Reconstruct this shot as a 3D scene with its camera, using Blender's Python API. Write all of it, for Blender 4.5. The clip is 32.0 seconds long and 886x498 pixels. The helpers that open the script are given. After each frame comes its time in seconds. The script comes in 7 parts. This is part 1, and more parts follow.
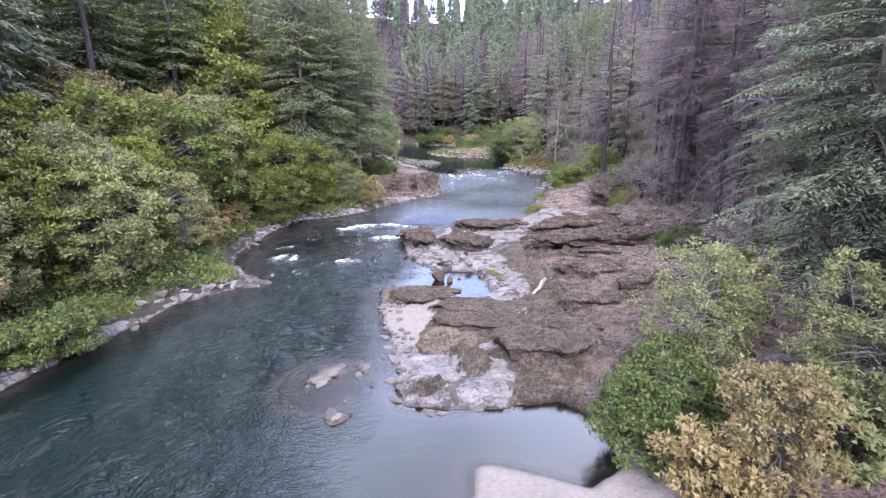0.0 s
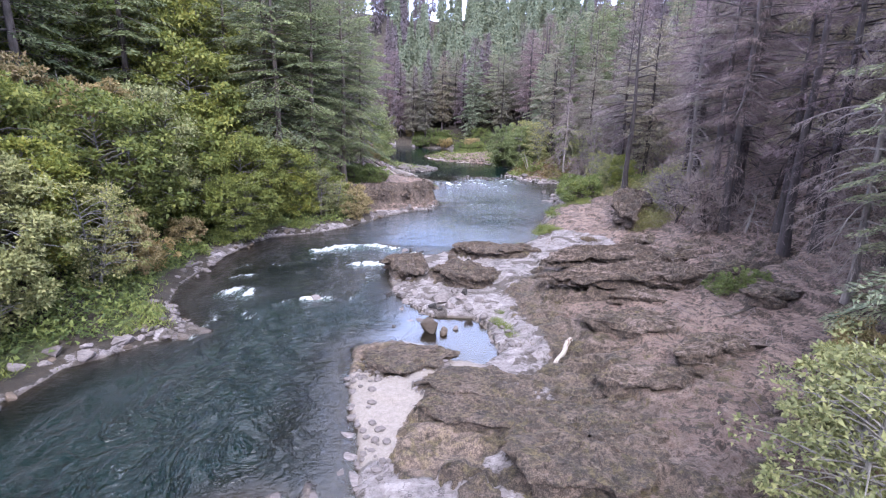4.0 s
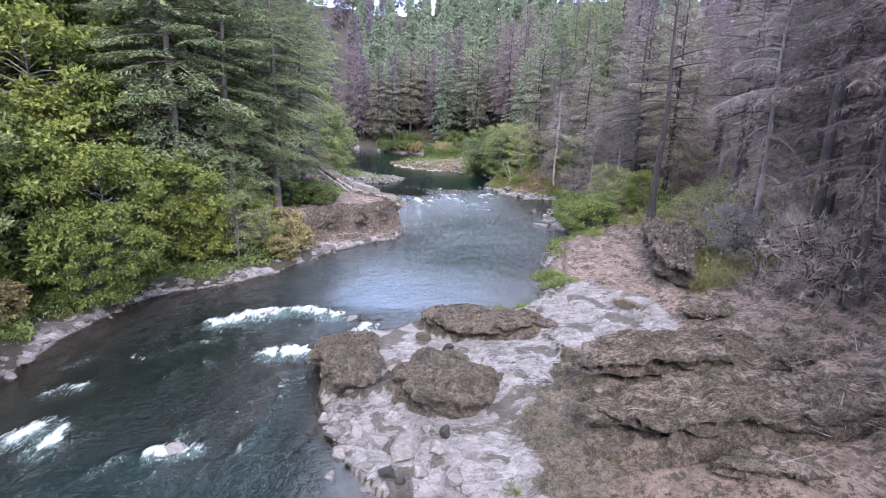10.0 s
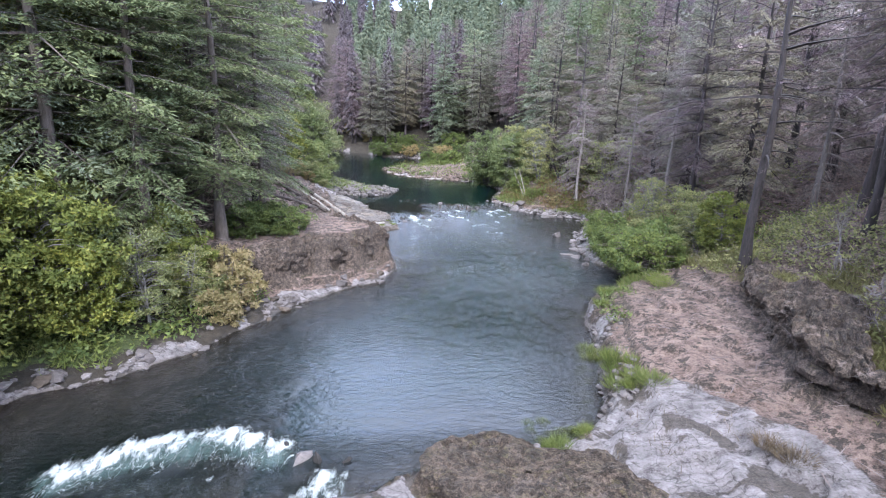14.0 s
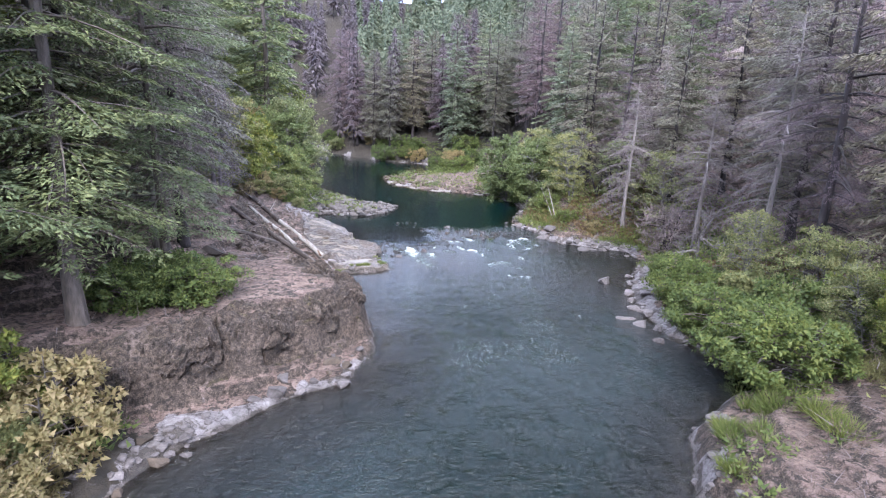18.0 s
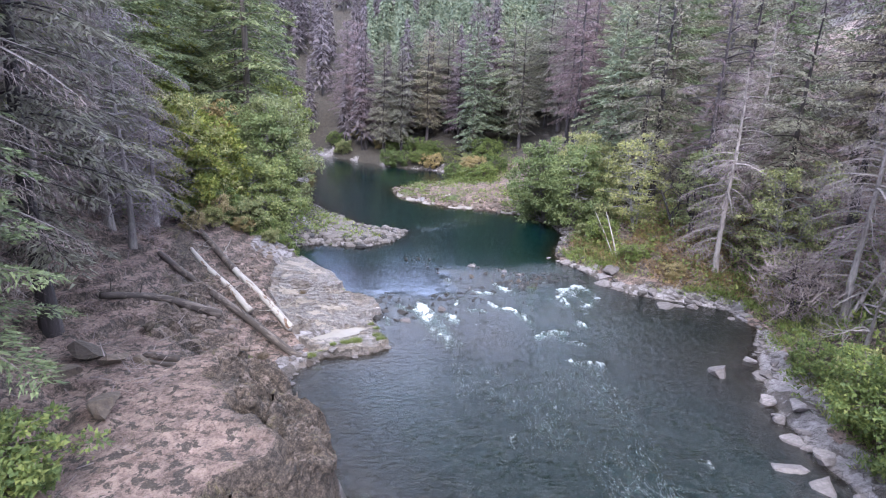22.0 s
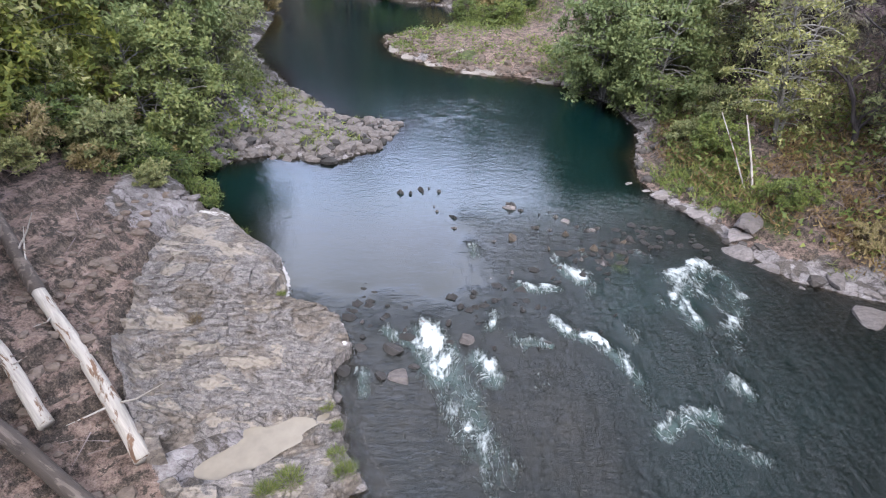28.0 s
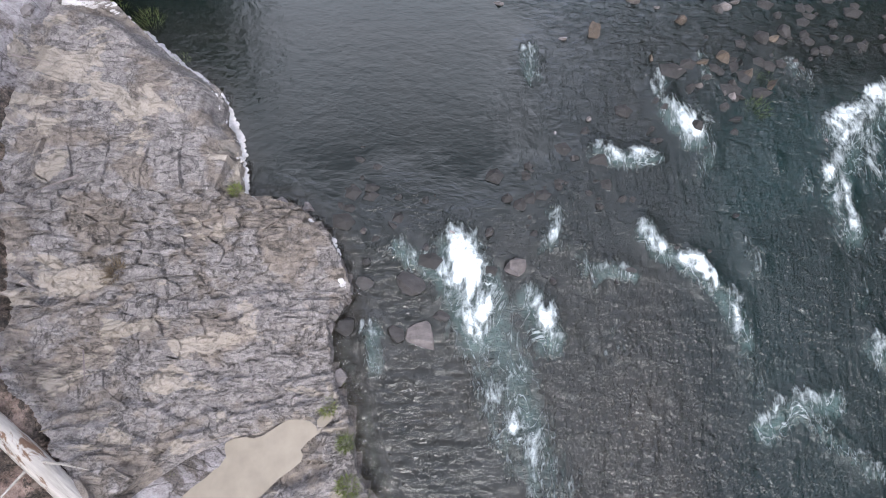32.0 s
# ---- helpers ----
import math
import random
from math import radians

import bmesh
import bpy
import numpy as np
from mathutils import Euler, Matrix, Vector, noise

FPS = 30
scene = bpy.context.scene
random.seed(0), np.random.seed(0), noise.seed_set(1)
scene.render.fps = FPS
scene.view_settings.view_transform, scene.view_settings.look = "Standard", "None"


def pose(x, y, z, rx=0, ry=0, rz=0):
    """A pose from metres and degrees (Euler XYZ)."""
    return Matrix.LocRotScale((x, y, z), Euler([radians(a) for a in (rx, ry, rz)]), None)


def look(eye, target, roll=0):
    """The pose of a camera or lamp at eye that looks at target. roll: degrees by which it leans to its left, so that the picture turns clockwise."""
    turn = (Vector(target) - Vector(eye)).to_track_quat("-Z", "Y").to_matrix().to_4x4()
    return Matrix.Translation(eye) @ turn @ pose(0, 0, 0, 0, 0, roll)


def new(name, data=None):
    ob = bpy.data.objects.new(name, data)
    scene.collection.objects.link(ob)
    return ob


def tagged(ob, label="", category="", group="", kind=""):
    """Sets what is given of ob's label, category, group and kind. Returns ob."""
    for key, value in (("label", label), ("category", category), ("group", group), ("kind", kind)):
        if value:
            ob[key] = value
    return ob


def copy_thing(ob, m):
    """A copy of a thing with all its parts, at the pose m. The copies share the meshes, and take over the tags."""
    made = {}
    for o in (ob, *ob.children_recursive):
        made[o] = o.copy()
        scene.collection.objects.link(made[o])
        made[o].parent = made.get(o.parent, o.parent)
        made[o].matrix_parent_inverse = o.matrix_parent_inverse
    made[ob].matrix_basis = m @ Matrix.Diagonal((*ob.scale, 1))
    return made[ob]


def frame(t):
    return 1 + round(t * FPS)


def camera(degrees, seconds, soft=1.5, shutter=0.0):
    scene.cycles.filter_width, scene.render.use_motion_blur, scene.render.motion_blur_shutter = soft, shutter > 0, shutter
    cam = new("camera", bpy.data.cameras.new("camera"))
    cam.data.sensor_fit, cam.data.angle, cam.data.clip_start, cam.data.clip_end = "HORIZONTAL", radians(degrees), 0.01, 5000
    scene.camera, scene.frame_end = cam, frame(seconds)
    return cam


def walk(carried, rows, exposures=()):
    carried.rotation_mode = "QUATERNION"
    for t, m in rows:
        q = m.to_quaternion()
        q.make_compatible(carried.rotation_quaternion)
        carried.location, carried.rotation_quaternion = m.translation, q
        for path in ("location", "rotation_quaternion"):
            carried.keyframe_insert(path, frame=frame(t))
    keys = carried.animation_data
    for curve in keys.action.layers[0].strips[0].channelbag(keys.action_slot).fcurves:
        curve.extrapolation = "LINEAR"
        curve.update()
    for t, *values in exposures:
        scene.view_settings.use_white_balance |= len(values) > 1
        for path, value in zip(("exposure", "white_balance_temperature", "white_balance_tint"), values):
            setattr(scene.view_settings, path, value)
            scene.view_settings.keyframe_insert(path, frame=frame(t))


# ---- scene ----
cam = camera(78.5, 32.0, 1.1)
METRES, EYE, TILT, LEAN, TURN = 96.77, 12.65, 0.0, 0.0, 0.0
ROWS = [
    (0.0, 0.0, 0.0, 0.0, 0.03, -14.88, -0.12),
    (0.5, 0.0013, 0.0134, 0.0001, 0.13, -14.85, -0.31),
    (1.0, 0.0023, 0.027, 0.0002, 0.19, -14.81, -0.49),
    (1.5, 0.0027, 0.04, -0.0, 0.23, -14.75, -0.7),
    (2.0, 0.0028, 0.0521, -0.0, 0.28, -14.74, -0.88),
    (2.5, 0.0029, 0.0637, -0.0002, 0.26, -14.75, -1.0),
    (3.0, 0.0025, 0.0749, -0.0005, 0.35, -14.75, -1.17),
    (3.5, 0.0015, 0.0867, -0.0007, 0.3, -14.76, -1.28),
    (5.5, 0.0026, 0.1352, -0.0009, -1.38, -14.74, -1.57),
    (6.0, 0.0039, 0.1486, -0.0008, -1.04, -14.72, -1.67),
    (6.5, 0.0039, 0.1623, -0.0006, -3.33, -14.66, -1.62),
    (7.0, 0.0038, 0.1759, -0.0005, -3.93, -14.64, -1.67),
    (7.5, 0.004, 0.1895, -0.0008, -3.43, -14.63, -1.74),
    (8.0, 0.0035, 0.2035, -0.0011, -3.3, -14.63, -1.78),
    (8.5, 0.0035, 0.2178, -0.0013, -3.26, -14.63, -1.85),
    (9.0, 0.0036, 0.233, -0.0015, -3.19, -14.63, -1.88),
    (9.5, 0.0042, 0.2491, -0.0023, -3.15, -14.58, -1.88),
    (10.0, 0.0046, 0.2658, -0.0026, -3.17, -14.57, -1.89),
    (10.5, 0.0053, 0.2832, -0.0027, -0.86, -14.62, -2.11),
    (11.0, 0.0056, 0.3006, -0.0024, 0.04, -14.67, -2.15),
    (11.5, 0.0058, 0.318, -0.0029, 0.28, -14.65, -2.19),
    (12.0, 0.0055, 0.3349, -0.0031, 0.27, -14.64, -2.18),
    (12.5, 0.0056, 0.3519, -0.0034, 0.28, -14.64, -2.15),
    (13.0, 0.0058, 0.3693, -0.0035, 0.29, -14.63, -2.13),
    (13.5, 0.0058, 0.3876, -0.0037, -0.86, -14.64, -2.11),
    (14.0, 0.0062, 0.4064, -0.004, -3.56, -14.54, -2.01),
    (14.5, 0.008, 0.4253, -0.0042, -4.35, -14.5, -1.96),
    (16.5, 0.0163, 0.5039, -0.0044, -3.43, -14.6, -2.07),
    (17.0, 0.0178, 0.5236, -0.0045, -3.13, -14.62, -2.1),
    (17.5, 0.0194, 0.543, -0.0047, -2.59, -14.6, -2.15),
    (18.0, 0.0209, 0.5623, -0.0046, -2.18, -14.6, -2.16),
    (18.5, 0.0216, 0.5818, -0.0045, -1.81, -14.64, -2.18),
    (19.0, 0.022, 0.6008, -0.0047, -1.4, -14.65, -2.17),
    (19.5, 0.0219, 0.6194, -0.0046, -1.1, -14.67, -2.15),
    (20.0, 0.0216, 0.6371, -0.0048, -0.92, -14.68, -2.13),
    (20.5, 0.0211, 0.6555, -0.0049, -0.82, -14.69, -2.09),
    (21.0, 0.0203, 0.6738, -0.0049, -0.7, -14.71, -2.12),
    (21.5, 0.0198, 0.6919, -0.005, -0.69, -14.7, -2.11),
    (22.0, 0.0192, 0.7097, -0.005, -0.67, -14.71, -2.06),
    (22.5, 0.0189, 0.7269, -0.0053, -0.67, -14.69, -2.03),
    (23.0, 0.0185, 0.7436, -0.0057, -0.65, -14.68, -2.06),
    (23.5, 0.0182, 0.76, -0.0059, -0.71, -14.69, -2.08),
    (24.0, 0.0186, 0.7757, -0.006, -0.71, -14.69, -2.08),
    (24.5, 0.0187, 0.7906, -0.0061, -0.73, -14.67, -2.03),
    (26.5, 0.0141, 0.8493, -0.0067, -0.71, -17.16, -2.1),
    (27.0, 0.0138, 0.8641, -0.0068, -0.64, -20.75, -2.07),
    (27.5, 0.0133, 0.8784, -0.0072, -0.6, -25.82, -2.11),
    (28.0, 0.013, 0.893, -0.0073, -0.51, -31.86, -2.07),
    (28.5, 0.0125, 0.9075, -0.0075, -0.43, -38.21, -2.01),
    (29.0, 0.0121, 0.9212, -0.0077, -0.28, -44.73, -1.91),
    (29.5, 0.0114, 0.9346, -0.0073, -0.12, -52.48, -1.87),
    (30.0, 0.0099, 0.9471, -0.0073, -0.03, -62.16, -1.97),
    (30.5, 0.0087, 0.9613, -0.0069, 0.13, -64.47, -1.96),
    (31.0, 0.0074, 0.9739, -0.0067, 0.26, -67.68, -2.02),
    (31.5, 0.0065, 0.986, -0.0066, 0.37, -73.06, -1.96),
    (32.0, 0.0057, 0.9983, -0.0066, 0.5, -73.16, -1.98),
]
walk(cam, [(t, pose(0, 0, EYE, TILT, LEAN, TURN) @ pose(METRES * x, METRES * y, METRES * z, 90 + pitch, roll, yaw)) for t, x, y, z, yaw, pitch, roll in ROWS],
     [(0.0, 2.27, 6200, 19), (8.0, 2.29, 6250, 17), (12.0, 2.26, 6200, 8), (17.0, 2.30, 6100, 13), (25.0, 2.34, 6200, 13), (28.5, 2.00, 6600, 10), (32.0, 1.98, 6550, 10)])

# ---- world, sun and exposure ----
world = bpy.data.worlds.new("sky")
scene.world = world
world.use_nodes = True
wt = world.node_tree
wt.nodes.clear()
w_out = wt.nodes.new("ShaderNodeOutputWorld")
w_bg = wt.nodes.new("ShaderNodeBackground")
w_sky = wt.nodes.new("ShaderNodeTexSky")
w_sky.sky_type = "NISHITA"
w_sky.sun_disc = False
w_sky.sun_elevation = radians(42)
w_sky.sun_rotation = radians(178.7)
w_co = wt.nodes.new("ShaderNodeTexCoord")
w_map = wt.nodes.new("ShaderNodeMapping")
w_map.inputs["Scale"].default_value = (1.0, 1.0, 2.2)
w_noise = wt.nodes.new("ShaderNodeTexNoise")
w_noise.inputs["Scale"].default_value = 2.6
w_noise.inputs["Detail"].default_value = 7
w_noise.inputs["Roughness"].default_value = 0.55
w_ramp = wt.nodes.new("ShaderNodeValToRGB")
w_ramp.color_ramp.elements[0].position = 0.36
w_ramp.color_ramp.elements[1].position = 0.53
w_ramp.color_ramp.elements[0].color = (0.45, 0.45, 0.45, 1)
w_mix = wt.nodes.new("ShaderNodeMix")
w_mix.data_type = "RGBA"
wt.links.new(w_co.outputs["Generated"], w_map.inputs["Vector"])
wt.links.new(w_map.outputs["Vector"], w_noise.inputs["Vector"])
wt.links.new(w_noise.outputs["Fac"], w_ramp.inputs["Fac"])
wt.links.new(w_ramp.outputs["Color"], w_mix.inputs["Factor"])
# hazy cloud: brighter low over the hills than overhead
w_split = wt.nodes.new("ShaderNodeSeparateXYZ")
w_haze = wt.nodes.new("ShaderNodeValToRGB")
w_haze.color_ramp.elements[0].position, w_haze.color_ramp.elements[0].color = 0.0, (13.4, 14.8, 20.0, 1)
w_haze.color_ramp.elements[1].position, w_haze.color_ramp.elements[1].color = 1.0, (1.3, 1.4, 1.6, 1)
w_mid = w_haze.color_ramp.elements.new(0.6)
w_mid.color = (16.0, 16.9, 19.8, 1)
w_low = w_haze.color_ramp.elements.new(0.28)
w_low.color = (6.2, 9.0, 17.0, 1)
w_high = w_haze.color_ramp.elements.new(0.82)
w_high.color = (8.8, 9.4, 11.0, 1)
w_top = w_haze.color_ramp.elements.new(0.92)
w_top.color = (3.2, 3.4, 4.0, 1)
wt.links.new(w_co.outputs["Generated"], w_split.inputs["Vector"])
wt.links.new(w_split.outputs["Z"], w_haze.inputs["Fac"])
wt.links.new(w_haze.outputs["Color"], w_mix.inputs["B"])
wt.links.new(w_sky.outputs["Color"], w_mix.inputs["A"])
wt.links.new(w_mix.outputs["Result"], w_bg.inputs["Color"])
w_bg.inputs["Strength"].default_value = 0.115
wt.links.new(w_bg.outputs["Background"], w_out.inputs["Surface"])

sun_data = bpy.data.lights.new("sun", "SUN")
sun_data.energy = 1.7
sun_data.angle = radians(24)
sun_data.color = (1.0, 0.985, 0.965)
sun = new("sun", sun_data)
sun.matrix_world = look((0, 0, 80), (-1, 45, 39.5))


# ---- small tools ----
def mesh_of(name, verts, faces, smooth=False):
    """A mesh from an array of places and an array of faces of one size."""
    verts = np.asarray(verts, dtype=np.float32)
    faces = np.asarray(faces, dtype=np.int32)
    me = bpy.data.meshes.new(name)
    n, k = faces.shape
    me.vertices.add(len(verts))
    me.vertices.foreach_set("co", verts.ravel())
    me.loops.add(n * k)
    me.loops.foreach_set("vertex_index", faces.ravel())
    me.polygons.add(n)
    me.polygons.foreach_set("loop_start", np.arange(0, n * k, k, dtype=np.int32))
    me.polygons.foreach_set("use_smooth", np.full(n, smooth))
    me.update(calc_edges=True)
    return me


def put(name, me, mat, parent=None, label=""):
    """Links a mesh as one object, as a part where a parent is given."""
    ob = new(name, me)
    if mat is not None and not me.materials:
        me.materials.append(mat)
    if parent is not None:
        ob.parent = parent
    if label:
        ob["label"] = label
    return ob


def bm_mesh(name, bm, smooth=False):
    me = bpy.data.meshes.new(name)
    bm.to_mesh(me)
    bm.free()
    if smooth:
        me.polygons.foreach_set("use_smooth", np.full(len(me.polygons), True))
    return me


def step(a, b, x):
    t = np.clip((x - a) / (b - a), 0, 1)
    return t * t * (3 - 2 * t)


def hashed(ix, iy, seed):
    n = (ix.astype(np.int64) * 374761393 + iy.astype(np.int64) * 668265263 + seed * 974634777) & 0xFFFFFFFF
    n = ((n ^ (n >> 13)) * 1274126177) & 0xFFFFFFFF
    return ((n ^ (n >> 16)) & 0xFFFFFF) / float(0xFFFFFF)


def vnoise(x, y, seed=0):
    ix, iy = np.floor(x), np.floor(y)
    fx, fy = x - ix, y - iy
    fx, fy = fx * fx * (3 - 2 * fx), fy * fy * (3 - 2 * fy)
    a, b = hashed(ix, iy, seed), hashed(ix + 1, iy, seed)
    c, d = hashed(ix, iy + 1, seed), hashed(ix + 1, iy + 1, seed)
    return (a * (1 - fx) + b * fx) * (1 - fy) + (c * (1 - fx) + d * fx) * fy


def fbm(x, y, size, octaves=4, seed=0):
    """Noise about zero, within about half a unit each way."""
    total, amp, f = 0.0, 0.5, 1.0 / size
    for o in range(octaves):
        total = total + amp * (vnoise(x * f + 17 * o, y * f - 31 * o, seed + o) - 0.5) * 2
        amp, f = amp * 0.5, f * 2.03
    return total


def cells(x, y, size, seed):
    """Broken blocks: the way to the nearest joint, and a number for the block."""
    gx, gy = x / size, y / size
    ix, iy = np.floor(gx), np.floor(gy)
    d1, d2, who = np.full(x.shape, 9.0), np.full(x.shape, 9.0), np.zeros(x.shape)
    for ox in (-1, 0, 1):
        for oy in (-1, 0, 1):
            cx, cy = ix + ox, iy + oy
            px = cx + hashed(cx, cy, seed)
            py = cy + hashed(cx, cy, seed + 5)
            d = np.hypot(gx - px, gy - py)
            r = hashed(cx, cy, seed + 9)
            near = d < d1
            d2 = np.where(near, d1, np.minimum(d2, d))
            who = np.where(near, r, who)
            d1 = np.where(near, d, d1)
    return (d2 - d1) * size, who


def edge_distance(x, y, line, closed=False):
    pts = np.array(line, dtype=float)
    if closed:
        pts = np.vstack([pts, pts[:1]])
    best = np.full(x.shape, 1e9)
    for (ax, ay), (bx, by) in zip(pts[:-1], pts[1:]):
        dx, dy = bx - ax, by - ay
        t = np.clip(((x - ax) * dx + (y - ay) * dy) / (dx * dx + dy * dy + 1e-9), 0, 1)
        best = np.minimum(best, np.hypot(x - ax - t * dx, y - ay - t * dy))
    return best


def inside(x, y, line):
    pts = np.array(line, dtype=float)
    res = np.zeros(x.shape, dtype=bool)
    for (ax, ay), (bx, by) in zip(pts, np.roll(pts, -1, axis=0)):
        res ^= ((ay > y) != (by > y)) & (x < (bx - ax) * (y - ay) / (by - ay + 1e-12) + ax)
    return res


def signed(x, y, line):
    d = edge_distance(x, y, line, True)
    return np.where(inside(x, y, line), d, -d)


# ---- the plan of the river ----
LEFT_SHORE = [(-30, -40), (-25, 0), (-22, 14), (-20.5, 21), (-19.7, 25), (-18.4, 28.8), (-17.6, 33), (-15.3, 36), (-14.0, 37.2),
              (-14.6, 39.3), (-17, 41.6), (-18.0, 46), (-17.6, 53), (-16.8, 58.2), (-15.3, 60.8), (-12.5, 62.2), (-10.3, 64.5),
              (-8.5, 67.8), (-6.2, 71.8), (-2.9, 75.6), (-1.0, 77.0), (-0.1, 80.0), (-0.5, 82.8), (-3.3, 87.8), (-4.8, 89.3)]
LEFT_SHORE_UP = [(-4.1, 91.8), (-3.3, 93.2), (-0.9, 93.8), (-0.1, 94.6), (-0.6, 95.4), (-1.0, 96.5), (-1.4, 97.3), (-1.5, 98.3), (-1.0, 99.1), (-1.6, 100.4), (-2.4, 101.1),
                 (-3.6, 101.3), (-3.9, 102.8), (-4.4, 103.8), (-5.5, 104.7), (-6.6, 105.8), (-8.0, 105.9), (-9.4, 107.4), (-10.9, 110.2), (-11.2, 112.0), (-9.6, 113.1),
                 (-7.5, 114.4), (-4, 113.6), (-1.7, 116), (-0.4, 120.2), (-4.8, 121.1), (-9.4, 127.8), (-13, 135), (-15.8, 141), (-17.5, 155), (-20.5, 168), (-27, 180), (-45, 188)]
RIGHT_SHORE = [(0.4, -40), (0.7, 0), (0.9, 15.3), (1.05, 17.0), (1.8, 17.1), (3.5, 16.3), (5.3, 15.6), (6.6, 17.0), (6.4, 20.0), (5.0, 21.4), (3, 20.9),
               (0.4, 20.6), (-1.6, 21.2), (-2.3, 23), (-2.7, 26), (-3.1, 28.5), (-3.6, 31), (-4.2, 36), (-2.2, 37.2), (-0.4, 36.6),
               (0.7, 34.9), (2.6, 34.2), (3.6, 35.6), (3.2, 38.2), (2.2, 40.6), (-0.2, 40.7), (-1.5, 42.4), (-2.7, 44.8), (-3.3, 47)]
RIGHT_SHORE_MID = [(-3.7, 50.4), (-2.7, 53.4), (-1.6, 54.4), (0.2, 54.6), (1.4, 55.6), (3.8, 57.2), (6.1, 56.6), (8.7, 58.4), (9.6, 61), (10.8, 64.4), (11.6, 69.5),
                   (13.2, 73), (16, 75.6), (18.8, 77), (17.5, 80.6), (16.6, 83), (16.6, 87), (17.2, 90), (18.8, 94), (20.8, 98), (20.6, 100.8)]
RIGHT_SHORE_UP = [(17, 102.5), (15.3, 103.5), (14, 106), (13.5, 108.5), (12, 112.3), (12.6, 115.5), (14.8, 121), (14.4, 125.5), (12, 130.4),
                  (7, 132.5), (2.4, 133.8), (-2.5, 139), (-4.8, 147), (-4.2, 150), (1, 154), (5, 160), (4, 171), (-6, 175), (-20, 190), (-38, 205)]
RIVER = LEFT_SHORE + LEFT_SHORE_UP + [(-60, 196), (-55, 212)] + RIGHT_SHORE_UP[::-1] + RIGHT_SHORE_MID[::-1] + RIGHT_SHORE[::-1]
BLUFF = [(-26, 66), (-12.8, 69.6), (-9.6, 72.6), (-7.4, 74.4), (-4.6, 76.8), (-2.2, 78.6), (-0.8, 80.6), (-0.7, 82.4), (-3.7, 87.4), (-5.3, 89.4), (-8.4, 91), (-9.0, 95), (-13, 101), (-26, 106)]
SHELF = [(-0.9, 93.8), (-0.1, 94.6), (-0.6, 95.4), (-1.0, 96.5), (-1.4, 97.3), (-1.5, 98.3), (-1.0, 99.1), (-1.6, 100.4), (-2.4, 101.1), (-3.6, 101.3), (-3.9, 102.8), (-4.4, 103.8),
         (-5.5, 104.7), (-6.6, 105.7), (-7.9, 105.5), (-8.3, 104), (-8.0, 101), (-7.2, 97.5), (-5.8, 95.2), (-4.0, 93.4)]
PALE = [(8.6, 58.8), (7.6, 54), (8.6, 50), (14.4, 49.6), (14.4, 53.5), (12, 58.5), (10.5, 60)]
# Rock mounds: place, half length, half width, turn, height.
MOUNDS = [(-2.2, 49.8, 1.4, 3.3, 8, 1.5), (2.0, 47.2, 2.5, 2.7, 10, 1.4), (4.6, 53.9, 3.5, 2.2, -6, 1.1), (14, 46.9, 6.6, 1.5, 4, 0.8),
          (15, 42.9, 8.2, 1.5, 3, 0.75), (-1.2, 34.1, 2.1, 1.6, 15, 0.6), (2.3, 31.3, 3.0, 1.5, -4, 0.55), (3.0, 29.0, 3.5, 1.3, -6, 0.55),
          (5.6, 26.4, 2.9, 2.9, 30, 0.85), (1.6, 23.8, 1.0, 0.9, 0, 0.45), (-0.8, 22.6, 1.0, 0.7, 20, 0.4), (0.3, 55.4, 1.2, 0.9, 10, 0.7), (1.0, 25.6, 0.9, 0.8, 0, 0.4),
          (18.3, 60.8, 6.6, 1.5, 72, 1.3)]
ISLETS = [(-5.7, 23.6, 1.1, 0.8, 20, 0.5), (-4.7, 20.3, 0.7, 0.45, 5, 0.48), (-4.0, 24.6, 0.45, 0.6, 0, 0.42), (-13.6, 37.6, 1.2, 0.8, 0, 0.5)]


def mound(x, y, cx, cy, rx, ry, turn, h):
    c, s = math.cos(radians(turn)), math.sin(radians(turn))
    dx, dy = x - cx + 0.95 * fbm(x, y, 1.7, 4, 40), y - cy + 0.95 * fbm(x, y, 1.7, 4, 44)
    e = np.hypot((dx * c + dy * s) / rx, (-dx * s + dy * c) / ry)
    return h * (1 - step(0.84, 1.06, e)) * (1 - 0.15 * e)


def water_level(x, y):
    return 0.28 * step(97.0, 103.0, y + 0.25 * (x - 2) * (x > 2)) + 0.0 * x


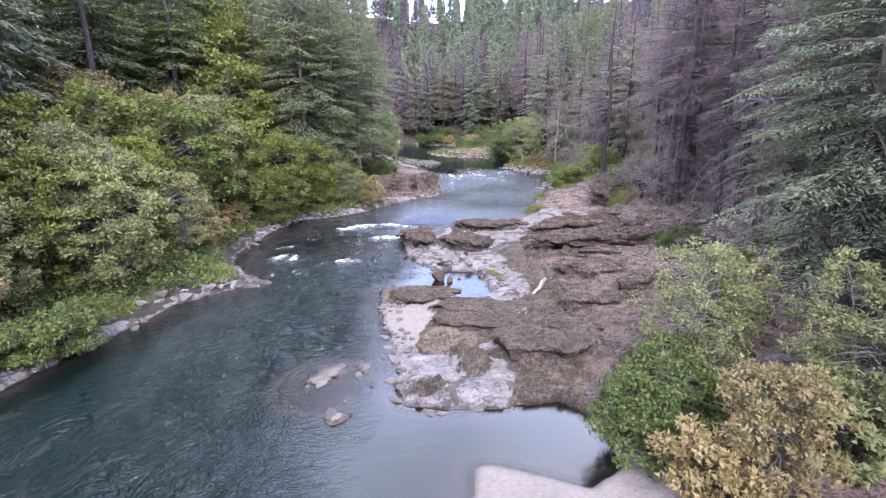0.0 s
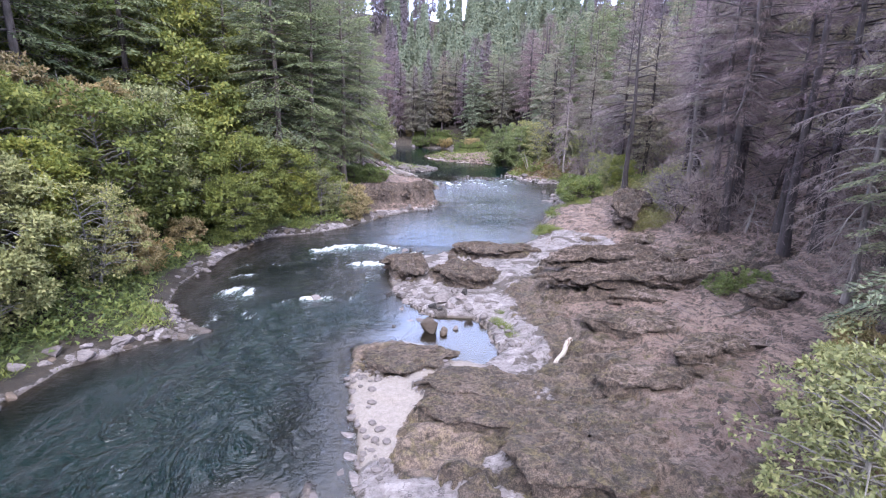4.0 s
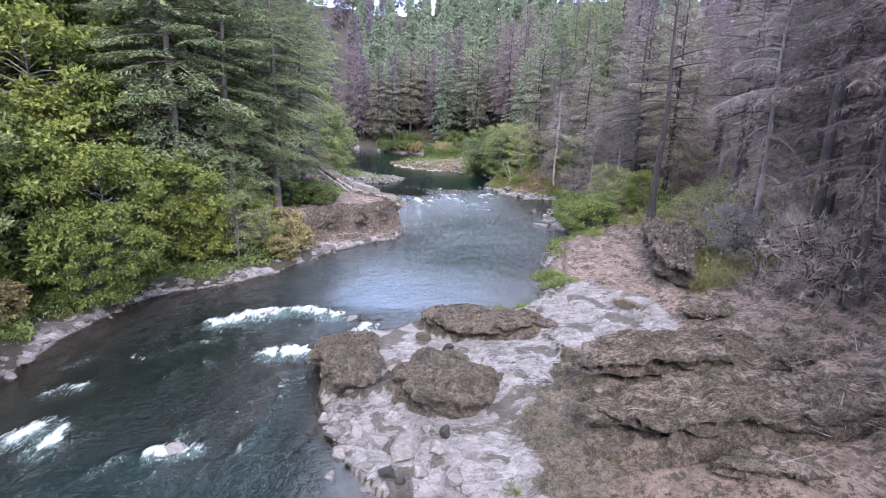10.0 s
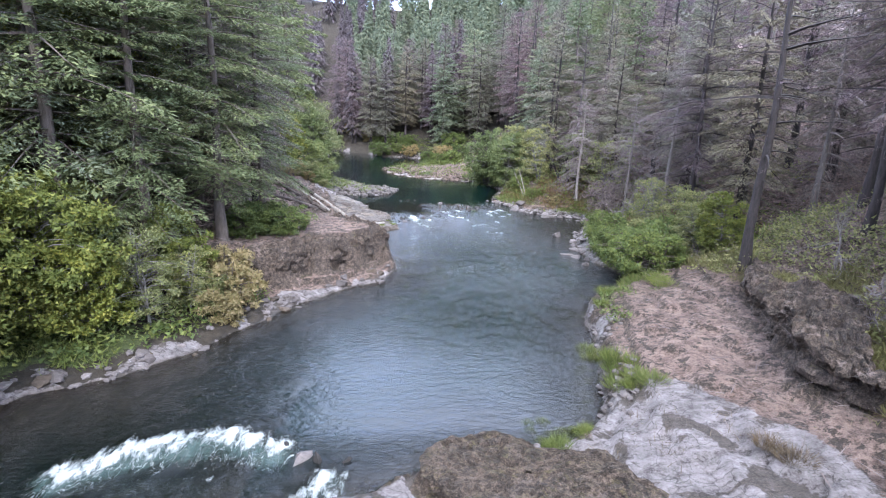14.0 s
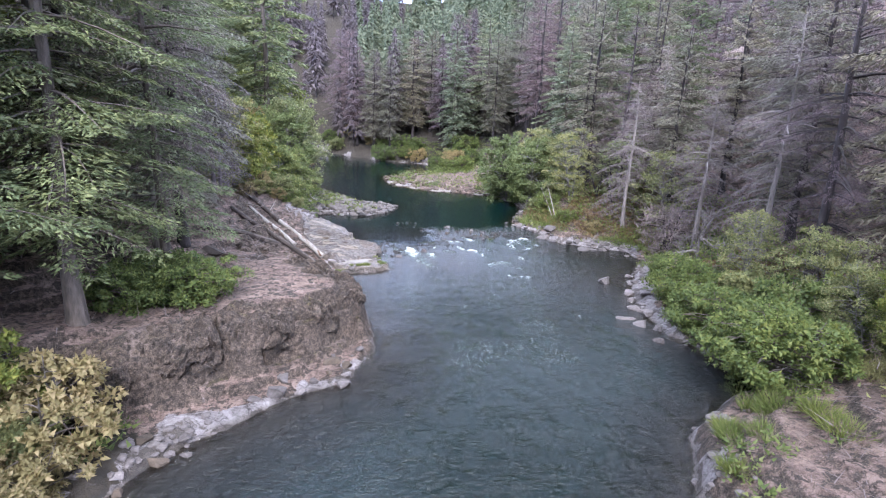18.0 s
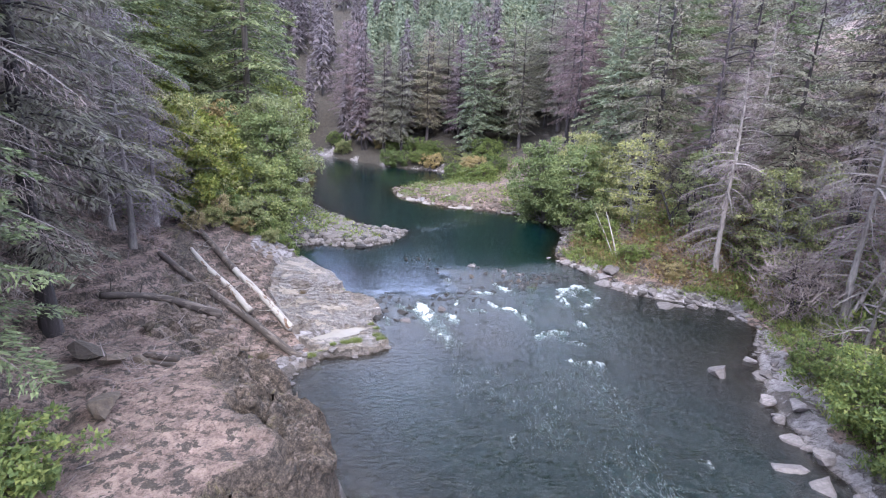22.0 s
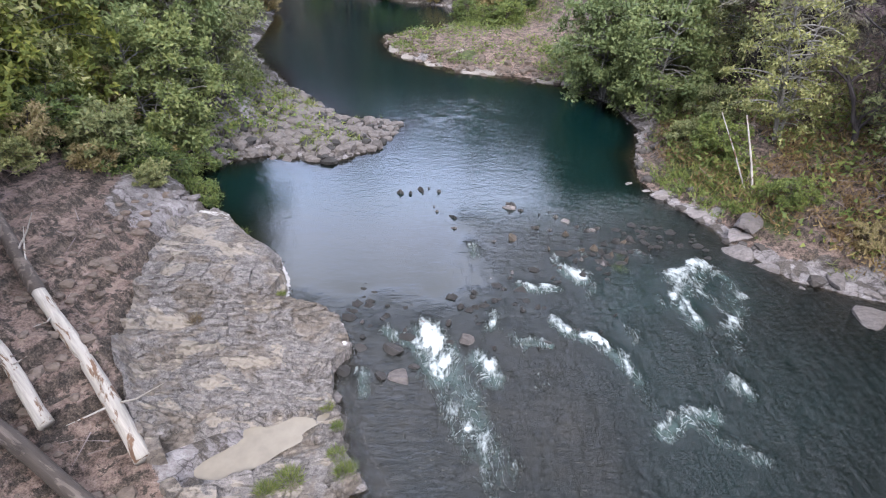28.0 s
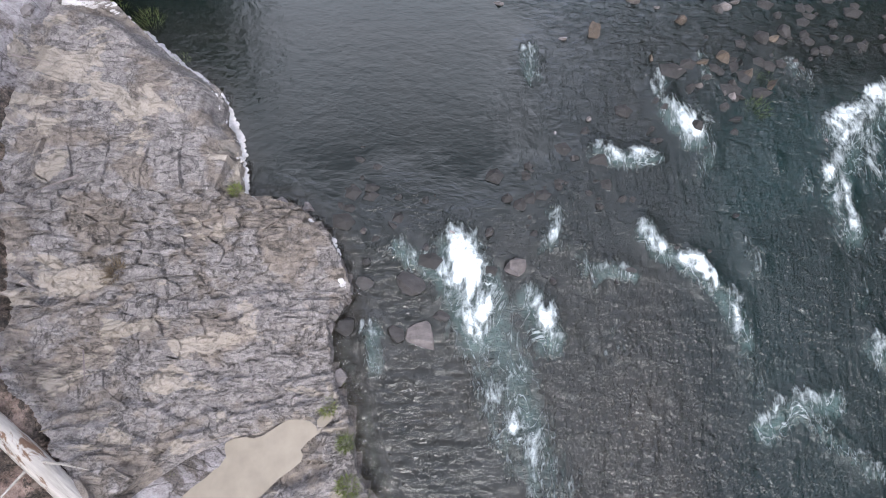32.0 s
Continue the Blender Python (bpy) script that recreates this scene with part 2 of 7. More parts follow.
def ground(x, y, fine=True):
    """Height of the ground, and how much of each cover lies on it."""
    x, y = np.asarray(x, dtype=float), np.asarray(y, dtype=float)
    wx = x + 0.35 * fbm(x, y, 2.2, 3, 3)
    wy = y + 0.35 * fbm(x, y, 2.2, 3, 7)
    d = signed(wx, wy, RIVER)
    s = np.maximum(-d, 0)
    mid = np.interp(y, [-40, 20, 60, 80, 110, 135, 170, 200], [-8, -8, -4, 6, 4, -2, -8, -20])
    left = x < mid
    hl = np.interp(s, [0, 0.5, 2, 4, 8, 15, 30, 70, 160, 2000], [0.02, 0.3, 0.6, 1.3, 3.2, 7.5, 17, 38, 62, 90])
    flat = np.interp(x, [-5, 0, 4, 8, 16, 21, 32, 60, 150, 2000], [0.35, 0.45, 0.7, 1.2, 2.5, 4.2, 10, 25, 55, 90])
    flat = flat * np.interp(s, [0, 0.4, 2.0], [0.1, 0.6, 1.0])
    steep = np.interp(s, [0, 0.5, 2, 4, 8, 16, 40, 140, 2000], [0.02, 0.3, 0.9, 1.9, 3.6, 7, 19, 55, 90])
    k = step(66, 80, y) * step(5, 11, x)
    k = np.maximum(k, step(72, 82, y))
    near = 1 - step(19, 23, y)
    hr = flat * (1 - k) + steep * k
    hr = hr * (1 - near * 0.3)
    h = np.where(left, hl, hr)
    bar = step(128, 133, y) * (1 - step(158, 170, y)) * (~left)
    h = h * (1 - bar) + bar * np.minimum(h, 0.15 + 0.12 * s + step(9, 22, x) * 0.5 * np.maximum(x - 12, 0))
    lbar = step(109, 113, y) * (1 - step(122, 128, y)) * left * step(-14, -9, x)
    h = h * (1 - lbar) + lbar * np.minimum(h, 0.1 + 0.35 * step(0, 1.5, s))
    far = step(178, 215, y)
    h = h * (1 - far) + far * np.maximum(h * 0.3, 0) + far * np.minimum(np.maximum(y - 188, 0) * 0.42, 40 + 0.08 * np.abs(x))
    b = signed(wx, wy, BLUFF)
    bt = 2.9 + 0.28 * np.maximum(-11 - x, 0) + 0.5 * fbm(x, y, 5, 3, 12)
    ebig, wbig = cells(x + 0.5 * fbm(x, y, 1.5, 3, 66), y, 1.15, 79)
    bq = b + 1.0 * (wbig - 0.45) + 0.8 * fbm(x, y, 2.6, 4, 67)
    bl = 0.16 * step(-0.7, 0.2, bq) + 0.50 * step(0.3, 0.75, bq) + 0.34 * step(1.35, 2.3, bq + 0.5 * fbm(x, y, 1.3, 3, 68))
    h = np.where(left, h * (1 - bl) + np.maximum(bt, h) * bl, h)
    sh = step(-0.2, 0.5, signed(wx, wy, SHELF))
    h = h * (1 - sh) + sh * (0.22 + 0.19 * np.maximum(-2.2 - x, 0) + 0.02 * (y - 95))
    pud = 1 - step(0.75, 1.15, np.hypot(((x + 2.7) * 0.93 + (y - 95.3) * 0.36) / 1.7, ((y - 95.3) * 0.93 - (x + 2.7) * 0.36) / 0.5))
    h = h * (1 - pud) + pud * 0.16
    rise = left * step(90, 93, y) * (1 - step(106, 110, y)) * (1 - sh)
    h = h * (1 - rise) + rise * np.maximum(h, np.minimum(0.5 * np.maximum(-5.2 - x, 0) + 0.35, 4.2))
    m_all = np.zeros(x.shape)
    for m in MOUNDS:
        m_all = np.maximum(m_all, mound(x, y, *m[:5], m[5] * (0.3 if m[5] > 0.5 else 1.0)))
    h = h + np.where(d < 0.6, m_all, 0)
    # hollows worn out under the long ridges
    for cx, cy, half, cut in ((14, 45.3, 6.4, 0.55), (15, 41.35, 8.0, 0.6), (7.5, 34.2, 3.2, 0.4)):
        bend = y - cy - 0.05 * (x - cx) + 0.5 * fbm(x, y, 2.5, 3, 47)
        h = h - cut * np.exp(-((bend / 0.32) ** 2)) * (1 - step(0.75, 1.05, np.abs(x - cx) / half))
    # the bed
    deep = np.interp(y, [-40, 40, 50, 62, 80, 92, 95, 106, 109, 115, 200], [2.2, 2.2, 1.6, 1.6, 1.6, 1.0, 0.35, 0.3, 1.2, 2.4, 3])
    deep = deep + 1.1 * step(5.5, 9.0, x) * step(92, 94, y) * (1 - step(103, 106, y))
    slope = np.interp(y, [0, 40, 44, 60, 66, 90, 96, 120], [0.45, 0.45, 0.12, 0.12, 0.28, 0.3, 0.4, 0.8])
    slope = np.where(left, slope, np.interp(y, [0, 35, 45, 60, 86, 92, 101, 106], [0.4, 0.35, 0.6, 0.3, 0.5, 0.13, 0.13, 0.9]))
    bed = -np.minimum(np.maximum(d, 0) * slope + 0.03, deep) + 0.12 * fbm(x, y, 1.4, 4, 21) - 0.05
    pan = step(-2.4, -1.0, x) * (1 - step(3.8, 4.5, x)) * step(33.5, 34.5, y) * (1 - step(41.5, 43, y))
    bed = bed * (1 - pan) + np.maximum(bed, -0.10 + 0.05 * fbm(x, y, 1.2, 3, 22)) * pan
    shoal = 1 - step(0.5, 1.2, np.hypot((x + 5.6) / 3.2, (y - 22.8) / 3.6))
    bed = np.maximum(bed, -1.6 + 1.42 * shoal)
    h = np.where(d > 0, bed, h)
    for m in ISLETS:
        i = mound(x, y, *m)
        h = np.where(i > 0.03, np.maximum(h, i - 0.3), h)
    h = h + np.where(d > 0, 0, water_level(x, y)) * 0.6
    # covers
    edge, who = cells(x + 0.3 * fbm(x, y, 1.0, 3, 60), (y + 0.3 * fbm(x, y, 1.0, 3, 61)) * 1.5, 1.1, 77)
    patch = fbm(x, y, 4.5, 4, 90)
    right = ~left
    plat = right * (1 - step(62, 76, y)) * (1 - step(13, 19, x)) * step(18, 20, y)
    shore = 1 - step(0.25, 1.2, s * np.where(left & (y < 62), 1.5, 1.0) + 3.0 * patch + 1.2 * fbm(x, y, 1.0, 3, 91))
    moss = np.clip(m_all * 5.0, 0, 1) + plat * step(3.4, 6.0, x + 5 * patch - 3.5 * step(43, 47, y)) * (1 - step(58, 64, y + 4 * patch))
    moss = np.maximum(moss, plat * step(0.0, 0.12, patch - 0.14) * (1 - step(43, 46, y)))
    moss = np.maximum(moss, left * step(-0.4, 0.1, b) * (1 - step(-0.05, 0.2, sh)))
    moss = np.clip(np.maximum(moss, right * step(60, 66, y) * (1 - k) * step(15, 18, x)), 0, 1)
    pale = step(-0.6, 0.4, signed(wx, wy, PALE) + patch)
    moss = moss * (1 - pale)
    moss = moss * (1 - left * step(1.0, 2.4, b + 2 * patch) * 0.9) * (1 - 0.65 * right * step(7, 12, x + 6 * patch) * (m_all < 0.1))
    brown = right * step(6, 10, x + 6 * patch) * (1 - pale) * step(21, 23, y)
    rock = np.maximum(shore, np.maximum(plat * (1 - 0.9 * brown), sh))
    rock = np.maximum(rock, left * step(93, 94, y) * (1 - step(107, 108, y)) * (1 - step(1.2, 2.6, s + 3 * patch)))
    rock = np.maximum(rock, lbar)
    rock = np.clip(np.maximum(rock, d > -0.05), 0, 1)
    dry = np.clip(right * step(5, 12, x + 5 * patch) * (1 - step(115, 130, y)) + left * step(70, 74, y) * (1 - step(106, 110, y)) + bar * step(0.5, 1.5, s), 0, 1)
    grass = left * (y < 150) * (1 - step(64, 68, y)) * step(0.6, 2.0, s) * (1 - step(5, 8, s)) * step(-0.15, 0.2, patch + 0.1)
    grass = np.maximum(grass, left * step(104, 108, y) * (1 - step(120, 150, y)) * (1 - step(4, 7, s)) * step(0.5, 2, s) * (1 - lbar))
    grass = np.maximum(grass, right * step(72, 78, y) * (1 - step(112, 120, y)) * step(0.8, 2.5, s) * step(-0.2, 0.2, patch + 0.05) * (1 - step(6, 9, s)))
    grass = np.maximum(grass, bar * step(0.6, 2, s) * step(0.12, 0.35, patch))
    sand = right * plat * step(0.10, 0.24, fbm(x, y, 6.0, 3, 130) + 0.04 * (y < 28)) * (1 - step(2.5, 4.5, x - 0.15 * (24 - y))) * (m_all < 0.05)
    sand = np.maximum(np.maximum(sand, right * (y < 19) * (y > 6) * (1 - step(8, 12, x))), pan * (d > -0.1))
    sand = np.maximum(sand, bar * (1 - step(0.8, 1.6, s)))
    if fine:
        h = h - 0.2 * sh
        rough = np.clip(rock * 0.8 + moss, 0, 1) * (d < 0.3) * (1 - 0.85 * sand) * (1 - pud) * (1 - 0.85 * sh)
        h = h + rough * (0.4 + 0.6 * moss) * ((who - 0.5) * (0.26 - 0.1 * sh) - 0.13 * (1 - step(0.0, 0.10, edge)) + 0.16 * fbm(x, y, 0.9, 3, 33))
        h = h + (1 - rough) * (d < 0) * (0.25 * fbm(x, y, 2.6, 4, 35)) * np.clip(s, 0, 1)
        e2, w2 = cells(x * 1.2, y, 0.55, 78)
        ledge = np.clip(moss + plat * 0.7 + dry, 0, 1) * (d < 0) * np.clip(s * 1.2 - 0.3, 0, 1) * (1 - sh) * (1 - step(24, 30, np.abs(x)))
        sway = 0.30 * fbm(x, y, 5.0, 3, 111) + 0.12 * fbm(x, y, 1.3, 3, 112)
        t = (h + sway) / 0.42
        h = h + 0.8 * ledge * ((np.floor(t) + step(0.66, 0.92, t - np.floor(t))) * 0.42 - sway - h)
        crag = np.abs(fbm(x * 0.8, y * 1.6, 2.6, 3, 36)) - 0.16
        h = h + moss * (d < 0.2) * np.clip(s * 1.5, 0, 1) * (0.75 * crag + 0.24 * (wbig - 0.5) - 0.16 * (1 - step(0.0, 0.2, ebig)) * (1 - 0.5 * bl))
        h = h + moss * (d < 0.3) * (0.11 * (w2 - 0.5) - 0.05 * (1 - step(0, 0.12, e2))) * np.clip(m_all + 0.45 + bl * 0.5, 0, 1)
    return h, dict(rock=rock, moss=moss * (d < 0.4), dry=dry, grass=grass * (d < 0), sand=sand, water=d)




# ---- materials ----
class Nodes:
    """A node material, built link by link."""

    def __init__(self, name):
        self.mat = bpy.data.materials.new(name)
        self.mat.use_nodes = True
        self.tree = self.mat.node_tree
        self.tree.nodes.clear()
        self.out = self.tree.nodes.new("ShaderNodeOutputMaterial")

    def node(self, kind, **values):
        n = self.tree.nodes.new("ShaderNode" + kind)
        for key, value in values.items():
            self.wire(value, n.inputs[key.replace("_", " ")])
        return n

    def wire(self, value, socket):
        if isinstance(value, bpy.types.NodeSocket):
            self.tree.links.new(value, socket)
        elif isinstance(value, tuple) and len(value) == 3 and socket.type == "RGBA":
            socket.default_value = (*value, 1)
        else:
            socket.default_value = value

    def co(self, sx=1.0, sy=1.0, sz=1.0, world=True):
        c = self.node("NewGeometry").outputs["Position"] if world else self.node("TexCoord").outputs["Object"]
        return self.node("Mapping", Vector=c, Scale=(sx, sy, sz)).outputs["Vector"]

    def noise(self, co, scale, detail=4.0, rough=0.55, warp=0.0):
        return self.node("TexNoise", Vector=co, Scale=scale, Detail=detail, Roughness=rough, Distortion=warp).outputs["Fac"]

    def ramp(self, fac, *stops):
        n = self.node("ValToRGB", Fac=fac)
        e = n.color_ramp.elements
        while len(e) < len(stops):
            e.new(0.5)
        for el, (p, c) in zip(e, stops):
            el.position = p
            el.color = (*c, 1) if isinstance(c, tuple) else (c, c, c, 1)
        return n.outputs["Color"]

    def mix(self, fac, a, b, mode="MIX"):
        n = self.tree.nodes.new("ShaderNodeMix")
        n.data_type, n.blend_type = "RGBA", mode
        self.wire(fac, n.inputs["Factor"])
        self.wire(a, n.inputs["A"])
        self.wire(b, n.inputs["B"])
        return n.outputs["Result"]

    def math(self, op, a, b=0.0, c=0.0):
        n = self.tree.nodes.new("ShaderNodeMath")
        n.operation = op
        n.use_clamp = False
        for i, v in enumerate((a, b, c)):
            self.wire(v, n.inputs[i])
        return n.outputs["Value"]

    def between(self, x, lo, hi):
        n = self.node("MapRange", Value=x)
        n.interpolation_type = "SMOOTHSTEP"
        n.inputs["From Min"].default_value, n.inputs["From Max"].default_value = lo, hi
        return n.outputs["Result"]

    def attr(self, name):
        n = self.tree.nodes.new("ShaderNodeAttribute")
        n.attribute_name = name
        return n.outputs["Fac"]

    def bump(self, height, strength, distance=0.1):
        return self.node("Bump", Height=height, Strength=strength, Distance=distance).outputs["Normal"]

    def principled(self, color, rough, normal=None, **more):
        p = self.node("BsdfPrincipled", Base_Color=color, Roughness=rough, **more)
        if normal is not None:
            self.wire(normal, p.inputs["Normal"])
        return p.outputs["BSDF"]

    def done(self, shader):
        self.wire(shader, self.out.inputs["Surface"])
        return self.mat


def ground_material():
    n = Nodes("river_ground")
    p = n.co()
    big, mid, small, grit = n.noise(p, 0.35, 5), n.noise(p, 1.6, 8, 0.68, 0.5), n.noise(p, 6.0, 6, 0.7), n.noise(p, 22.0, 4, 0.72)
    beds = n.noise(n.co(0.9, 1.7, 1.2), 1.5, 8, 0.66, 0.35)
    blotch = n.noise(p, 0.6, 6, 0.62, 0.5)
    wander = n.node("VectorMath")
    wander.operation = "SCALE"
    wander.inputs["Scale"].default_value = 0.9
    n.wire(n.node("TexNoise", Vector=p, Scale=1.2, Detail=4.0).outputs["Color"], wander.inputs[0])
    bent = n.node("VectorMath")
    n.wire(n.co(1.0, 1.6, 1.0), bent.inputs[0])
    n.wire(wander.outputs["Vector"], bent.inputs[1])
    joints = n.node("TexVoronoi", Vector=bent.outputs["Vector"], Scale=1.5)
    joints.feature = "DISTANCE_TO_EDGE"
    crack = n.math("MAXIMUM", n.between(joints.outputs["Distance"], 0.0, 0.035), n.between(mid, 0.50, 0.56))
    floor_c = n.ramp(mid, (0.3, (0.016, 0.012, 0.009)), (0.55, (0.034, 0.026, 0.018)), (0.75, (0.062, 0.045, 0.031)))
    dry_c = n.ramp(n.math("SUBTRACT", n.math("ADD", n.math("MULTIPLY", mid, 0.5), n.math("ADD", n.math("MULTIPLY", small, 0.45), n.math("MULTIPLY", grit, 0.45))), 0.2), (0.37, (0.038, 0.024, 0.019)), (0.45, (0.110, 0.072, 0.059)), (0.53, (0.185, 0.127, 0.107)), (0.63, (0.275, 0.199, 0.172)))
    dry_c = n.mix(n.between(n.noise(p, 2.6, 7, 0.68, 0.4), 0.52, 0.57), dry_c, n.ramp(grit, (0.35, (0.016, 0.011, 0.009)), (0.65, (0.062, 0.045, 0.036))))
    dry_c = n.mix(n.between(grit, 0.58, 0.64), dry_c, (0.150, 0.117, 0.096))
    clod = n.math("ADD", n.math("MULTIPLY", small, 0.55), n.math("ADD", n.math("MULTIPLY", n.noise(p, 2.4, 6, 0.7, 0.4), 0.35), n.math("MULTIPLY", grit, 0.55)))
    clod = n.math("SUBTRACT", clod, 0.225)
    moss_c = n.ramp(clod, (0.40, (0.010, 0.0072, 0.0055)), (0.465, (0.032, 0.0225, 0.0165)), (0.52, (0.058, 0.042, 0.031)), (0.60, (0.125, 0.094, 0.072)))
    gold = n.ramp(clod, (0.40, (0.016, 0.012, 0.006)), (0.49, (0.048, 0.036, 0.017)), (0.60, (0.112, 0.087, 0.046)))
    moss_c = n.mix(n.between(mid, 0.49, 0.55), moss_c, gold)
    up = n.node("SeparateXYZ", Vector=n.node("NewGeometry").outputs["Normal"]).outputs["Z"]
    # level tops are paler with dust, steep faces have shade painted in
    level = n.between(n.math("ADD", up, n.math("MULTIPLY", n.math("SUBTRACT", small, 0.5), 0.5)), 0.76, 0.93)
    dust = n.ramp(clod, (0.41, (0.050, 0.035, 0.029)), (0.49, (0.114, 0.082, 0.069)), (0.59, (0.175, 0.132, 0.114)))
    # brown of the steep faces, with their shade put into the colour
    steep_shade = n.ramp(clod, (0.40, (0.013, 0.009, 0.007)), (0.47, (0.044, 0.031, 0.024)), (0.54, (0.084, 0.061, 0.049)), (0.62, (0.150, 0.112, 0.092)))
    moss_c = n.mix(level, steep_shade, moss_c)
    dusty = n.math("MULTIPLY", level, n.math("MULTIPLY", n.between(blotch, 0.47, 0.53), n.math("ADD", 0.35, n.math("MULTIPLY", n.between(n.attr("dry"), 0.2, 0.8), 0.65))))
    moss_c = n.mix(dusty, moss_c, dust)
    dry_c = n.mix(level, steep_shade, dry_c)
    rock_c = n.ramp(n.math("SUBTRACT", n.math("ADD", n.math("MULTIPLY", beds, 0.6), n.math("ADD", n.math("MULTIPLY", small, 0.4), n.math("MULTIPLY", grit, 0.3))), 0.15), (0.37, (0.055, 0.046, 0.046)), (0.44, (0.148, 0.128, 0.131)), (0.52, (0.212, 0.190, 0.194)), (0.63, (0.300, 0.277, 0.284)))
    rock_c = n.mix(n.between(grit, 0.56, 0.66), rock_c, (0.210, 0.190, 0.196))
    rock_c = n.mix(n.math("MULTIPLY", n.between(blotch, 0.525, 0.57), 0.8), rock_c, n.ramp(grit, (0.36, (0.018, 0.0135, 0.010)), (0.52, (0.050, 0.038, 0.029)), (0.66, (0.095, 0.074, 0.057))))
    rock_c = n.mix(crack, n.mix(0.6, rock_c, (0.016, 0.013, 0.012)), rock_c)
    sand_c = n.ramp(n.math("ADD", n.math("MULTIPLY", grit, 0.5), n.math("MULTIPLY", small, 0.5)), (0.36, (0.115, 0.098, 0.090)), (0.5, (0.165, 0.144, 0.133)), (0.64, (0.215, 0.191, 0.178)))
    grass_c = n.ramp(small, (0.3, (0.022, 0.036, 0.008)), (0.55, (0.055, 0.070, 0.018)), (0.75, (0.10, 0.098, 0.034)))

    def cover(name, base, top, rag=0.5):
        f = n.math("ADD", n.attr(name), n.math("MULTIPLY", n.math("SUBTRACT", mid, 0.5), rag * 2))
        f = n.math("ADD", f, n.math("MULTIPLY", n.math("SUBTRACT", small, 0.5), rag * 1.6))
        return n.mix(n.between(f, 0.42, 0.62), base, top)

    c = cover("dry", floor_c, dry_c)
    c = cover("rock", c, rock_c)
    c = cover("sand", c, sand_c, 0.7)
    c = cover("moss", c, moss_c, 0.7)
    c = cover("grass", c, grass_c, 0.9)
    spots = n.noise(p, 0.9, 6, 0.6, 0.0)
    c = n.mix(n.math("SUBTRACT", 1.0, n.attr("sand")), c, n.mix(1.0, c, n.ramp(spots, (0.36, 0.70), (0.46, 0.95), (0.56, 1.06), (0.66, 1.22)), "MULTIPLY"))
    wet = n.between(n.attr("water"), -0.25, 0.05)
    c = n.mix(wet, c, n.mix(1.0, c, (0.5, 0.45, 0.39), "MULTIPLY"))
    flatter = n.math("SUBTRACT", 1.0, n.math("MULTIPLY", n.between(n.attr("sand"), 0.2, 0.8), 0.8))
    height = n.math("ADD", n.math("MULTIPLY", small, 0.8), n.math("ADD", n.math("MULTIPLY", grit, 0.35), n.math("MULTIPLY", crack, 0.25)))
    rough = n.math("SUBTRACT", 0.95, n.math("MULTIPLY", wet, 0.45))
    return n.done(n.principled(c, rough, n.bump(n.math("MULTIPLY", n.math("ADD", height, n.math("MULTIPLY", beds, 0.9)), flatter), 1.0, 0.22)))


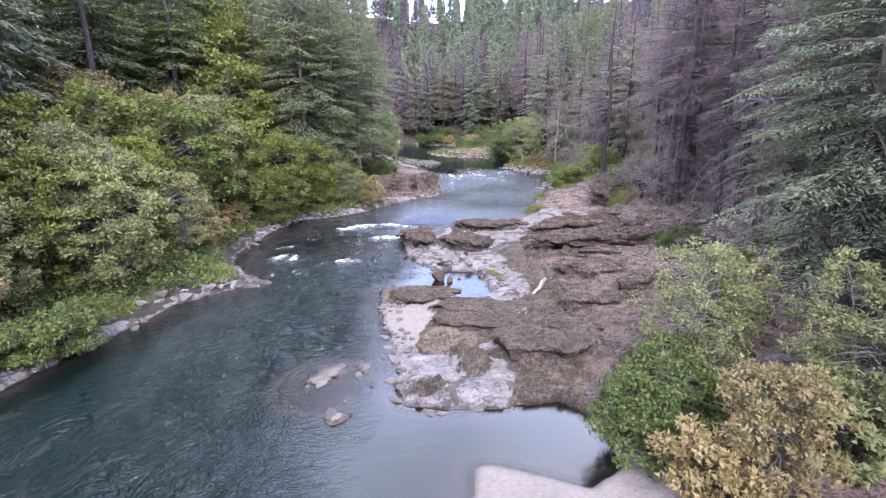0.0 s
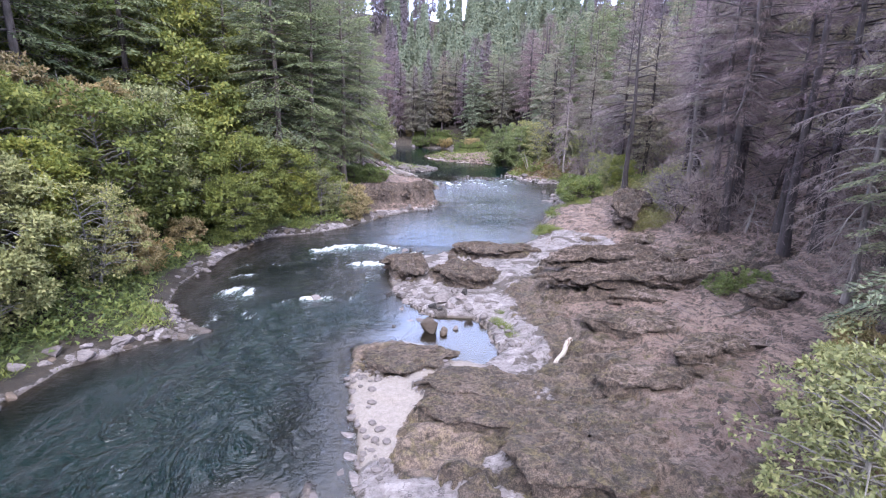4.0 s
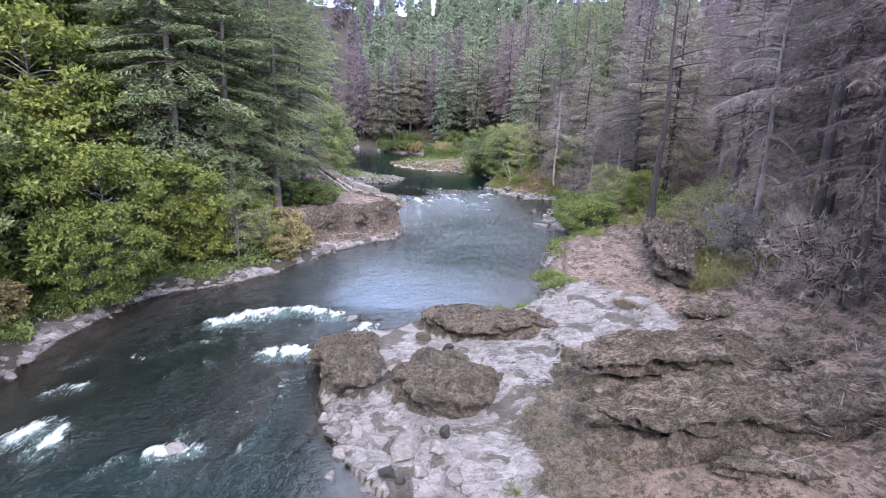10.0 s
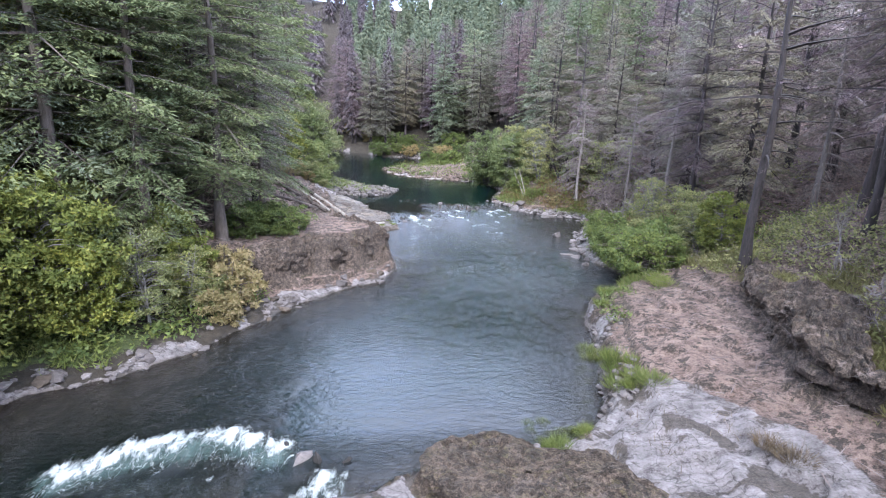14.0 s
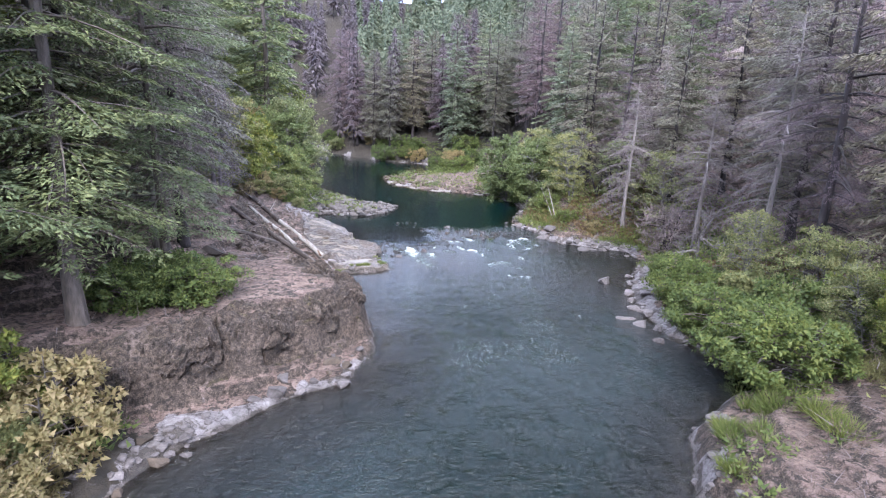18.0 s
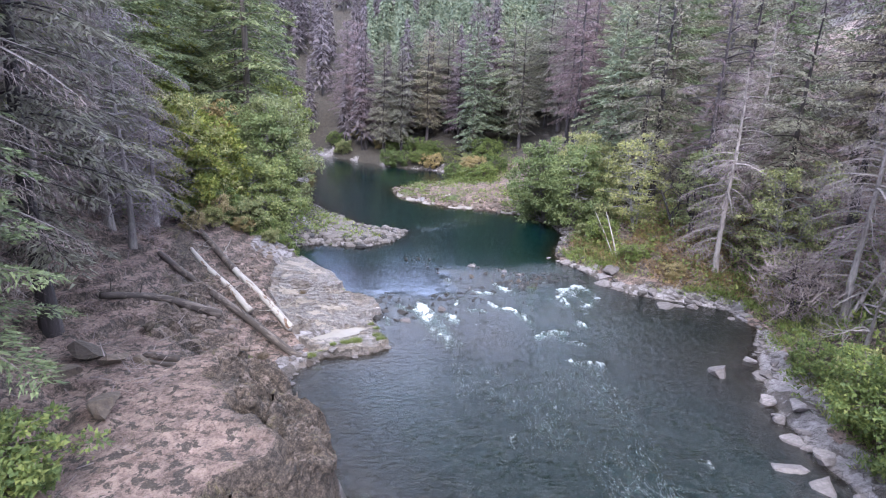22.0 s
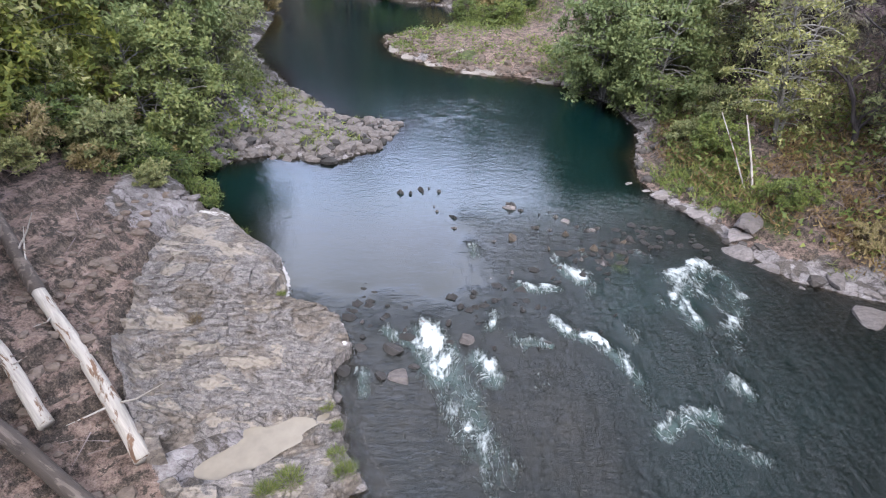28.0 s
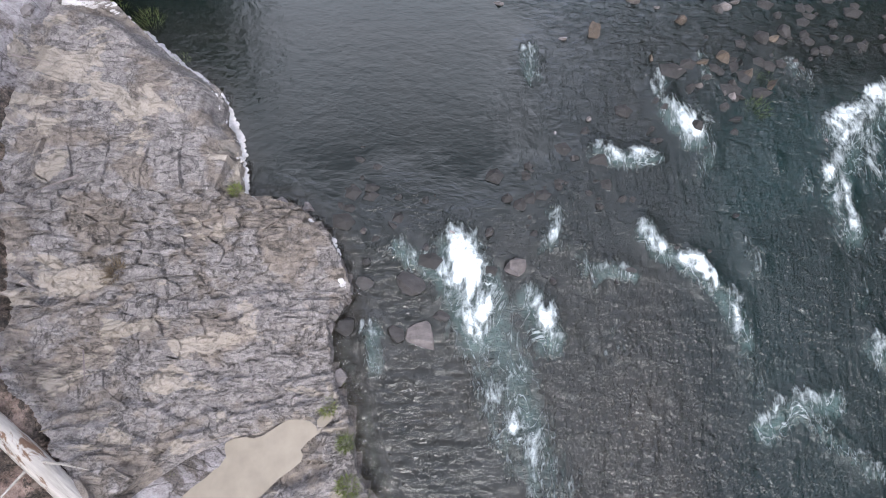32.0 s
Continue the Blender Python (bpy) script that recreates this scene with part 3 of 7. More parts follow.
def water_material():
    n = Nodes("river_water")
    p = n.co()
    deep = n.attr("depth")
    fast = n.attr("fast")
    foam = n.attr("foam")
    tone = n.noise(p, 0.25, 4)
    shallow_c = n.ramp(n.noise(p, 1.8, 5), (0.3, (0.005, 0.0047, 0.0040)), (0.7, (0.0165, 0.0138, 0.0108)))
    mid_c = n.mix(tone, (0.0008, 0.0022, 0.0021), (0.0015, 0.0038, 0.0036))
    deep_c = n.mix(tone, (0.0010, 0.0068, 0.0070), (0.0018, 0.0108, 0.0110))
    c = n.mix(n.between(deep, 0.1, 0.75), shallow_c, mid_c)
    c = n.mix(n.between(deep, 0.6, 1.9), c, deep_c)
    # churned water is paler and greener, whitecaps are foam
    churn = n.attr("churn")
    curl = n.noise(n.co(1.6, 0.9, 1.0), 1.3, 7, 0.66, 0.9)
    streak = n.noise(n.co(3.0, 1.0, 1.0), 1.6, 6, 0.66, 0.7)
    fine = n.noise(n.co(1.6, 1.0, 1.0), 8.0, 4, 0.72, 0.5)
    lace = n.math("ADD", n.math("MULTIPLY", curl, 0.50), n.math("ADD", n.math("MULTIPLY", streak, 0.36), n.math("MULTIPLY", fine, 0.14)))
    aer = n.between(n.math("ADD", churn, n.math("MULTIPLY", n.math("SUBTRACT", lace, 0.5), 1.6)), 0.38, 1.05)
    c = n.mix(n.math("MULTIPLY", aer, 0.85), c, (0.046, 0.074, 0.070))
    white = n.between(n.math("ADD", n.math("MULTIPLY", foam, 1.0), n.math("MULTIPLY", n.math("SUBTRACT", lace, 0.5), 3.0)), 0.50, 0.92)
    # threads of foam drawn out round the white water
    thread = n.math("SUBTRACT", 1.0, n.between(n.math("ABSOLUTE", n.math("SUBTRACT", n.noise(n.co(1.9, 0.7, 1.0), 0.9, 4, 0.55, 2.0), 0.5)), 0.002, 0.022))
    white = n.math("MAXIMUM", white, n.math("MULTIPLY", n.math("MULTIPLY", thread, n.between(n.math("ADD", churn, n.math("MULTIPLY", n.math("SUBTRACT", fine, 0.5), 0.9)), 0.34, 0.72)), 0.6))
    chop = n.noise(n.co(1.0, 1.6, 1.0), 1.7, 4, 0.6, 0.5)
    swell = n.noise(n.co(1.0, 1.3, 1.0), 0.55, 3, 0.5)
    ripple = n.noise(n.co(1.0, 1.9, 1.0), 3.6, 5, 0.62, 0.6)
    hgt = n.math("ADD", n.math("MULTIPLY", chop, 0.55), n.math("ADD", n.math("MULTIPLY", ripple, 0.34), n.math("MULTIPLY", swell, 0.5)))
    # boils and eddies draw bent lines over the running water
    eddy = n.math("ABSOLUTE", n.math("SUBTRACT", n.noise(n.co(1.0, 0.62, 1.0), 0.42, 5, 0.6, 2.6), 0.5))
    eddy = n.math("SUBTRACT", 1.0, n.between(eddy, 0.0, 0.075))
    hgt = n.math("MULTIPLY", hgt, n.math("ADD", 0.03, fast))
    hgt = n.math("ADD", hgt, n.math("MULTIPLY", eddy, n.math("MULTIPLY", n.attr("swirl"), 0.17)))
    # the race below the rapids is drawn out along its way
    drawn = n.noise(n.co(2.4, 0.55, 1.0), 1.6, 5, 0.62, 0.7)
    hgt = n.math("ADD", hgt, n.math("MULTIPLY", drawn, n.math("MULTIPLY", n.attr("race"), 0.10)))
    norm = n.bump(n.math("ADD", hgt, n.math("MULTIPLY", white, 0.15)), 1.0, 0.62)
    body = n.principled(c, 0.03, norm, IOR=1.40)
    clear = n.node("MixShader", Fac=0.12)
    n.wire(n.node("BsdfTransparent", Color=(0.55, 0.54, 0.47)).outputs["BSDF"], clear.inputs[1])
    n.wire(body, clear.inputs[2])
    gloss = n.node("Fresnel", IOR=1.36)
    n.wire(norm, gloss.inputs["Normal"])
    shine = n.node("BsdfGlossy", Roughness=0.04)
    n.wire(norm, shine.inputs["Normal"])
    thin = n.node("MixShader", Fac=gloss.outputs["Fac"])
    n.wire(clear.outputs["Shader"], thin.inputs[1])
    n.wire(shine.outputs["BSDF"], thin.inputs[2])
    see = n.node("MixShader", Fac=n.between(deep, 0.02, 0.34))
    n.wire(thin.outputs["Shader"], see.inputs[1])
    n.wire(body, see.inputs[2])
    froth = n.principled((0.37, 0.405, 0.415), 0.75, norm)
    full = n.node("MixShader", Fac=white)
    n.wire(see.outputs["Shader"], full.inputs[1])
    n.wire(froth, full.inputs[2])
    return n.done(full.outputs["Shader"])


def leaf_material(name, dark, middle, light, thin=0.3, rough=0.6, spread_c=None, share=0.5):
    n = Nodes(name)
    isl = n.node("NewGeometry").outputs["Random Per Island"]
    rnd = n.node("ObjectInfo").outputs["Random"]
    clump = n.noise(n.co(), 0.6, 3)
    f = n.math("ADD", n.math("MULTIPLY", isl, 0.5), n.math("MULTIPLY", clump, 0.5))
    c = n.ramp(f, (0.2, dark), (0.5, middle), (0.8, light))
    tints = spread_c or ((0.0, (0.60, 0.68, 0.74)), (0.5, (1.0, 1.0, 1.0)), (1.0, (1.32, 1.22, 1.02)))
    c = n.mix(share, c, n.mix(1.0, c, n.ramp(rnd, *tints), "MULTIPLY"))
    s = n.node("MixShader", Fac=thin)
    n.wire(n.principled(c, rough, Specular_IOR_Level=0.25), s.inputs[1])
    n.wire(n.node("BsdfTranslucent", Color=c).outputs["BSDF"], s.inputs[2])
    return n.done(s.outputs["Shader"])


def bark_material(name, dark, light, scale=6.0):
    n = Nodes(name)
    p = n.co(1.0, 1.0, 0.22, world=False)
    a, b = n.noise(p, scale, 6, 0.65), n.noise(p, scale * 4, 3)
    rnd = n.node("ObjectInfo").outputs["Random"]
    c = n.ramp(a, (0.3, dark), (0.72, light))
    c = n.mix(0.5, c, n.mix(1.0, c, n.ramp(rnd, (0.0, 0.6), (1.0, 1.35)), "MULTIPLY"))
    return n.done(n.principled(c, 0.9, n.bump(n.math("ADD", a, n.math("MULTIPLY", b, 0.4)), 0.8, 0.05)))


def stone_material(name, dark, light, lichen=None):
    n = Nodes(name)
    p = n.co()
    a, b, g = n.noise(p, 1.5, 5, 0.6), n.noise(p, 8.0, 5, 0.65), n.noise(n.co(0.8, 3.0, 1.5), 2.6, 5, 0.7, 0.5)
    rnd = n.node("ObjectInfo").outputs["Random"]
    c = n.ramp(n.math("ADD", n.math("MULTIPLY", g, 0.6), n.math("MULTIPLY", b, 0.4)), (0.3, dark), (0.68, light))
    c = n.mix(1.0, c, n.ramp(rnd, (0.0, (0.52, 0.49, 0.48)), (0.5, (0.92, 0.90, 0.90)), (1.0, (1.3, 1.27, 1.27))), "MULTIPLY")
    if lichen:
        c = n.mix(n.between(a, 0.52, 0.66), c, lichen)
    return n.done(n.principled(c, 0.85, n.bump(n.math("ADD", b, n.math("MULTIPLY", a, 0.7)), 0.7, 0.06)))


def shelf_material(name, dark, light, earth):
    """Bedded grey rock: streaks along the beds, earth in the hollows, a little pale dried mud."""
    n = Nodes(name)
    p = n.co()
    a, b, g = n.noise(p, 0.9, 6, 0.62), n.noise(p, 6.0, 6, 0.7), n.noise(n.co(0.9, 3.4, 1.5), 1.9, 7, 0.72, 0.8)
    fine = n.noise(p, 26.0, 3, 0.7)
    f = n.math("SUBTRACT", n.math("ADD", n.math("MULTIPLY", g, 0.25), n.math("ADD", n.math("MULTIPLY", b, 0.55), n.math("MULTIPLY", fine, 0.4))), 0.1)
    c = n.ramp(f, (0.34, dark), (0.5, tuple((u + v) / 2 for u, v in zip(dark, light))), (0.66, light))
    c = n.mix(n.math("MULTIPLY", n.between(a, 0.47, 0.56), 0.8), c, n.ramp(b, (0.36, tuple(v * 0.45 for v in earth)), (0.62, earth)))
    # hairline breaks that wander along and across the beds
    wander = n.math("ABSOLUTE", n.math("SUBTRACT", n.noise(n.co(0.8, 2.2, 1.0), 1.5, 6, 0.6, 0.9), 0.5))
    cross = n.math("ABSOLUTE", n.math("SUBTRACT", n.noise(n.co(2.0, 0.9, 1.0), 1.1, 6, 0.6, 0.6), 0.5))
    gone = n.between(n.noise(p, 0.8, 4), 0.50, 0.58)
    crack = n.math("MINIMUM", n.between(wander, 0.0, 0.016), n.math("MAXIMUM", gone, n.between(cross, 0.0, 0.012)))
    c = n.mix(crack, n.mix(0.65, c, (0.028, 0.024, 0.023)), c)
    # pale smears of dried mud
    c = n.mix(n.math("MULTIPLY", n.between(n.noise(n.co(1.0, 1.7, 1.0), 0.75, 5, 0.6, 0.6), 0.56, 0.60), 0.85), c, (0.225, 0.190, 0.160))
    c = n.mix(0.3, c, n.mix(1.0, c, n.ramp(n.node("ObjectInfo").outputs["Random"], (0.0, 0.6), (0.5, 1.0), (1.0, 1.3)), "MULTIPLY"))
    h = n.math("ADD", n.math("MULTIPLY", g, 0.4), n.math("ADD", b, n.math("ADD", n.math("MULTIPLY", fine, 0.3), n.math("MULTIPLY", crack, 0.6))))
    return n.done(n.principled(c, 0.8, n.bump(h, 1.0, 0.10)))


def wood_material(name, bare, bark, share):
    """Weathered log: grey or bleached wood with bark left in patches."""
    n = Nodes(name)
    grain = n.noise(n.co(14, 14, 1.2, world=False), 1.0, 6, 0.65, 0.4)
    patch = n.noise(n.co(3.0, 3.0, 0.8, world=False), 1.0, 5, 0.65, 0.8)
    c = n.ramp(grain, (0.3, tuple(v * 0.6 for v in bare)), (0.65, bare))
    b = n.ramp(grain, (0.3, tuple(v * 0.5 for v in bark)), (0.7, bark))
    c = n.mix(n.between(patch, share - 0.03, share + 0.03), b, c)
    return n.done(n.principled(c, 0.85, n.bump(n.math("ADD", grain, patch), 0.7, 0.03)))


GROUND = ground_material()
WATER = water_material()
FIR = leaf_material("fir_needles", (0.066, 0.086, 0.045), (0.134, 0.161, 0.080), (0.216, 0.240, 0.116), 0.4)
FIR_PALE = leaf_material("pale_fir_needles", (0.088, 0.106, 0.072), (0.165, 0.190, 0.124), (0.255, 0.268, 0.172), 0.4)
FIR_HALF = leaf_material("scorched_needles", (0.092, 0.082, 0.066), (0.158, 0.142, 0.110), (0.22, 0.212, 0.146), 0.35)
BURNT_TINTS = ((0.0, (0.66, 0.64, 0.74)), (0.3, (1.0, 0.94, 1.0)), (0.5, (1.12, 0.96, 0.92)), (0.7, (0.92, 0.95, 0.92)), (0.85, (1.22, 1.16, 0.98)), (1.0, (1.35, 1.22, 1.2)))
DEAD = leaf_material("dead_twigs", (0.088, 0.067, 0.073), (0.133, 0.101, 0.108), (0.180, 0.140, 0.146), 0.3, spread_c=BURNT_TINTS, share=0.75)
DEAD_FAR = leaf_material("far_dead_twigs", (0.070, 0.056, 0.060), (0.118, 0.096, 0.102), (0.180, 0.146, 0.150), 0.3)
DEAD_GREY = leaf_material("grey_dead_twigs", (0.118, 0.096, 0.098), (0.170, 0.139, 0.140), (0.225, 0.188, 0.185), 0.25)
MAPLE = leaf_material("maple_leaves", (0.064, 0.086, 0.026), (0.128, 0.150, 0.040), (0.225, 0.230, 0.060), 0.45)
MAPLE_BRIGHT = leaf_material("bright_maple_leaves", (0.076, 0.098, 0.026), (0.148, 0.170, 0.040), (0.255, 0.250, 0.062), 0.45)
MAPLE_GOLD = leaf_material("turning_maple_leaves", (0.15, 0.125, 0.055), (0.26, 0.21, 0.10), (0.36, 0.27, 0.15), 0.45)
ALDER = leaf_material("alder_leaves", (0.098, 0.112, 0.050), (0.184, 0.198, 0.088), (0.300, 0.298, 0.138), 0.45)
SHRUB = leaf_material("shrub_leaves", (0.050, 0.076, 0.028), (0.102, 0.136, 0.044), (0.190, 0.212, 0.066), 0.45)
WILLOW = leaf_material("willow_leaves", (0.070, 0.096, 0.042), (0.140, 0.172, 0.070), (0.228, 0.252, 0.106), 0.45)
GRASS = leaf_material("grass_blades", (0.06, 0.085, 0.022), (0.12, 0.15, 0.042), (0.21, 0.215, 0.08), 0.4)
STRAW = leaf_material("dry_stalks", (0.06, 0.044, 0.032), (0.115, 0.088, 0.062), (0.19, 0.15, 0.105), 0.2)
BARK = bark_material("fir_bark", (0.035, 0.028, 0.024), (0.13, 0.105, 0.09))
CHAR = bark_material("charred_bark", (0.008, 0.0065, 0.007), (0.050, 0.038, 0.039))
PALE_BARK = bark_material("alder_bark", (0.07, 0.065, 0.06), (0.20, 0.185, 0.17))
GREY_BARK = bark_material("grey_dead_bark", (0.085, 0.072, 0.070), (0.25, 0.22, 0.205))
STONE = stone_material("river_stone", (0.040, 0.035, 0.035), (0.175, 0.155, 0.155))
BAR_STONE = stone_material("bar_stone", (0.026, 0.022, 0.021), (0.112, 0.098, 0.094))
SLAB = shelf_material("slab_stone", (0.042, 0.035, 0.033), (0.224, 0.198, 0.193), (0.150, 0.119, 0.098))
DARK_STONE = stone_material("dark_wet_stone", (0.006, 0.0055, 0.0055), (0.034, 0.030, 0.030))
BROWN_STONE = stone_material("brown_stone", (0.022, 0.016, 0.012), (0.098, 0.074, 0.055))
EARTHY_STONE = stone_material("earthy_stone", (0.035, 0.026, 0.021), (0.135, 0.103, 0.085))
BLEACHED = wood_material("bleached_log", (0.30, 0.27, 0.245), (0.12, 0.065, 0.038), 0.42)
BROWN_LOG = wood_material("brown_log", (0.105, 0.082, 0.071), (0.050, 0.037, 0.031), 0.55)


# ---- ground and water ----
def spread(lo, hi, stride, out_lo, out_hi, grow=1.16):
    mid = list(np.arange(lo, hi + 1e-6, stride))
    a, s = [], stride
    v = lo
    while v > out_lo:
        s *= grow
        v -= s
        a.append(v)
    b, s, v = [], stride, hi
    while v < out_hi:
        s *= grow
        v += s
        b.append(v)
    return np.array(a[::-1] + mid + b)


def sheet(xs, ys):
    gx, gy = np.meshgrid(xs, ys)
    w, h = len(xs), len(ys)
    i = np.arange(w * h).reshape(h, w)
    faces = np.stack([i[:-1, :-1], i[:-1, 1:], i[1:, 1:], i[1:, :-1]], -1).reshape(-1, 4)
    return gx.ravel(), gy.ravel(), faces


def add_values(me, **values):
    for name, v in values.items():
        a = me.attributes.new(name, "FLOAT", "POINT")
        a.data.foreach_set("value", np.asarray(v, dtype=np.float32))


GXS, GYS = spread(-22, 25, 0.20, -1800, 1800), spread(14, 112, 0.18, -600, 2500, 1.1)
gx, gy, gf = sheet(GXS, GYS)
gz, cover = ground(gx, gy)
GZ, GD = gz.reshape(len(GYS), len(GXS)), cover["water"].reshape(len(GYS), len(GXS))


def on_grid(grid, x, y):
    """The value of a grid over the ground at a place, or at many."""
    x, y = np.asarray(x, dtype=float), np.asarray(y, dtype=float)
    i = np.clip(np.searchsorted(GXS, x) - 1, 0, len(GXS) - 2)
    j = np.clip(np.searchsorted(GYS, y) - 1, 0, len(GYS) - 2)
    u, v = (x - GXS[i]) / (GXS[i + 1] - GXS[i]), (y - GYS[j]) / (GYS[j + 1] - GYS[j])
    return (grid[j, i] * (1 - u) + grid[j, i + 1] * u) * (1 - v) + (grid[j + 1, i] * (1 - u) + grid[j + 1, i + 1] * u) * v


def ground_z(x, y):
    return float(on_grid(GZ, x, y))


def inland_by(x, y):
    return -float(on_grid(GD, x, y))


me = mesh_of("ground", np.stack([gx, gy, gz], 1), gf, True)
add_values(me, **cover)
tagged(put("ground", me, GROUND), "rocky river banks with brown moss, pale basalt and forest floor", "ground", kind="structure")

# Whitewater: a line, its half width and how white it is.
FOAM = [([(-10.6, 55.8), (-8.8, 57.2), (-6, 58.0), (-4.0, 57.2)], 0.55, 1.15), ([(-9.5, 55.0), (-7, 56.2), (-4.5, 55.8)], 1.1, 0.45),
        ([(-1.9, 55.4), (-2.6, 53.6), (-3.6, 52.3), (-4.4, 52.0), (-6.6, 51.7)], 0.55, 1.05), ([(-4.6, 50.5), (-4.9, 48.5), (-5.5, 46.5)], 1.0, 0.5),
        ([(-14.2, 44.2), (-13.3, 45.2), (-12.6, 43.9)], 0.55, 0.95), ([(-13.4, 41), (-12.8, 39.5)], 0.5, 0.6), ([(-15, 47.5), (-13.6, 48.4)], 0.35, 0.7),
        ([(-8.6, 43.4), (-7.2, 43.6)], 0.35, 1.0), ([(-8.2, 42.0), (-7.6, 39.5)], 0.6, 0.4), ([(-12.6, 51), (-11, 52.8), (-9.6, 53.2)], 0.3, 0.5),
        ([(1.3, 100.5), (1.5, 99.4), (1.7, 98.5)], 0.36, 1.2), ([(-0.1, 100.4), (0.8, 99.8), (1.3, 99.3)], 0.19, 1.05), ([(1.7, 98.5), (2.0, 97.5), (2.3, 96.5), (2.9, 95.9)], 0.32, 0.82),
        ([(2.9, 99.3), (3.1, 98.9), (3.3, 98.4)], 0.26, 1.1), ([(2.4, 98.6), (2.8, 96.6), (3.4, 94.6), (3.8, 92.5)], 0.9, 0.40), ([(4.2, 99.9), (4.6, 99.9), (5.3, 99.8)], 0.15, 1.0),
        ([(5.6, 100.9), (5.9, 100.4), (6.7, 100.0), (7.4, 99.2), (7.7, 98.3)], 0.19, 1.05), ([(4.6, 102.8), (5.4, 102.6), (6.0, 102.7)], 0.18, 1.0), ([(6.6, 104.1), (7.1, 103.3)], 0.26, 1.1),
        ([(10.6, 103.6), (12.0, 104.6), (12.7, 103.9)], 0.3, 0.9), ([(12.0, 104.2), (10.9, 103.2), (10.4, 102.2), (10.5, 101.0)], 0.32, 0.9), ([(12.8, 103.6), (12.4, 102.0), (11.6, 100.6)], 0.35, 0.75),
        ([(10.6, 98.3), (10.8, 97.9)], 0.22, 1.0), ([(11.7, 104.0), (11.4, 102.8), (11.8, 101.8)], 0.3, 0.78), ([(7.8, 96.5), (8.7, 97.0), (9.5, 97.1)], 0.22, 1.0), ([(8.7, 97.0), (9.2, 96.3), (10.2, 95.6)], 0.18, 0.85), ([(-0.6, 98.5), (-0.5, 97.7)], 0.16, 1.0),
        ([(9.2, 93.6), (10.4, 93.2)], 0.35, 0.75), ([(7, 91), (8, 90.4)], 0.35, 0.6),
        ([(6, 94), (7, 88), (7, 84)], 2.6, 0.22), ([(11, 99), (11, 92), (10, 86)], 2.2, 0.24),
        ([(-9, 14), (-9.5, 24), (-8.4, 34), (-6.5, 42)], 2.0, 0.30), ([(-13, 8), (-11, 20), (-10, 30)], 0.9, 0.34), ([(2, 122), (5, 126)], 1.6, 0.22),
        ([(9.5, 105.6), (10.4, 105.0)], 0.25, 0.6), ([(-8.5, 61), (-5, 62)], 0.5, 0.3)]
fr = random.Random(9)
for _ in range(22):
    x, y, a = fr.uniform(2.5, 13), fr.uniform(84, 99), fr.uniform(-0.5, 0.5)
    FOAM.append(([(x, y), (x + a, y - fr.uniform(0.3, 0.9))], fr.uniform(0.12, 0.25), fr.uniform(0.4, 0.65)))
for _ in range(20):
    x, y, a = fr.uniform(3, 12.5), fr.uniform(99.5, 106), fr.uniform(-0.4, 0.4)
    FOAM.append(([(x, y), (x + a, y - fr.uniform(0.3, 0.8))], fr.uniform(0.10, 0.2), fr.uniform(0.5, 0.9)))
for _ in range(30):
    x, y, a = fr.uniform(-15, -5), fr.uniform(36, 58), fr.uniform(-0.6, 0.6)
    FOAM.append(([(x, y), (x + a, y - fr.uniform(0.5, 1.6))], fr.uniform(0.12, 0.3), fr.uniform(0.35, 0.75)))
# Whether the water runs fast or lies still.
wx, wy, wf = sheet(spread(-20, 21, 0.22, -70, 40, 1.2), spread(9, 126, 0.22, -60, 240, 1.12))
wz = water_level(wx, wy)
depth = wz - ground(wx, wy, False)[0]
foam, churn = np.zeros(wx.shape), np.zeros(wx.shape)
for line, width, power in FOAM:
    near = (wx > min(p[0] for p in line) - 4 * width) & (wx < max(p[0] for p in line) + 4 * width)
    near &= (wy > min(p[1] for p in line) - 4 * width) & (wy < max(p[1] for p in line) + 4 * width)
    q = edge_distance(wx[near] + 0.25 * fbm(wx[near], wy[near], 0.8, 3, 8), wy[near], line)
    q2 = edge_distance(wx[near], wy[near] + 0.9 * width, line)
    churn[near] = np.maximum(churn[near], power * 0.8 * np.exp(-((q2 / (width * 1.9)) ** 2)))
    foam[near] = np.maximum(foam[near], power * np.exp(-((q / (width * 1.5)) ** 2)))
foam = foam * (0.78 + 0.7 * fbm(wx * 2.2, wy * 0.8, 0.9, 3, 14))
still = step(1.8, 3.0, wx) * (1 - step(53, 55, wy)) + step(-5.5, -0.5, wx + 3.0 * fbm(wx, wy, 4.0, 4, 17)) * (1 - step(43, 46, wy))
ax, ay = wx + 2.5 * fbm(wx, wy, 3.0, 4, 18), wy + 2.5 * fbm(wx, wy, 3.0, 4, 19)
still = np.maximum(still, 1 - step(0.5, 1.1, np.hypot((ax + 3.2) / 7.0, (ay - 108) / 7.5)))
still = np.maximum(still, step(106, 110, wy + 0.6 * fbm(wx, wy, 3.0, 3, 20)) * (1 - step(8, 11, wx) * (1 - step(109, 112, wy))))
still = np.maximum(still, step(100.9, 102.3, wy + 0.9 * fbm(wx, wy, 1.6, 4, 23) - 0.35 * np.maximum(ax - 1.0, 0)) * (1 - step(2.0, 5.0, ax)))
pool = step(56.5, 58.5, wy) * (1 - step(58, 74, ay + 1.0 * ax)) * step(-6.0, -3.0, ax)
still = np.clip(np.maximum(still, pool * 0.82), 0, 1)
fast = (1 - still) * (0.20 + 0.36 * vnoise(wx / 5, wy / 7, 5)) + 0.012
open_pool = step(62, 70, wy) * (1 - step(90, 97, wy))
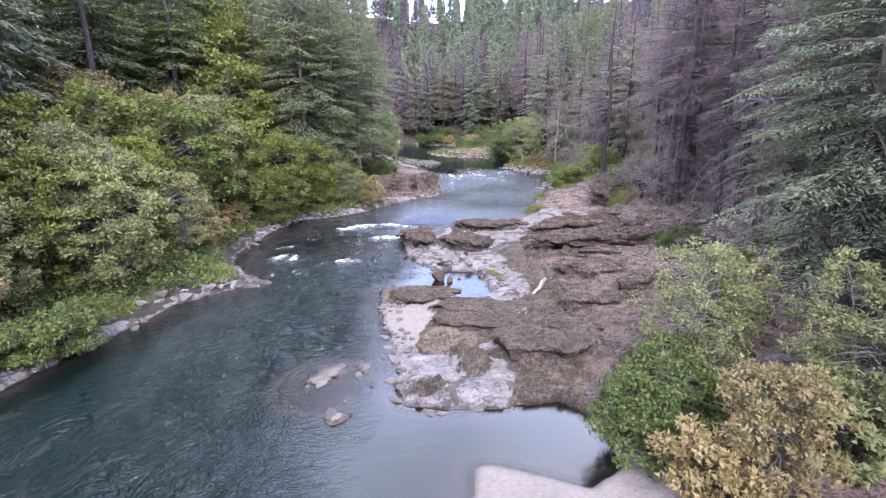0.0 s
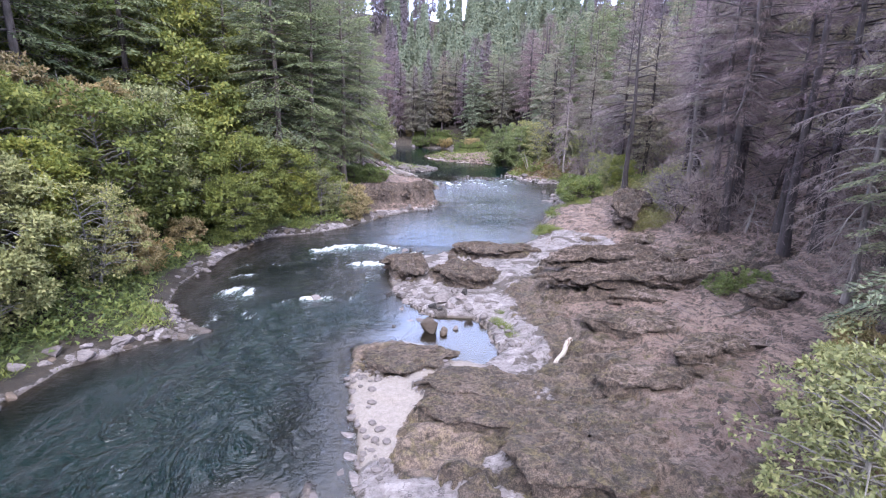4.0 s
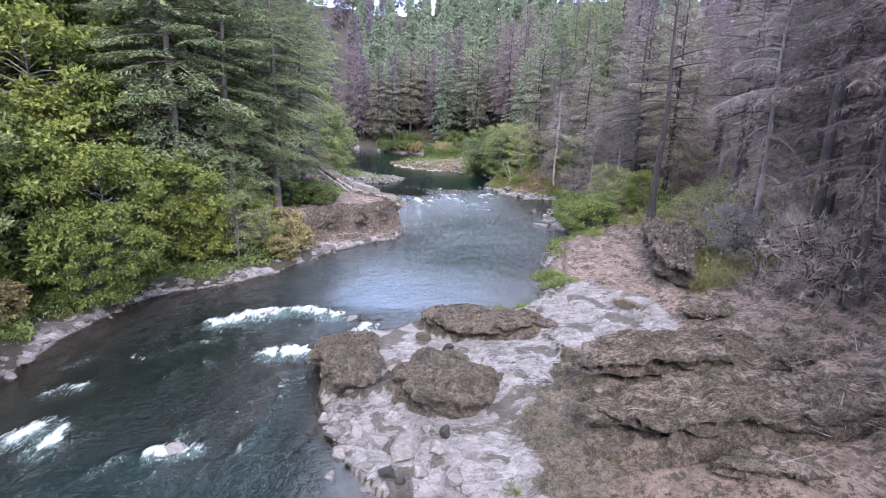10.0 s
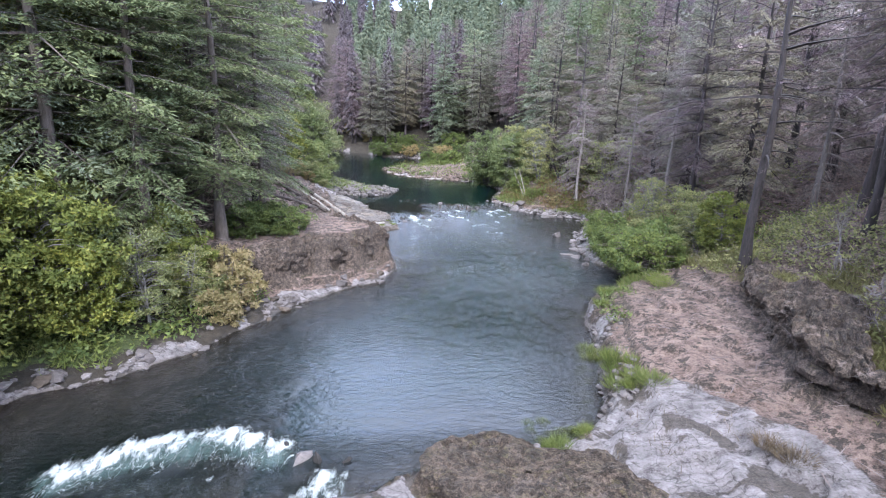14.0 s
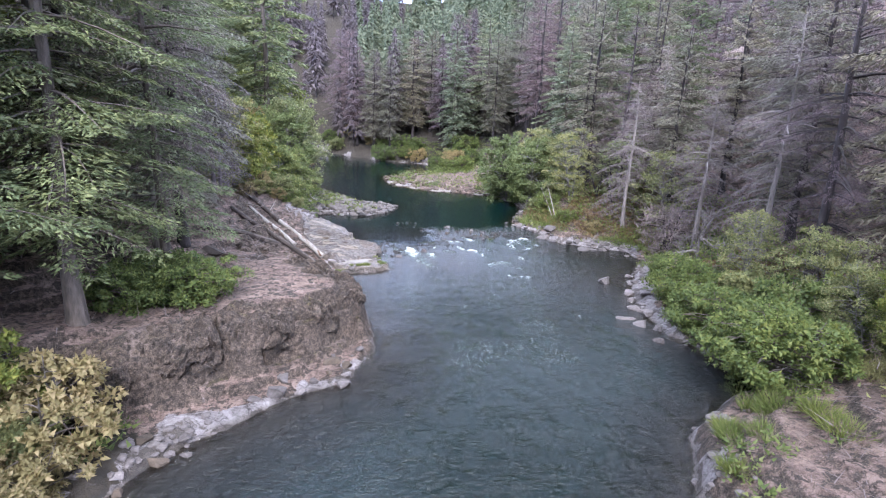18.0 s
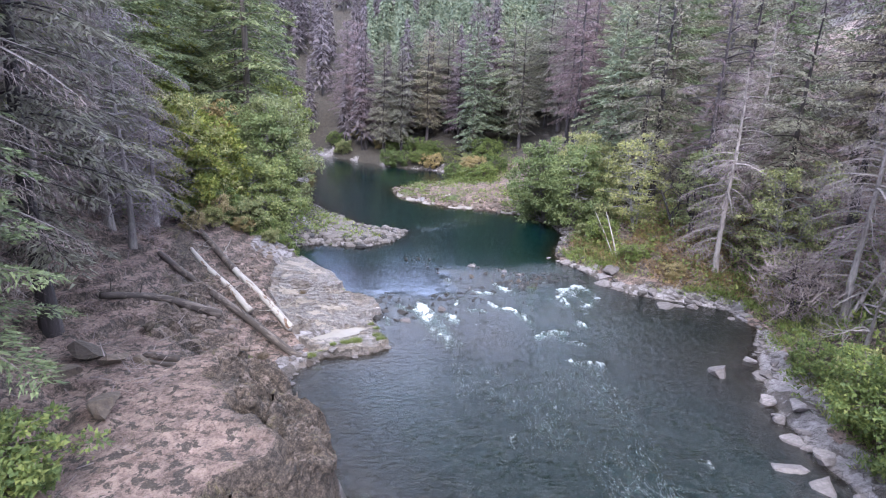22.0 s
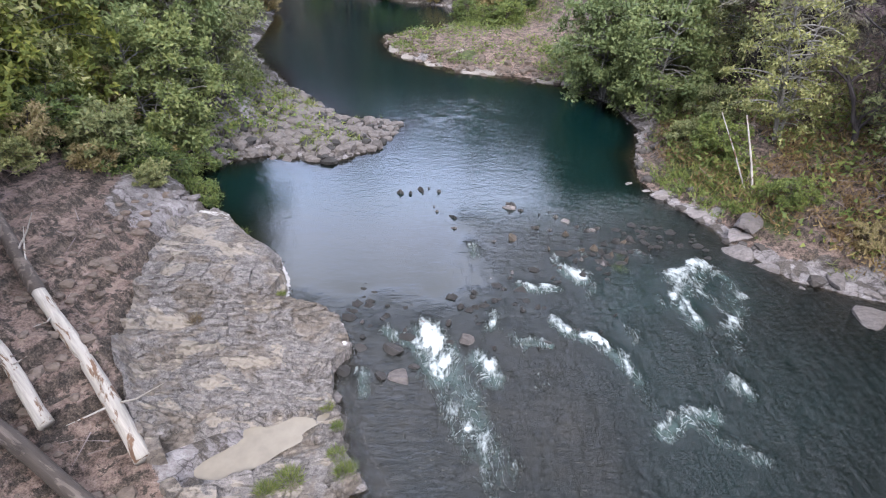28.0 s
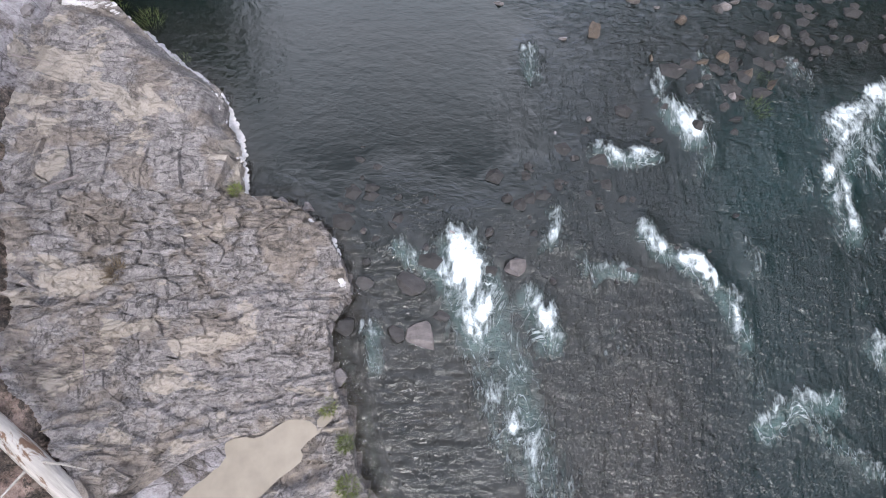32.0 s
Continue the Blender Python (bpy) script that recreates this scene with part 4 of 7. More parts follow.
fast = fast * (1 - 0.52 * (1 - step(34, 46, wy))) * (1 + 0.6 * open_pool)  + 0.30 * np.clip(foam, 0, 1)
fast = fast * (1 - 0.5 * step(84, 92, wy))
race = step(86, 92, wy) * (1 - step(104, 107, wy)) * step(1.5, 4.0, wx + 2 * fbm(wx, wy, 3.0, 3, 55))
swirl = (1 - still) * (1 - step(54, 60, wy)) * step(-0.25, 0.15, fbm(wx, wy, 9.0, 3, 54)) * step(0.3, 1.0, depth)
# the pale green tail under the main chute
churn = np.maximum(churn, 0.72 * np.exp(-(((wx - 1.9 - (100 - wy) * 0.24) / (0.45 + 0.10 * np.clip(100 - wy, 0, 9))) ** 2)) * step(92, 96, wy) * (1 - step(99.5, 100.5, wy)))
# paler patches in the pool below the rapids: drifting bubbles and painted sky sheen
churn = np.maximum(churn, 0.50 * step(72, 79, wy) * (1 - step(93, 97, wy)) * step(0.5, 4.0, wx) * (1 - step(9.5, 13, wx)) * (0.55 + 0.6 * vnoise(wx / 2.2, wy / 3.5, 56)))
lift = np.clip(foam, 0, 1) * (0.10 + 0.22 * fbm(wx, wy, 0.7, 3, 50)) + fast * 0.10 * fbm(wx * 1.4, wy * 0.8, 1.5, 3, 51)
wz = wz + lift - 0.25 * step(0.0, 1.0, (57.2 - wy)) * np.exp(-(((wy - 56.2) / 0.8) ** 2)) * np.exp(-(((wx + 7) / 3.5) ** 2))
keep = (depth[wf] > -0.35).any(1)
wf = wf[keep]
used, back = np.unique(wf, return_inverse=True)
me = mesh_of("water", np.stack([wx, wy, wz], 1)[used], back.reshape(-1, 4), True)
add_values(me, depth=depth[used], foam=foam[used], fast=fast[used], churn=churn[used], swirl=swirl[used], race=race[used])
tagged(put("water", me, WATER), "teal river with white rapids and still glassy pools", "river", kind="structure")


# ---- trees ----
def tube(line, radii, sides=6):
    """Vertices and quads of a tapering tube along a line."""
    line = np.asarray(line, dtype=float)
    t = np.gradient(line, axis=0)
    t /= np.linalg.norm(t, axis=1, keepdims=True) + 1e-9
    ref = np.where(np.abs(t[:, 2:3]) > 0.9, np.array([[1.0, 0, 0]]), np.array([[0, 0, 1.0]]))
    u = np.cross(t, ref)
    u /= np.linalg.norm(u, axis=1, keepdims=True) + 1e-9
    v = np.cross(t, u)
    a = np.arange(sides) * 2 * np.pi / sides
    ring = u[:, None] * np.cos(a)[None, :, None] + v[:, None] * np.sin(a)[None, :, None]
    verts = (line[:, None] + ring * np.asarray(radii)[:, None, None]).reshape(-1, 3)
    i = np.arange(len(line) * sides).reshape(len(line), sides)
    j = np.roll(i, -1, axis=1)
    faces = np.stack([i[:-1], j[:-1], j[1:], i[1:]], -1).reshape(-1, 4)
    return verts, faces


def joined(pieces):
    vs, fs, at = [], [], 0
    for v, f in pieces:
        vs.append(v)
        fs.append(f + at)
        at += len(v)
    return np.concatenate(vs), np.concatenate(fs)


def blades(base, way, side, length, width):
    """Pointed three-cornered leaves, broad where they start."""
    n = len(base)
    w = side * (width * 0.5)[:, None]
    verts = np.stack([base + w, base + way * length[:, None], base - w], 1).reshape(-1, 3)
    return verts, np.arange(n * 3).reshape(n, 3)


def leafy(name, wood, leaves, bark, leaf):
    """One crown: the boughs in bark, and the leaves on them."""
    (wv, wf), (lv, lf) = wood, leaves
    tri = np.concatenate([wf[:, [0, 1, 2]], wf[:, [0, 2, 3]]])
    me = mesh_of(name, np.concatenate([wv, lv]), np.concatenate([tri, lf + len(wv)]))
    me.materials.append(bark)
    me.materials.append(leaf)
    me.polygons.foreach_set("material_index", np.concatenate([np.zeros(len(tri)), np.ones(len(lf))]).astype(np.int32))
    return me


def unit(a):
    return a / (np.linalg.norm(a, axis=-1, keepdims=True) + 1e-9)


def conifer(name, height, reach, whorls, per, sprays, needle, bark, seed, bare=0.18, droop=0.35, spray=0.3, slim=0.35, ragged=0.3, fuzz=0.25, hang=0.1, tip=0.12, wood=1.0, gap=0.12, lean=0.0):
    """A fir: trunk, whorls of boughs, and on each bough a flat fan of branchlets with needles or bare twigs."""
    r = np.random.RandomState(seed)
    root = new(name)
    zs = np.linspace(0, height, 10)
    bend = np.stack([lean * (zs / height) ** 2 * height * 0.1 + 0.10 * np.sin(zs * 0.4 + seed), 0.10 * np.cos(zs * 0.33 + seed), zs], 1)
    bend[0, :2] = 0
    rad = height * 0.0125 * (1 - zs / height) ** 0.85 + 0.025
    rad[0] *= 1.35
    put("trunk", mesh_of("trunk", *tube(bend, rad, 8), True), bark, root)
    level = bare + (0.985 - bare) * ((np.arange(whorls) + 0.5 * r.rand(whorls)) / whorls) ** 0.94
    down = np.array([0, 0, -1.0])
    pieces, bases, ways, sides, lens, wid = [], [], [], [], [], []
    for w in range(whorls):
        turn = r.rand() * 6.28
        for i in range(per):
            if r.rand() < gap:
                continue
            f = min(0.99, level[w] + r.randn() * 0.10 / whorls)
            a = turn + i * 6.283 / per + r.randn() * 0.22
            ln = reach * min(1.0, (1.03 - f) * 2.3) ** 0.85 * min(1.0, 0.55 + (f - bare) * 3) * (1 - ragged + 1.7 * ragged * r.rand() ** 1.4) + 0.2
            out = np.array([math.cos(a), math.sin(a), 0.0])
            lat = np.array([-out[1], out[0], 0.0])
            rise = float(np.interp(f, [0, 0.5, 1], [-0.15, 0.08, 0.9])) + r.randn() * 0.09
            t = np.linspace(0, 1, 5)
            line = np.array([np.interp(f * height, zs, bend[:, k]) for k in range(3)]) + out * (t * ln)[:, None] + lat * (0.07 * ln * r.randn() * t * t)[:, None]
            line[:, 2] += ln * (rise * t - droop * t * t + tip * t ** 4)
            pieces.append(tube(line, np.interp(t, [0, 1], [wood * (0.012 + 0.010 * ln), 0.007]), 3))
            m = max(5, int(sprays * (ln / reach) ** 1.3))
            count = 4 + int(ln * 2.2)
            s = 0.12 + 0.88 * (r.randint(0, count, m) + 0.5 + 0.18 * r.randn(m)) / count
            v = r.rand(m) ** 0.8
            hand = np.where(r.rand(m) < 0.5, -1.0, 1.0)
            go = lat * (hand * 0.75)[:, None] + out * 0.62 + down * (0.35 * droop + hang * 0.3)
            twig = ln * 0.42 * np.maximum(1.05 - s, 0.02) ** 0.6 * np.minimum(1, s * 3 + 0.2) + 0.10
            p = np.stack([np.interp(s, t, line[:, k]) for k in range(3)], 1) + go * (v * twig)[:, None]
            p = p + down * (0.45 * (droop + hang) * v * v * twig)[:, None] + r.randn(m, 3) * 0.10 * spray
            way = unit(go + r.randn(m, 3) * fuzz + down * (hang * (0.3 + 1.2 * r.rand(m)))[:, None])
            bases.append(p)
            ways.append(way)
            sides.append(unit(np.cross(way, np.array([0, 0, 1.0]) + r.randn(m, 3) * 0.4)))
            lens.append(spray * (0.55 + 0.8 * r.rand(m)))
            wid.append(spray * slim * (0.6 + 0.8 * r.rand(m)))
    put("crown", leafy("crown", joined(pieces), blades(*(np.concatenate(q) for q in (bases, ways, sides, lens, wid))), bark, needle), None, root)
    return root


def broadleaf(name, height, width, clumps, leaves, leaf, bark, seed, stems=1, size=0.3, low=0.25, hang=0.2, loose=1.0, slim=0.72):
    """A leafy tree or bush: stems, limbs out to domed clumps of leaves with gaps between."""
    r = np.random.RandomState(seed)
    root = new(name)
    cs, pieces, limbs = [], [], []
    for s in range(stems):
        a = r.rand() * 6.28
        lean = (0.10 if stems == 1 else 0.30) * width
        top = np.array([math.cos(a) * lean, math.sin(a) * lean, height * (0.82 + 0.14 * r.rand())])
        t = np.linspace(0, 1, 7)
        foot = np.array([math.cos(a), math.sin(a), 0]) * (0.12 * (stems > 1))
        line = foot + (top - foot) * t[:, None] + np.stack([0.03 * height * np.sin(3 * t + seed + s), 0.03 * height * np.cos(2.3 * t + s) - 0.03 * height * np.cos(s), 0 * t], 1)
        rad = height * (0.014 if stems == 1 else 0.009) * (1 - t) ** 0.8 + 0.012
        pieces.append(tube(line, rad, 7))
        m = 2 * clumps // stems
        for k in range(m):
            f = low + (1 - low) * (k + r.rand()) / m
            p0 = np.array([np.interp(f * 0.9, t, line[:, i]) for i in range(3)])
            b = k * 2.4 + r.rand() * 1.2
            prof = math.sin(math.pi * min(1, 0.16 + 0.80 * (f - low) / (1 - low))) ** 0.7
            reach = 0.5 * width * prof * (0.40 + 0.75 * r.rand())
            c = p0 + np.array([math.cos(b) * reach, math.sin(b) * reach, height * 0.16 * (r.rand() - 0.35)])
            cs.append(c)
            q = np.linspace(0, 1, 4)
            l2 = p0 + (c - p0) * q[:, None]
            l2[:, 2] += 0.12 * reach * np.sin(q * 3)
            limbs.append(tube(l2, np.interp(q, [0, 1], [0.012 + 0.012 * reach, 0.008]), 4))
    put("trunk", mesh_of("trunk", *joined(pieces), True), bark, root)
    cs = np.array(cs)
    leaves = int(leaves * 0.55)
    n = len(cs) * leaves
    who = np.repeat(np.arange(len(cs)), leaves)
    dirs = r.randn(n, 3)
    dirs[:, 2] = np.where(r.rand(n) < 0.72, np.abs(dirs[:, 2]), dirs[:, 2])
    dirs = unit(dirs)
    rad = (0.065 + 0.12 * r.rand(len(cs))) * width * 0.62 * loose
    p = cs[who] + dirs * (rad[who] * (0.35 + 0.75 * r.rand(n) ** 0.5) * (1 + 0.22 * np.sin(5 * dirs[:, 0] + 7 * dirs[:, 1] + 3.0 * who)))[:, None] * np.array([1.1, 1.1, 0.8])
    way = unit(dirs * 0.7 + r.randn(n, 3) * 0.5 + np.array([0, 0, -hang]))
    side = unit(np.cross(way, unit(dirs + np.array([0, 0, 0.8]) + r.randn(n, 3) * 0.3)))
    ln = size * (0.6 + 0.8 * r.rand(n))
    put("crown", leafy("crown", joined(limbs), blades(p, way, side, ln, ln * slim), bark, leaf), None, root)
    return root


def snag(name, height, bark, seed, forks=4, spread_a=0.75):
    """A leafless tree: a crooked trunk that forks into limbs, branches and twigs."""
    r = np.random.RandomState(seed)
    root = new(name)
    trunk, limbs = [], []

    def shoot(p, d, ln, rad, deep):
        k = 6
        pts = [p]
        for _ in range(k - 1):
            d = unit(d + r.randn(3) * 0.22 + np.array([0, 0, 0.05]))
            pts.append(pts[-1] + d * ln / (k - 1))
        (trunk if deep == 0 else limbs).append(tube(pts, np.linspace(rad, rad * (0.45 if deep < 3 else 0.25), k), 6 if deep < 2 else 3))
        if deep >= 3:
            return
        for i in range(forks + 2 * (deep == 0) + (deep == 2)):
            at = pts[min(k - 1, 1 + int(r.rand() * (k - 1)))] if i else pts[-1]
            shoot(at, unit(d + r.randn(3) * spread_a), ln * r.uniform(0.45, 0.7), rad * r.uniform(0.32, 0.5), deep + 1)

    shoot(np.zeros(3), np.array([0.12 * r.randn(), 0.12 * r.randn(), 1.0]), height * 0.5, height * 0.021, 0)
    put("trunk", mesh_of("trunk", *joined(trunk), True), bark, root)
    put("crown", mesh_of("crown", *joined(limbs), True), bark, root, "bare crooked limbs and twigs")
    return root


KINDS = {}
rng = random.Random(4)


def grow(kind, x, y, scale=1.0, turn=None, sink=0.1, tilt=0.0):
    """Sets a tree of a kind on the ground; the first is the one built, the rest are copies."""
    entry = KINDS[kind]
    turn = rng.uniform(0, 360) if turn is None else turn
    z = ground_z(x, y) - sink
    if entry["ob"] is None:
        ob = entry["make"]()
        tagged(ob, entry["label"], entry["category"], entry["group"])
        entry["ob"] = ob
        ob.matrix_basis = pose(x, y, z, tilt, 0, turn)
        return ob
    s = scale
    return copy_thing(entry["ob"], pose(x, y, z, tilt, 0, turn) @ Matrix.Diagonal((s, s, s * rng.uniform(0.92, 1.1), 1)))


def kind(key, label, category, group, make):
    KINDS[key] = dict(label=label, category=category, group=group, make=make, ob=None)


LEFT_WOOD, BURNT = "firs of the green wooded bank", "fire-killed conifers of the slope"
kind("fir_big", "large dark-green fir with hanging boughs on the river bank", "fir tree", LEFT_WOOD,
     lambda: conifer("fir_tree", 24, 4.4, 31, 5, 270, FIR, BARK, 1, 0.08, 0.36, 0.28, 0.42))
kind("fir_big_pale", "large grey-green fir with drooping ragged boughs", "fir tree", LEFT_WOOD,
     lambda: conifer("fir_tree", 23, 4.6, 30, 5, 270, FIR_PALE, BARK, 2, 0.07, 0.42, 0.28, 0.40, ragged=0.4))
kind("fir_a", "tall dark-green fir in the bank forest", "fir tree", LEFT_WOOD,
     lambda: conifer("fir_tree", 25, 4.1, 31, 5, 125, FIR, BARK, 3, 0.05, 0.38, 0.42, 0.48))
kind("fir_b", "slender green fir in the bank forest", "fir tree", LEFT_WOOD,
     lambda: conifer("fir_tree", 21, 3.3, 30, 5, 110, FIR, BARK, 4, 0.04, 0.36, 0.38, 0.48))
kind("fir_c", "pale green fir among darker firs", "fir tree", LEFT_WOOD,
     lambda: conifer("fir_tree", 23, 4.0, 30, 5, 125, FIR_PALE, BARK, 5, 0.05, 0.44, 0.42, 0.46, ragged=0.4))
kind("dead_big", "fire-killed conifer with fine drooping purple-brown twigs", "dead tree", BURNT,
     lambda: conifer("dead_conifer", 22, 3.5, 27, 5, 260, DEAD, CHAR, 11, 0.15, 0.40, 0.34, 0.06, ragged=0.55, fuzz=0.6, hang=0.35, tip=0.10, wood=1.8, gap=0.35))
kind("dead_grey", "dead conifer with a haze of grey bare twigs", "dead tree", BURNT,
     lambda: conifer("dead_conifer", 18, 3.4, 28, 5, 200, DEAD_GREY, GREY_BARK, 12, 0.12, 0.50, 0.40, 0.065, ragged=0.5, fuzz=0.55, hang=0.5, tip=0.05, wood=1.5, gap=0.3))
kind("dead_a", "scorched conifer with brown-purple dead foliage", "dead tree", BURNT,
     lambda: conifer("dead_conifer", 23, 3.6, 29, 5, 210, DEAD, CHAR, 13, 0.16, 0.42, 0.38, 0.12, ragged=0.4, fuzz=0.35, hang=0.45, wood=1.2))
kind("dead_b", "thin scorched conifer with bare lower trunk", "dead tree", BURNT,
     lambda: conifer("dead_conifer", 24, 3.1, 29, 5, 180, DEAD, CHAR, 14, 0.24, 0.42, 0.38, 0.12, ragged=0.5, fuzz=0.35, hang=0.45, wood=1.2, gap=0.2))
kind("half", "half-scorched conifer with olive and brown needles", "conifer", BURNT,
     lambda: conifer("scorched_conifer", 22, 3.5, 29, 5, 190, FIR_HALF, CHAR, 15, 0.14, 0.42, 0.34, 0.24, ragged=0.4, hang=0.25))
kind("spar", "charred black spar with a few broken limbs", "dead tree", BURNT,
     lambda: conifer("charred_spar", 24, 3.4, 15, 3, 40, DEAD, CHAR, 16, 0.25, 0.3, 0.5, 0.06, ragged=0.6, wood=2.0, gap=0.3))
kind("snag", "bare crooked tree with mossy grey limbs on the burnt slope", "dead tree", BURNT,
     lambda: snag("bare_tree", 9.0, CHAR, 17))
kind("snag_grey", "leafless grey bush of crooked branches", "dead tree", BURNT,
     lambda: snag("bare_tree", 6.0, GREY_BARK, 18, 5))
kind("maple", "bushy green bigleaf maple on the river bank", "maple tree", "maples of the river bank",
     lambda: broadleaf("maple_tree", 11, 7.5, 70, 220, MAPLE, PALE_BARK, 21, 2, 0.26, 0.06))
kind("maple_fine", "big green maple close to the river with fine leaves", "maple tree", "maples of the river bank",
     lambda: broadleaf("maple_tree", 10, 7.0, 80, 330, MAPLE, PALE_BARK, 35, 2, 0.19, 0.04))
kind("maple_b", "round-crowned yellow-green maple on the river bank", "maple tree", "maples of the river bank",
     lambda: broadleaf("maple_tree", 9, 6.0, 60, 210, MAPLE_BRIGHT, PALE_BARK, 22, 2, 0.22, 0.05))
kind("maple_gold", "maple turning gold and orange in autumn", "maple tree", "maples of the river bank",
     lambda: broadleaf("maple_tree", 8, 5.0, 54, 190, MAPLE_GOLD, PALE_BARK, 23, 2, 0.20, 0.10))
kind("alder", "grey-green alder with a fine airy crown", "alder tree", "alders by the river",
     lambda: broadleaf("alder_tree", 9.5, 6.2, 72, 200, ALDER, PALE_BARK, 24, 3, 0.18, 0.08, loose=0.95))
kind("alder_big", "big pale grey-green alder with a dense fine crown", "alder tree", "alders by the river",
     lambda: broadleaf("alder_tree", 9.5, 6.6, 90, 330, ALDER, PALE_BARK, 34, 4, 0.18, 0.04, loose=1.0))
kind("alder_thin", "thin pale alder with sparse leaves", "alder tree", "alders by the river",
     lambda: broadleaf("alder_tree", 7.5, 4.6, 66, 110, ALDER, PALE_BARK, 25, 3, 0.13, 0.10, loose=0.9))
kind("willow", "round grey-green willow at the river's edge", "willow tree", "willows by the river",
     lambda: broadleaf("willow_tree", 7.5, 5.6, 76, 250, WILLOW, PALE_BARK, 26, 4, 0.18, 0.03))
kind("shrub", "dense green shrub on the river bank", "shrub", "shrubs of the river bank",
     lambda: broadleaf("shrub", 2.6, 3.6, 42, 150, SHRUB, BARK, 27, 4, 0.15, 0.03))
kind("thicket", "dense fine-leaved green bush overhanging the pool", "shrub", "shrubs of the river bank",
     lambda: broadleaf("shrub", 2.6, 3.6, 52, 230, SHRUB, BARK, 31, 5, 0.12, 0.03))
kind("fir_fine_pale", "big grey-green fir with fine ragged drooping boughs", "fir tree", LEFT_WOOD,
     lambda: conifer("fir_tree", 22, 5.0, 28, 5, 420, FIR_PALE, BARK, 7, 0.05, 0.44, 0.24, 0.32, ragged=0.45))
kind("fir_fine", "big fir with fine hanging green boughs on the bluff", "fir tree", LEFT_WOOD,
     lambda: conifer("fir_tree", 24, 4.6, 31, 5, 420, FIR, BARK, 6, 0.14, 0.40, 0.22, 0.34, ragged=0.4))
kind("shrub_gold", "yellow autumn shrub on the river bank", "shrub", "shrubs of the river bank",
     lambda: broadleaf("shrub", 2.4, 2.8, 32, 170, MAPLE_GOLD, BARK, 28, 4, 0.14, 0.05))
kind("shrub_pale", "pale olive shrub on the river bank", "shrub", "shrubs of the river bank",
     lambda: broadleaf("shrub", 2.2, 2.6, 32, 160, ALDER, BARK, 29, 4, 0.14, 0.05))
kind("brush", "bare leafless grey brush on the burnt slope", "dead brush", "bare brush of the burnt slope",
     lambda: broadleaf("dead_brush", 3.6, 3.6, 44, 60, DEAD_GREY, CHAR, 30, 5, 0.5, 0.05, hang=-0.2, slim=0.07))


# ---- planting: the trees that stand out ----
PLANTED = []


def plant(key, x, y, scale=1.0, turn=None, room=1.5, tilt=0.0):
    PLANTED.append((x, y, room))
    return grow(key, x, y, scale, turn, tilt=tilt)


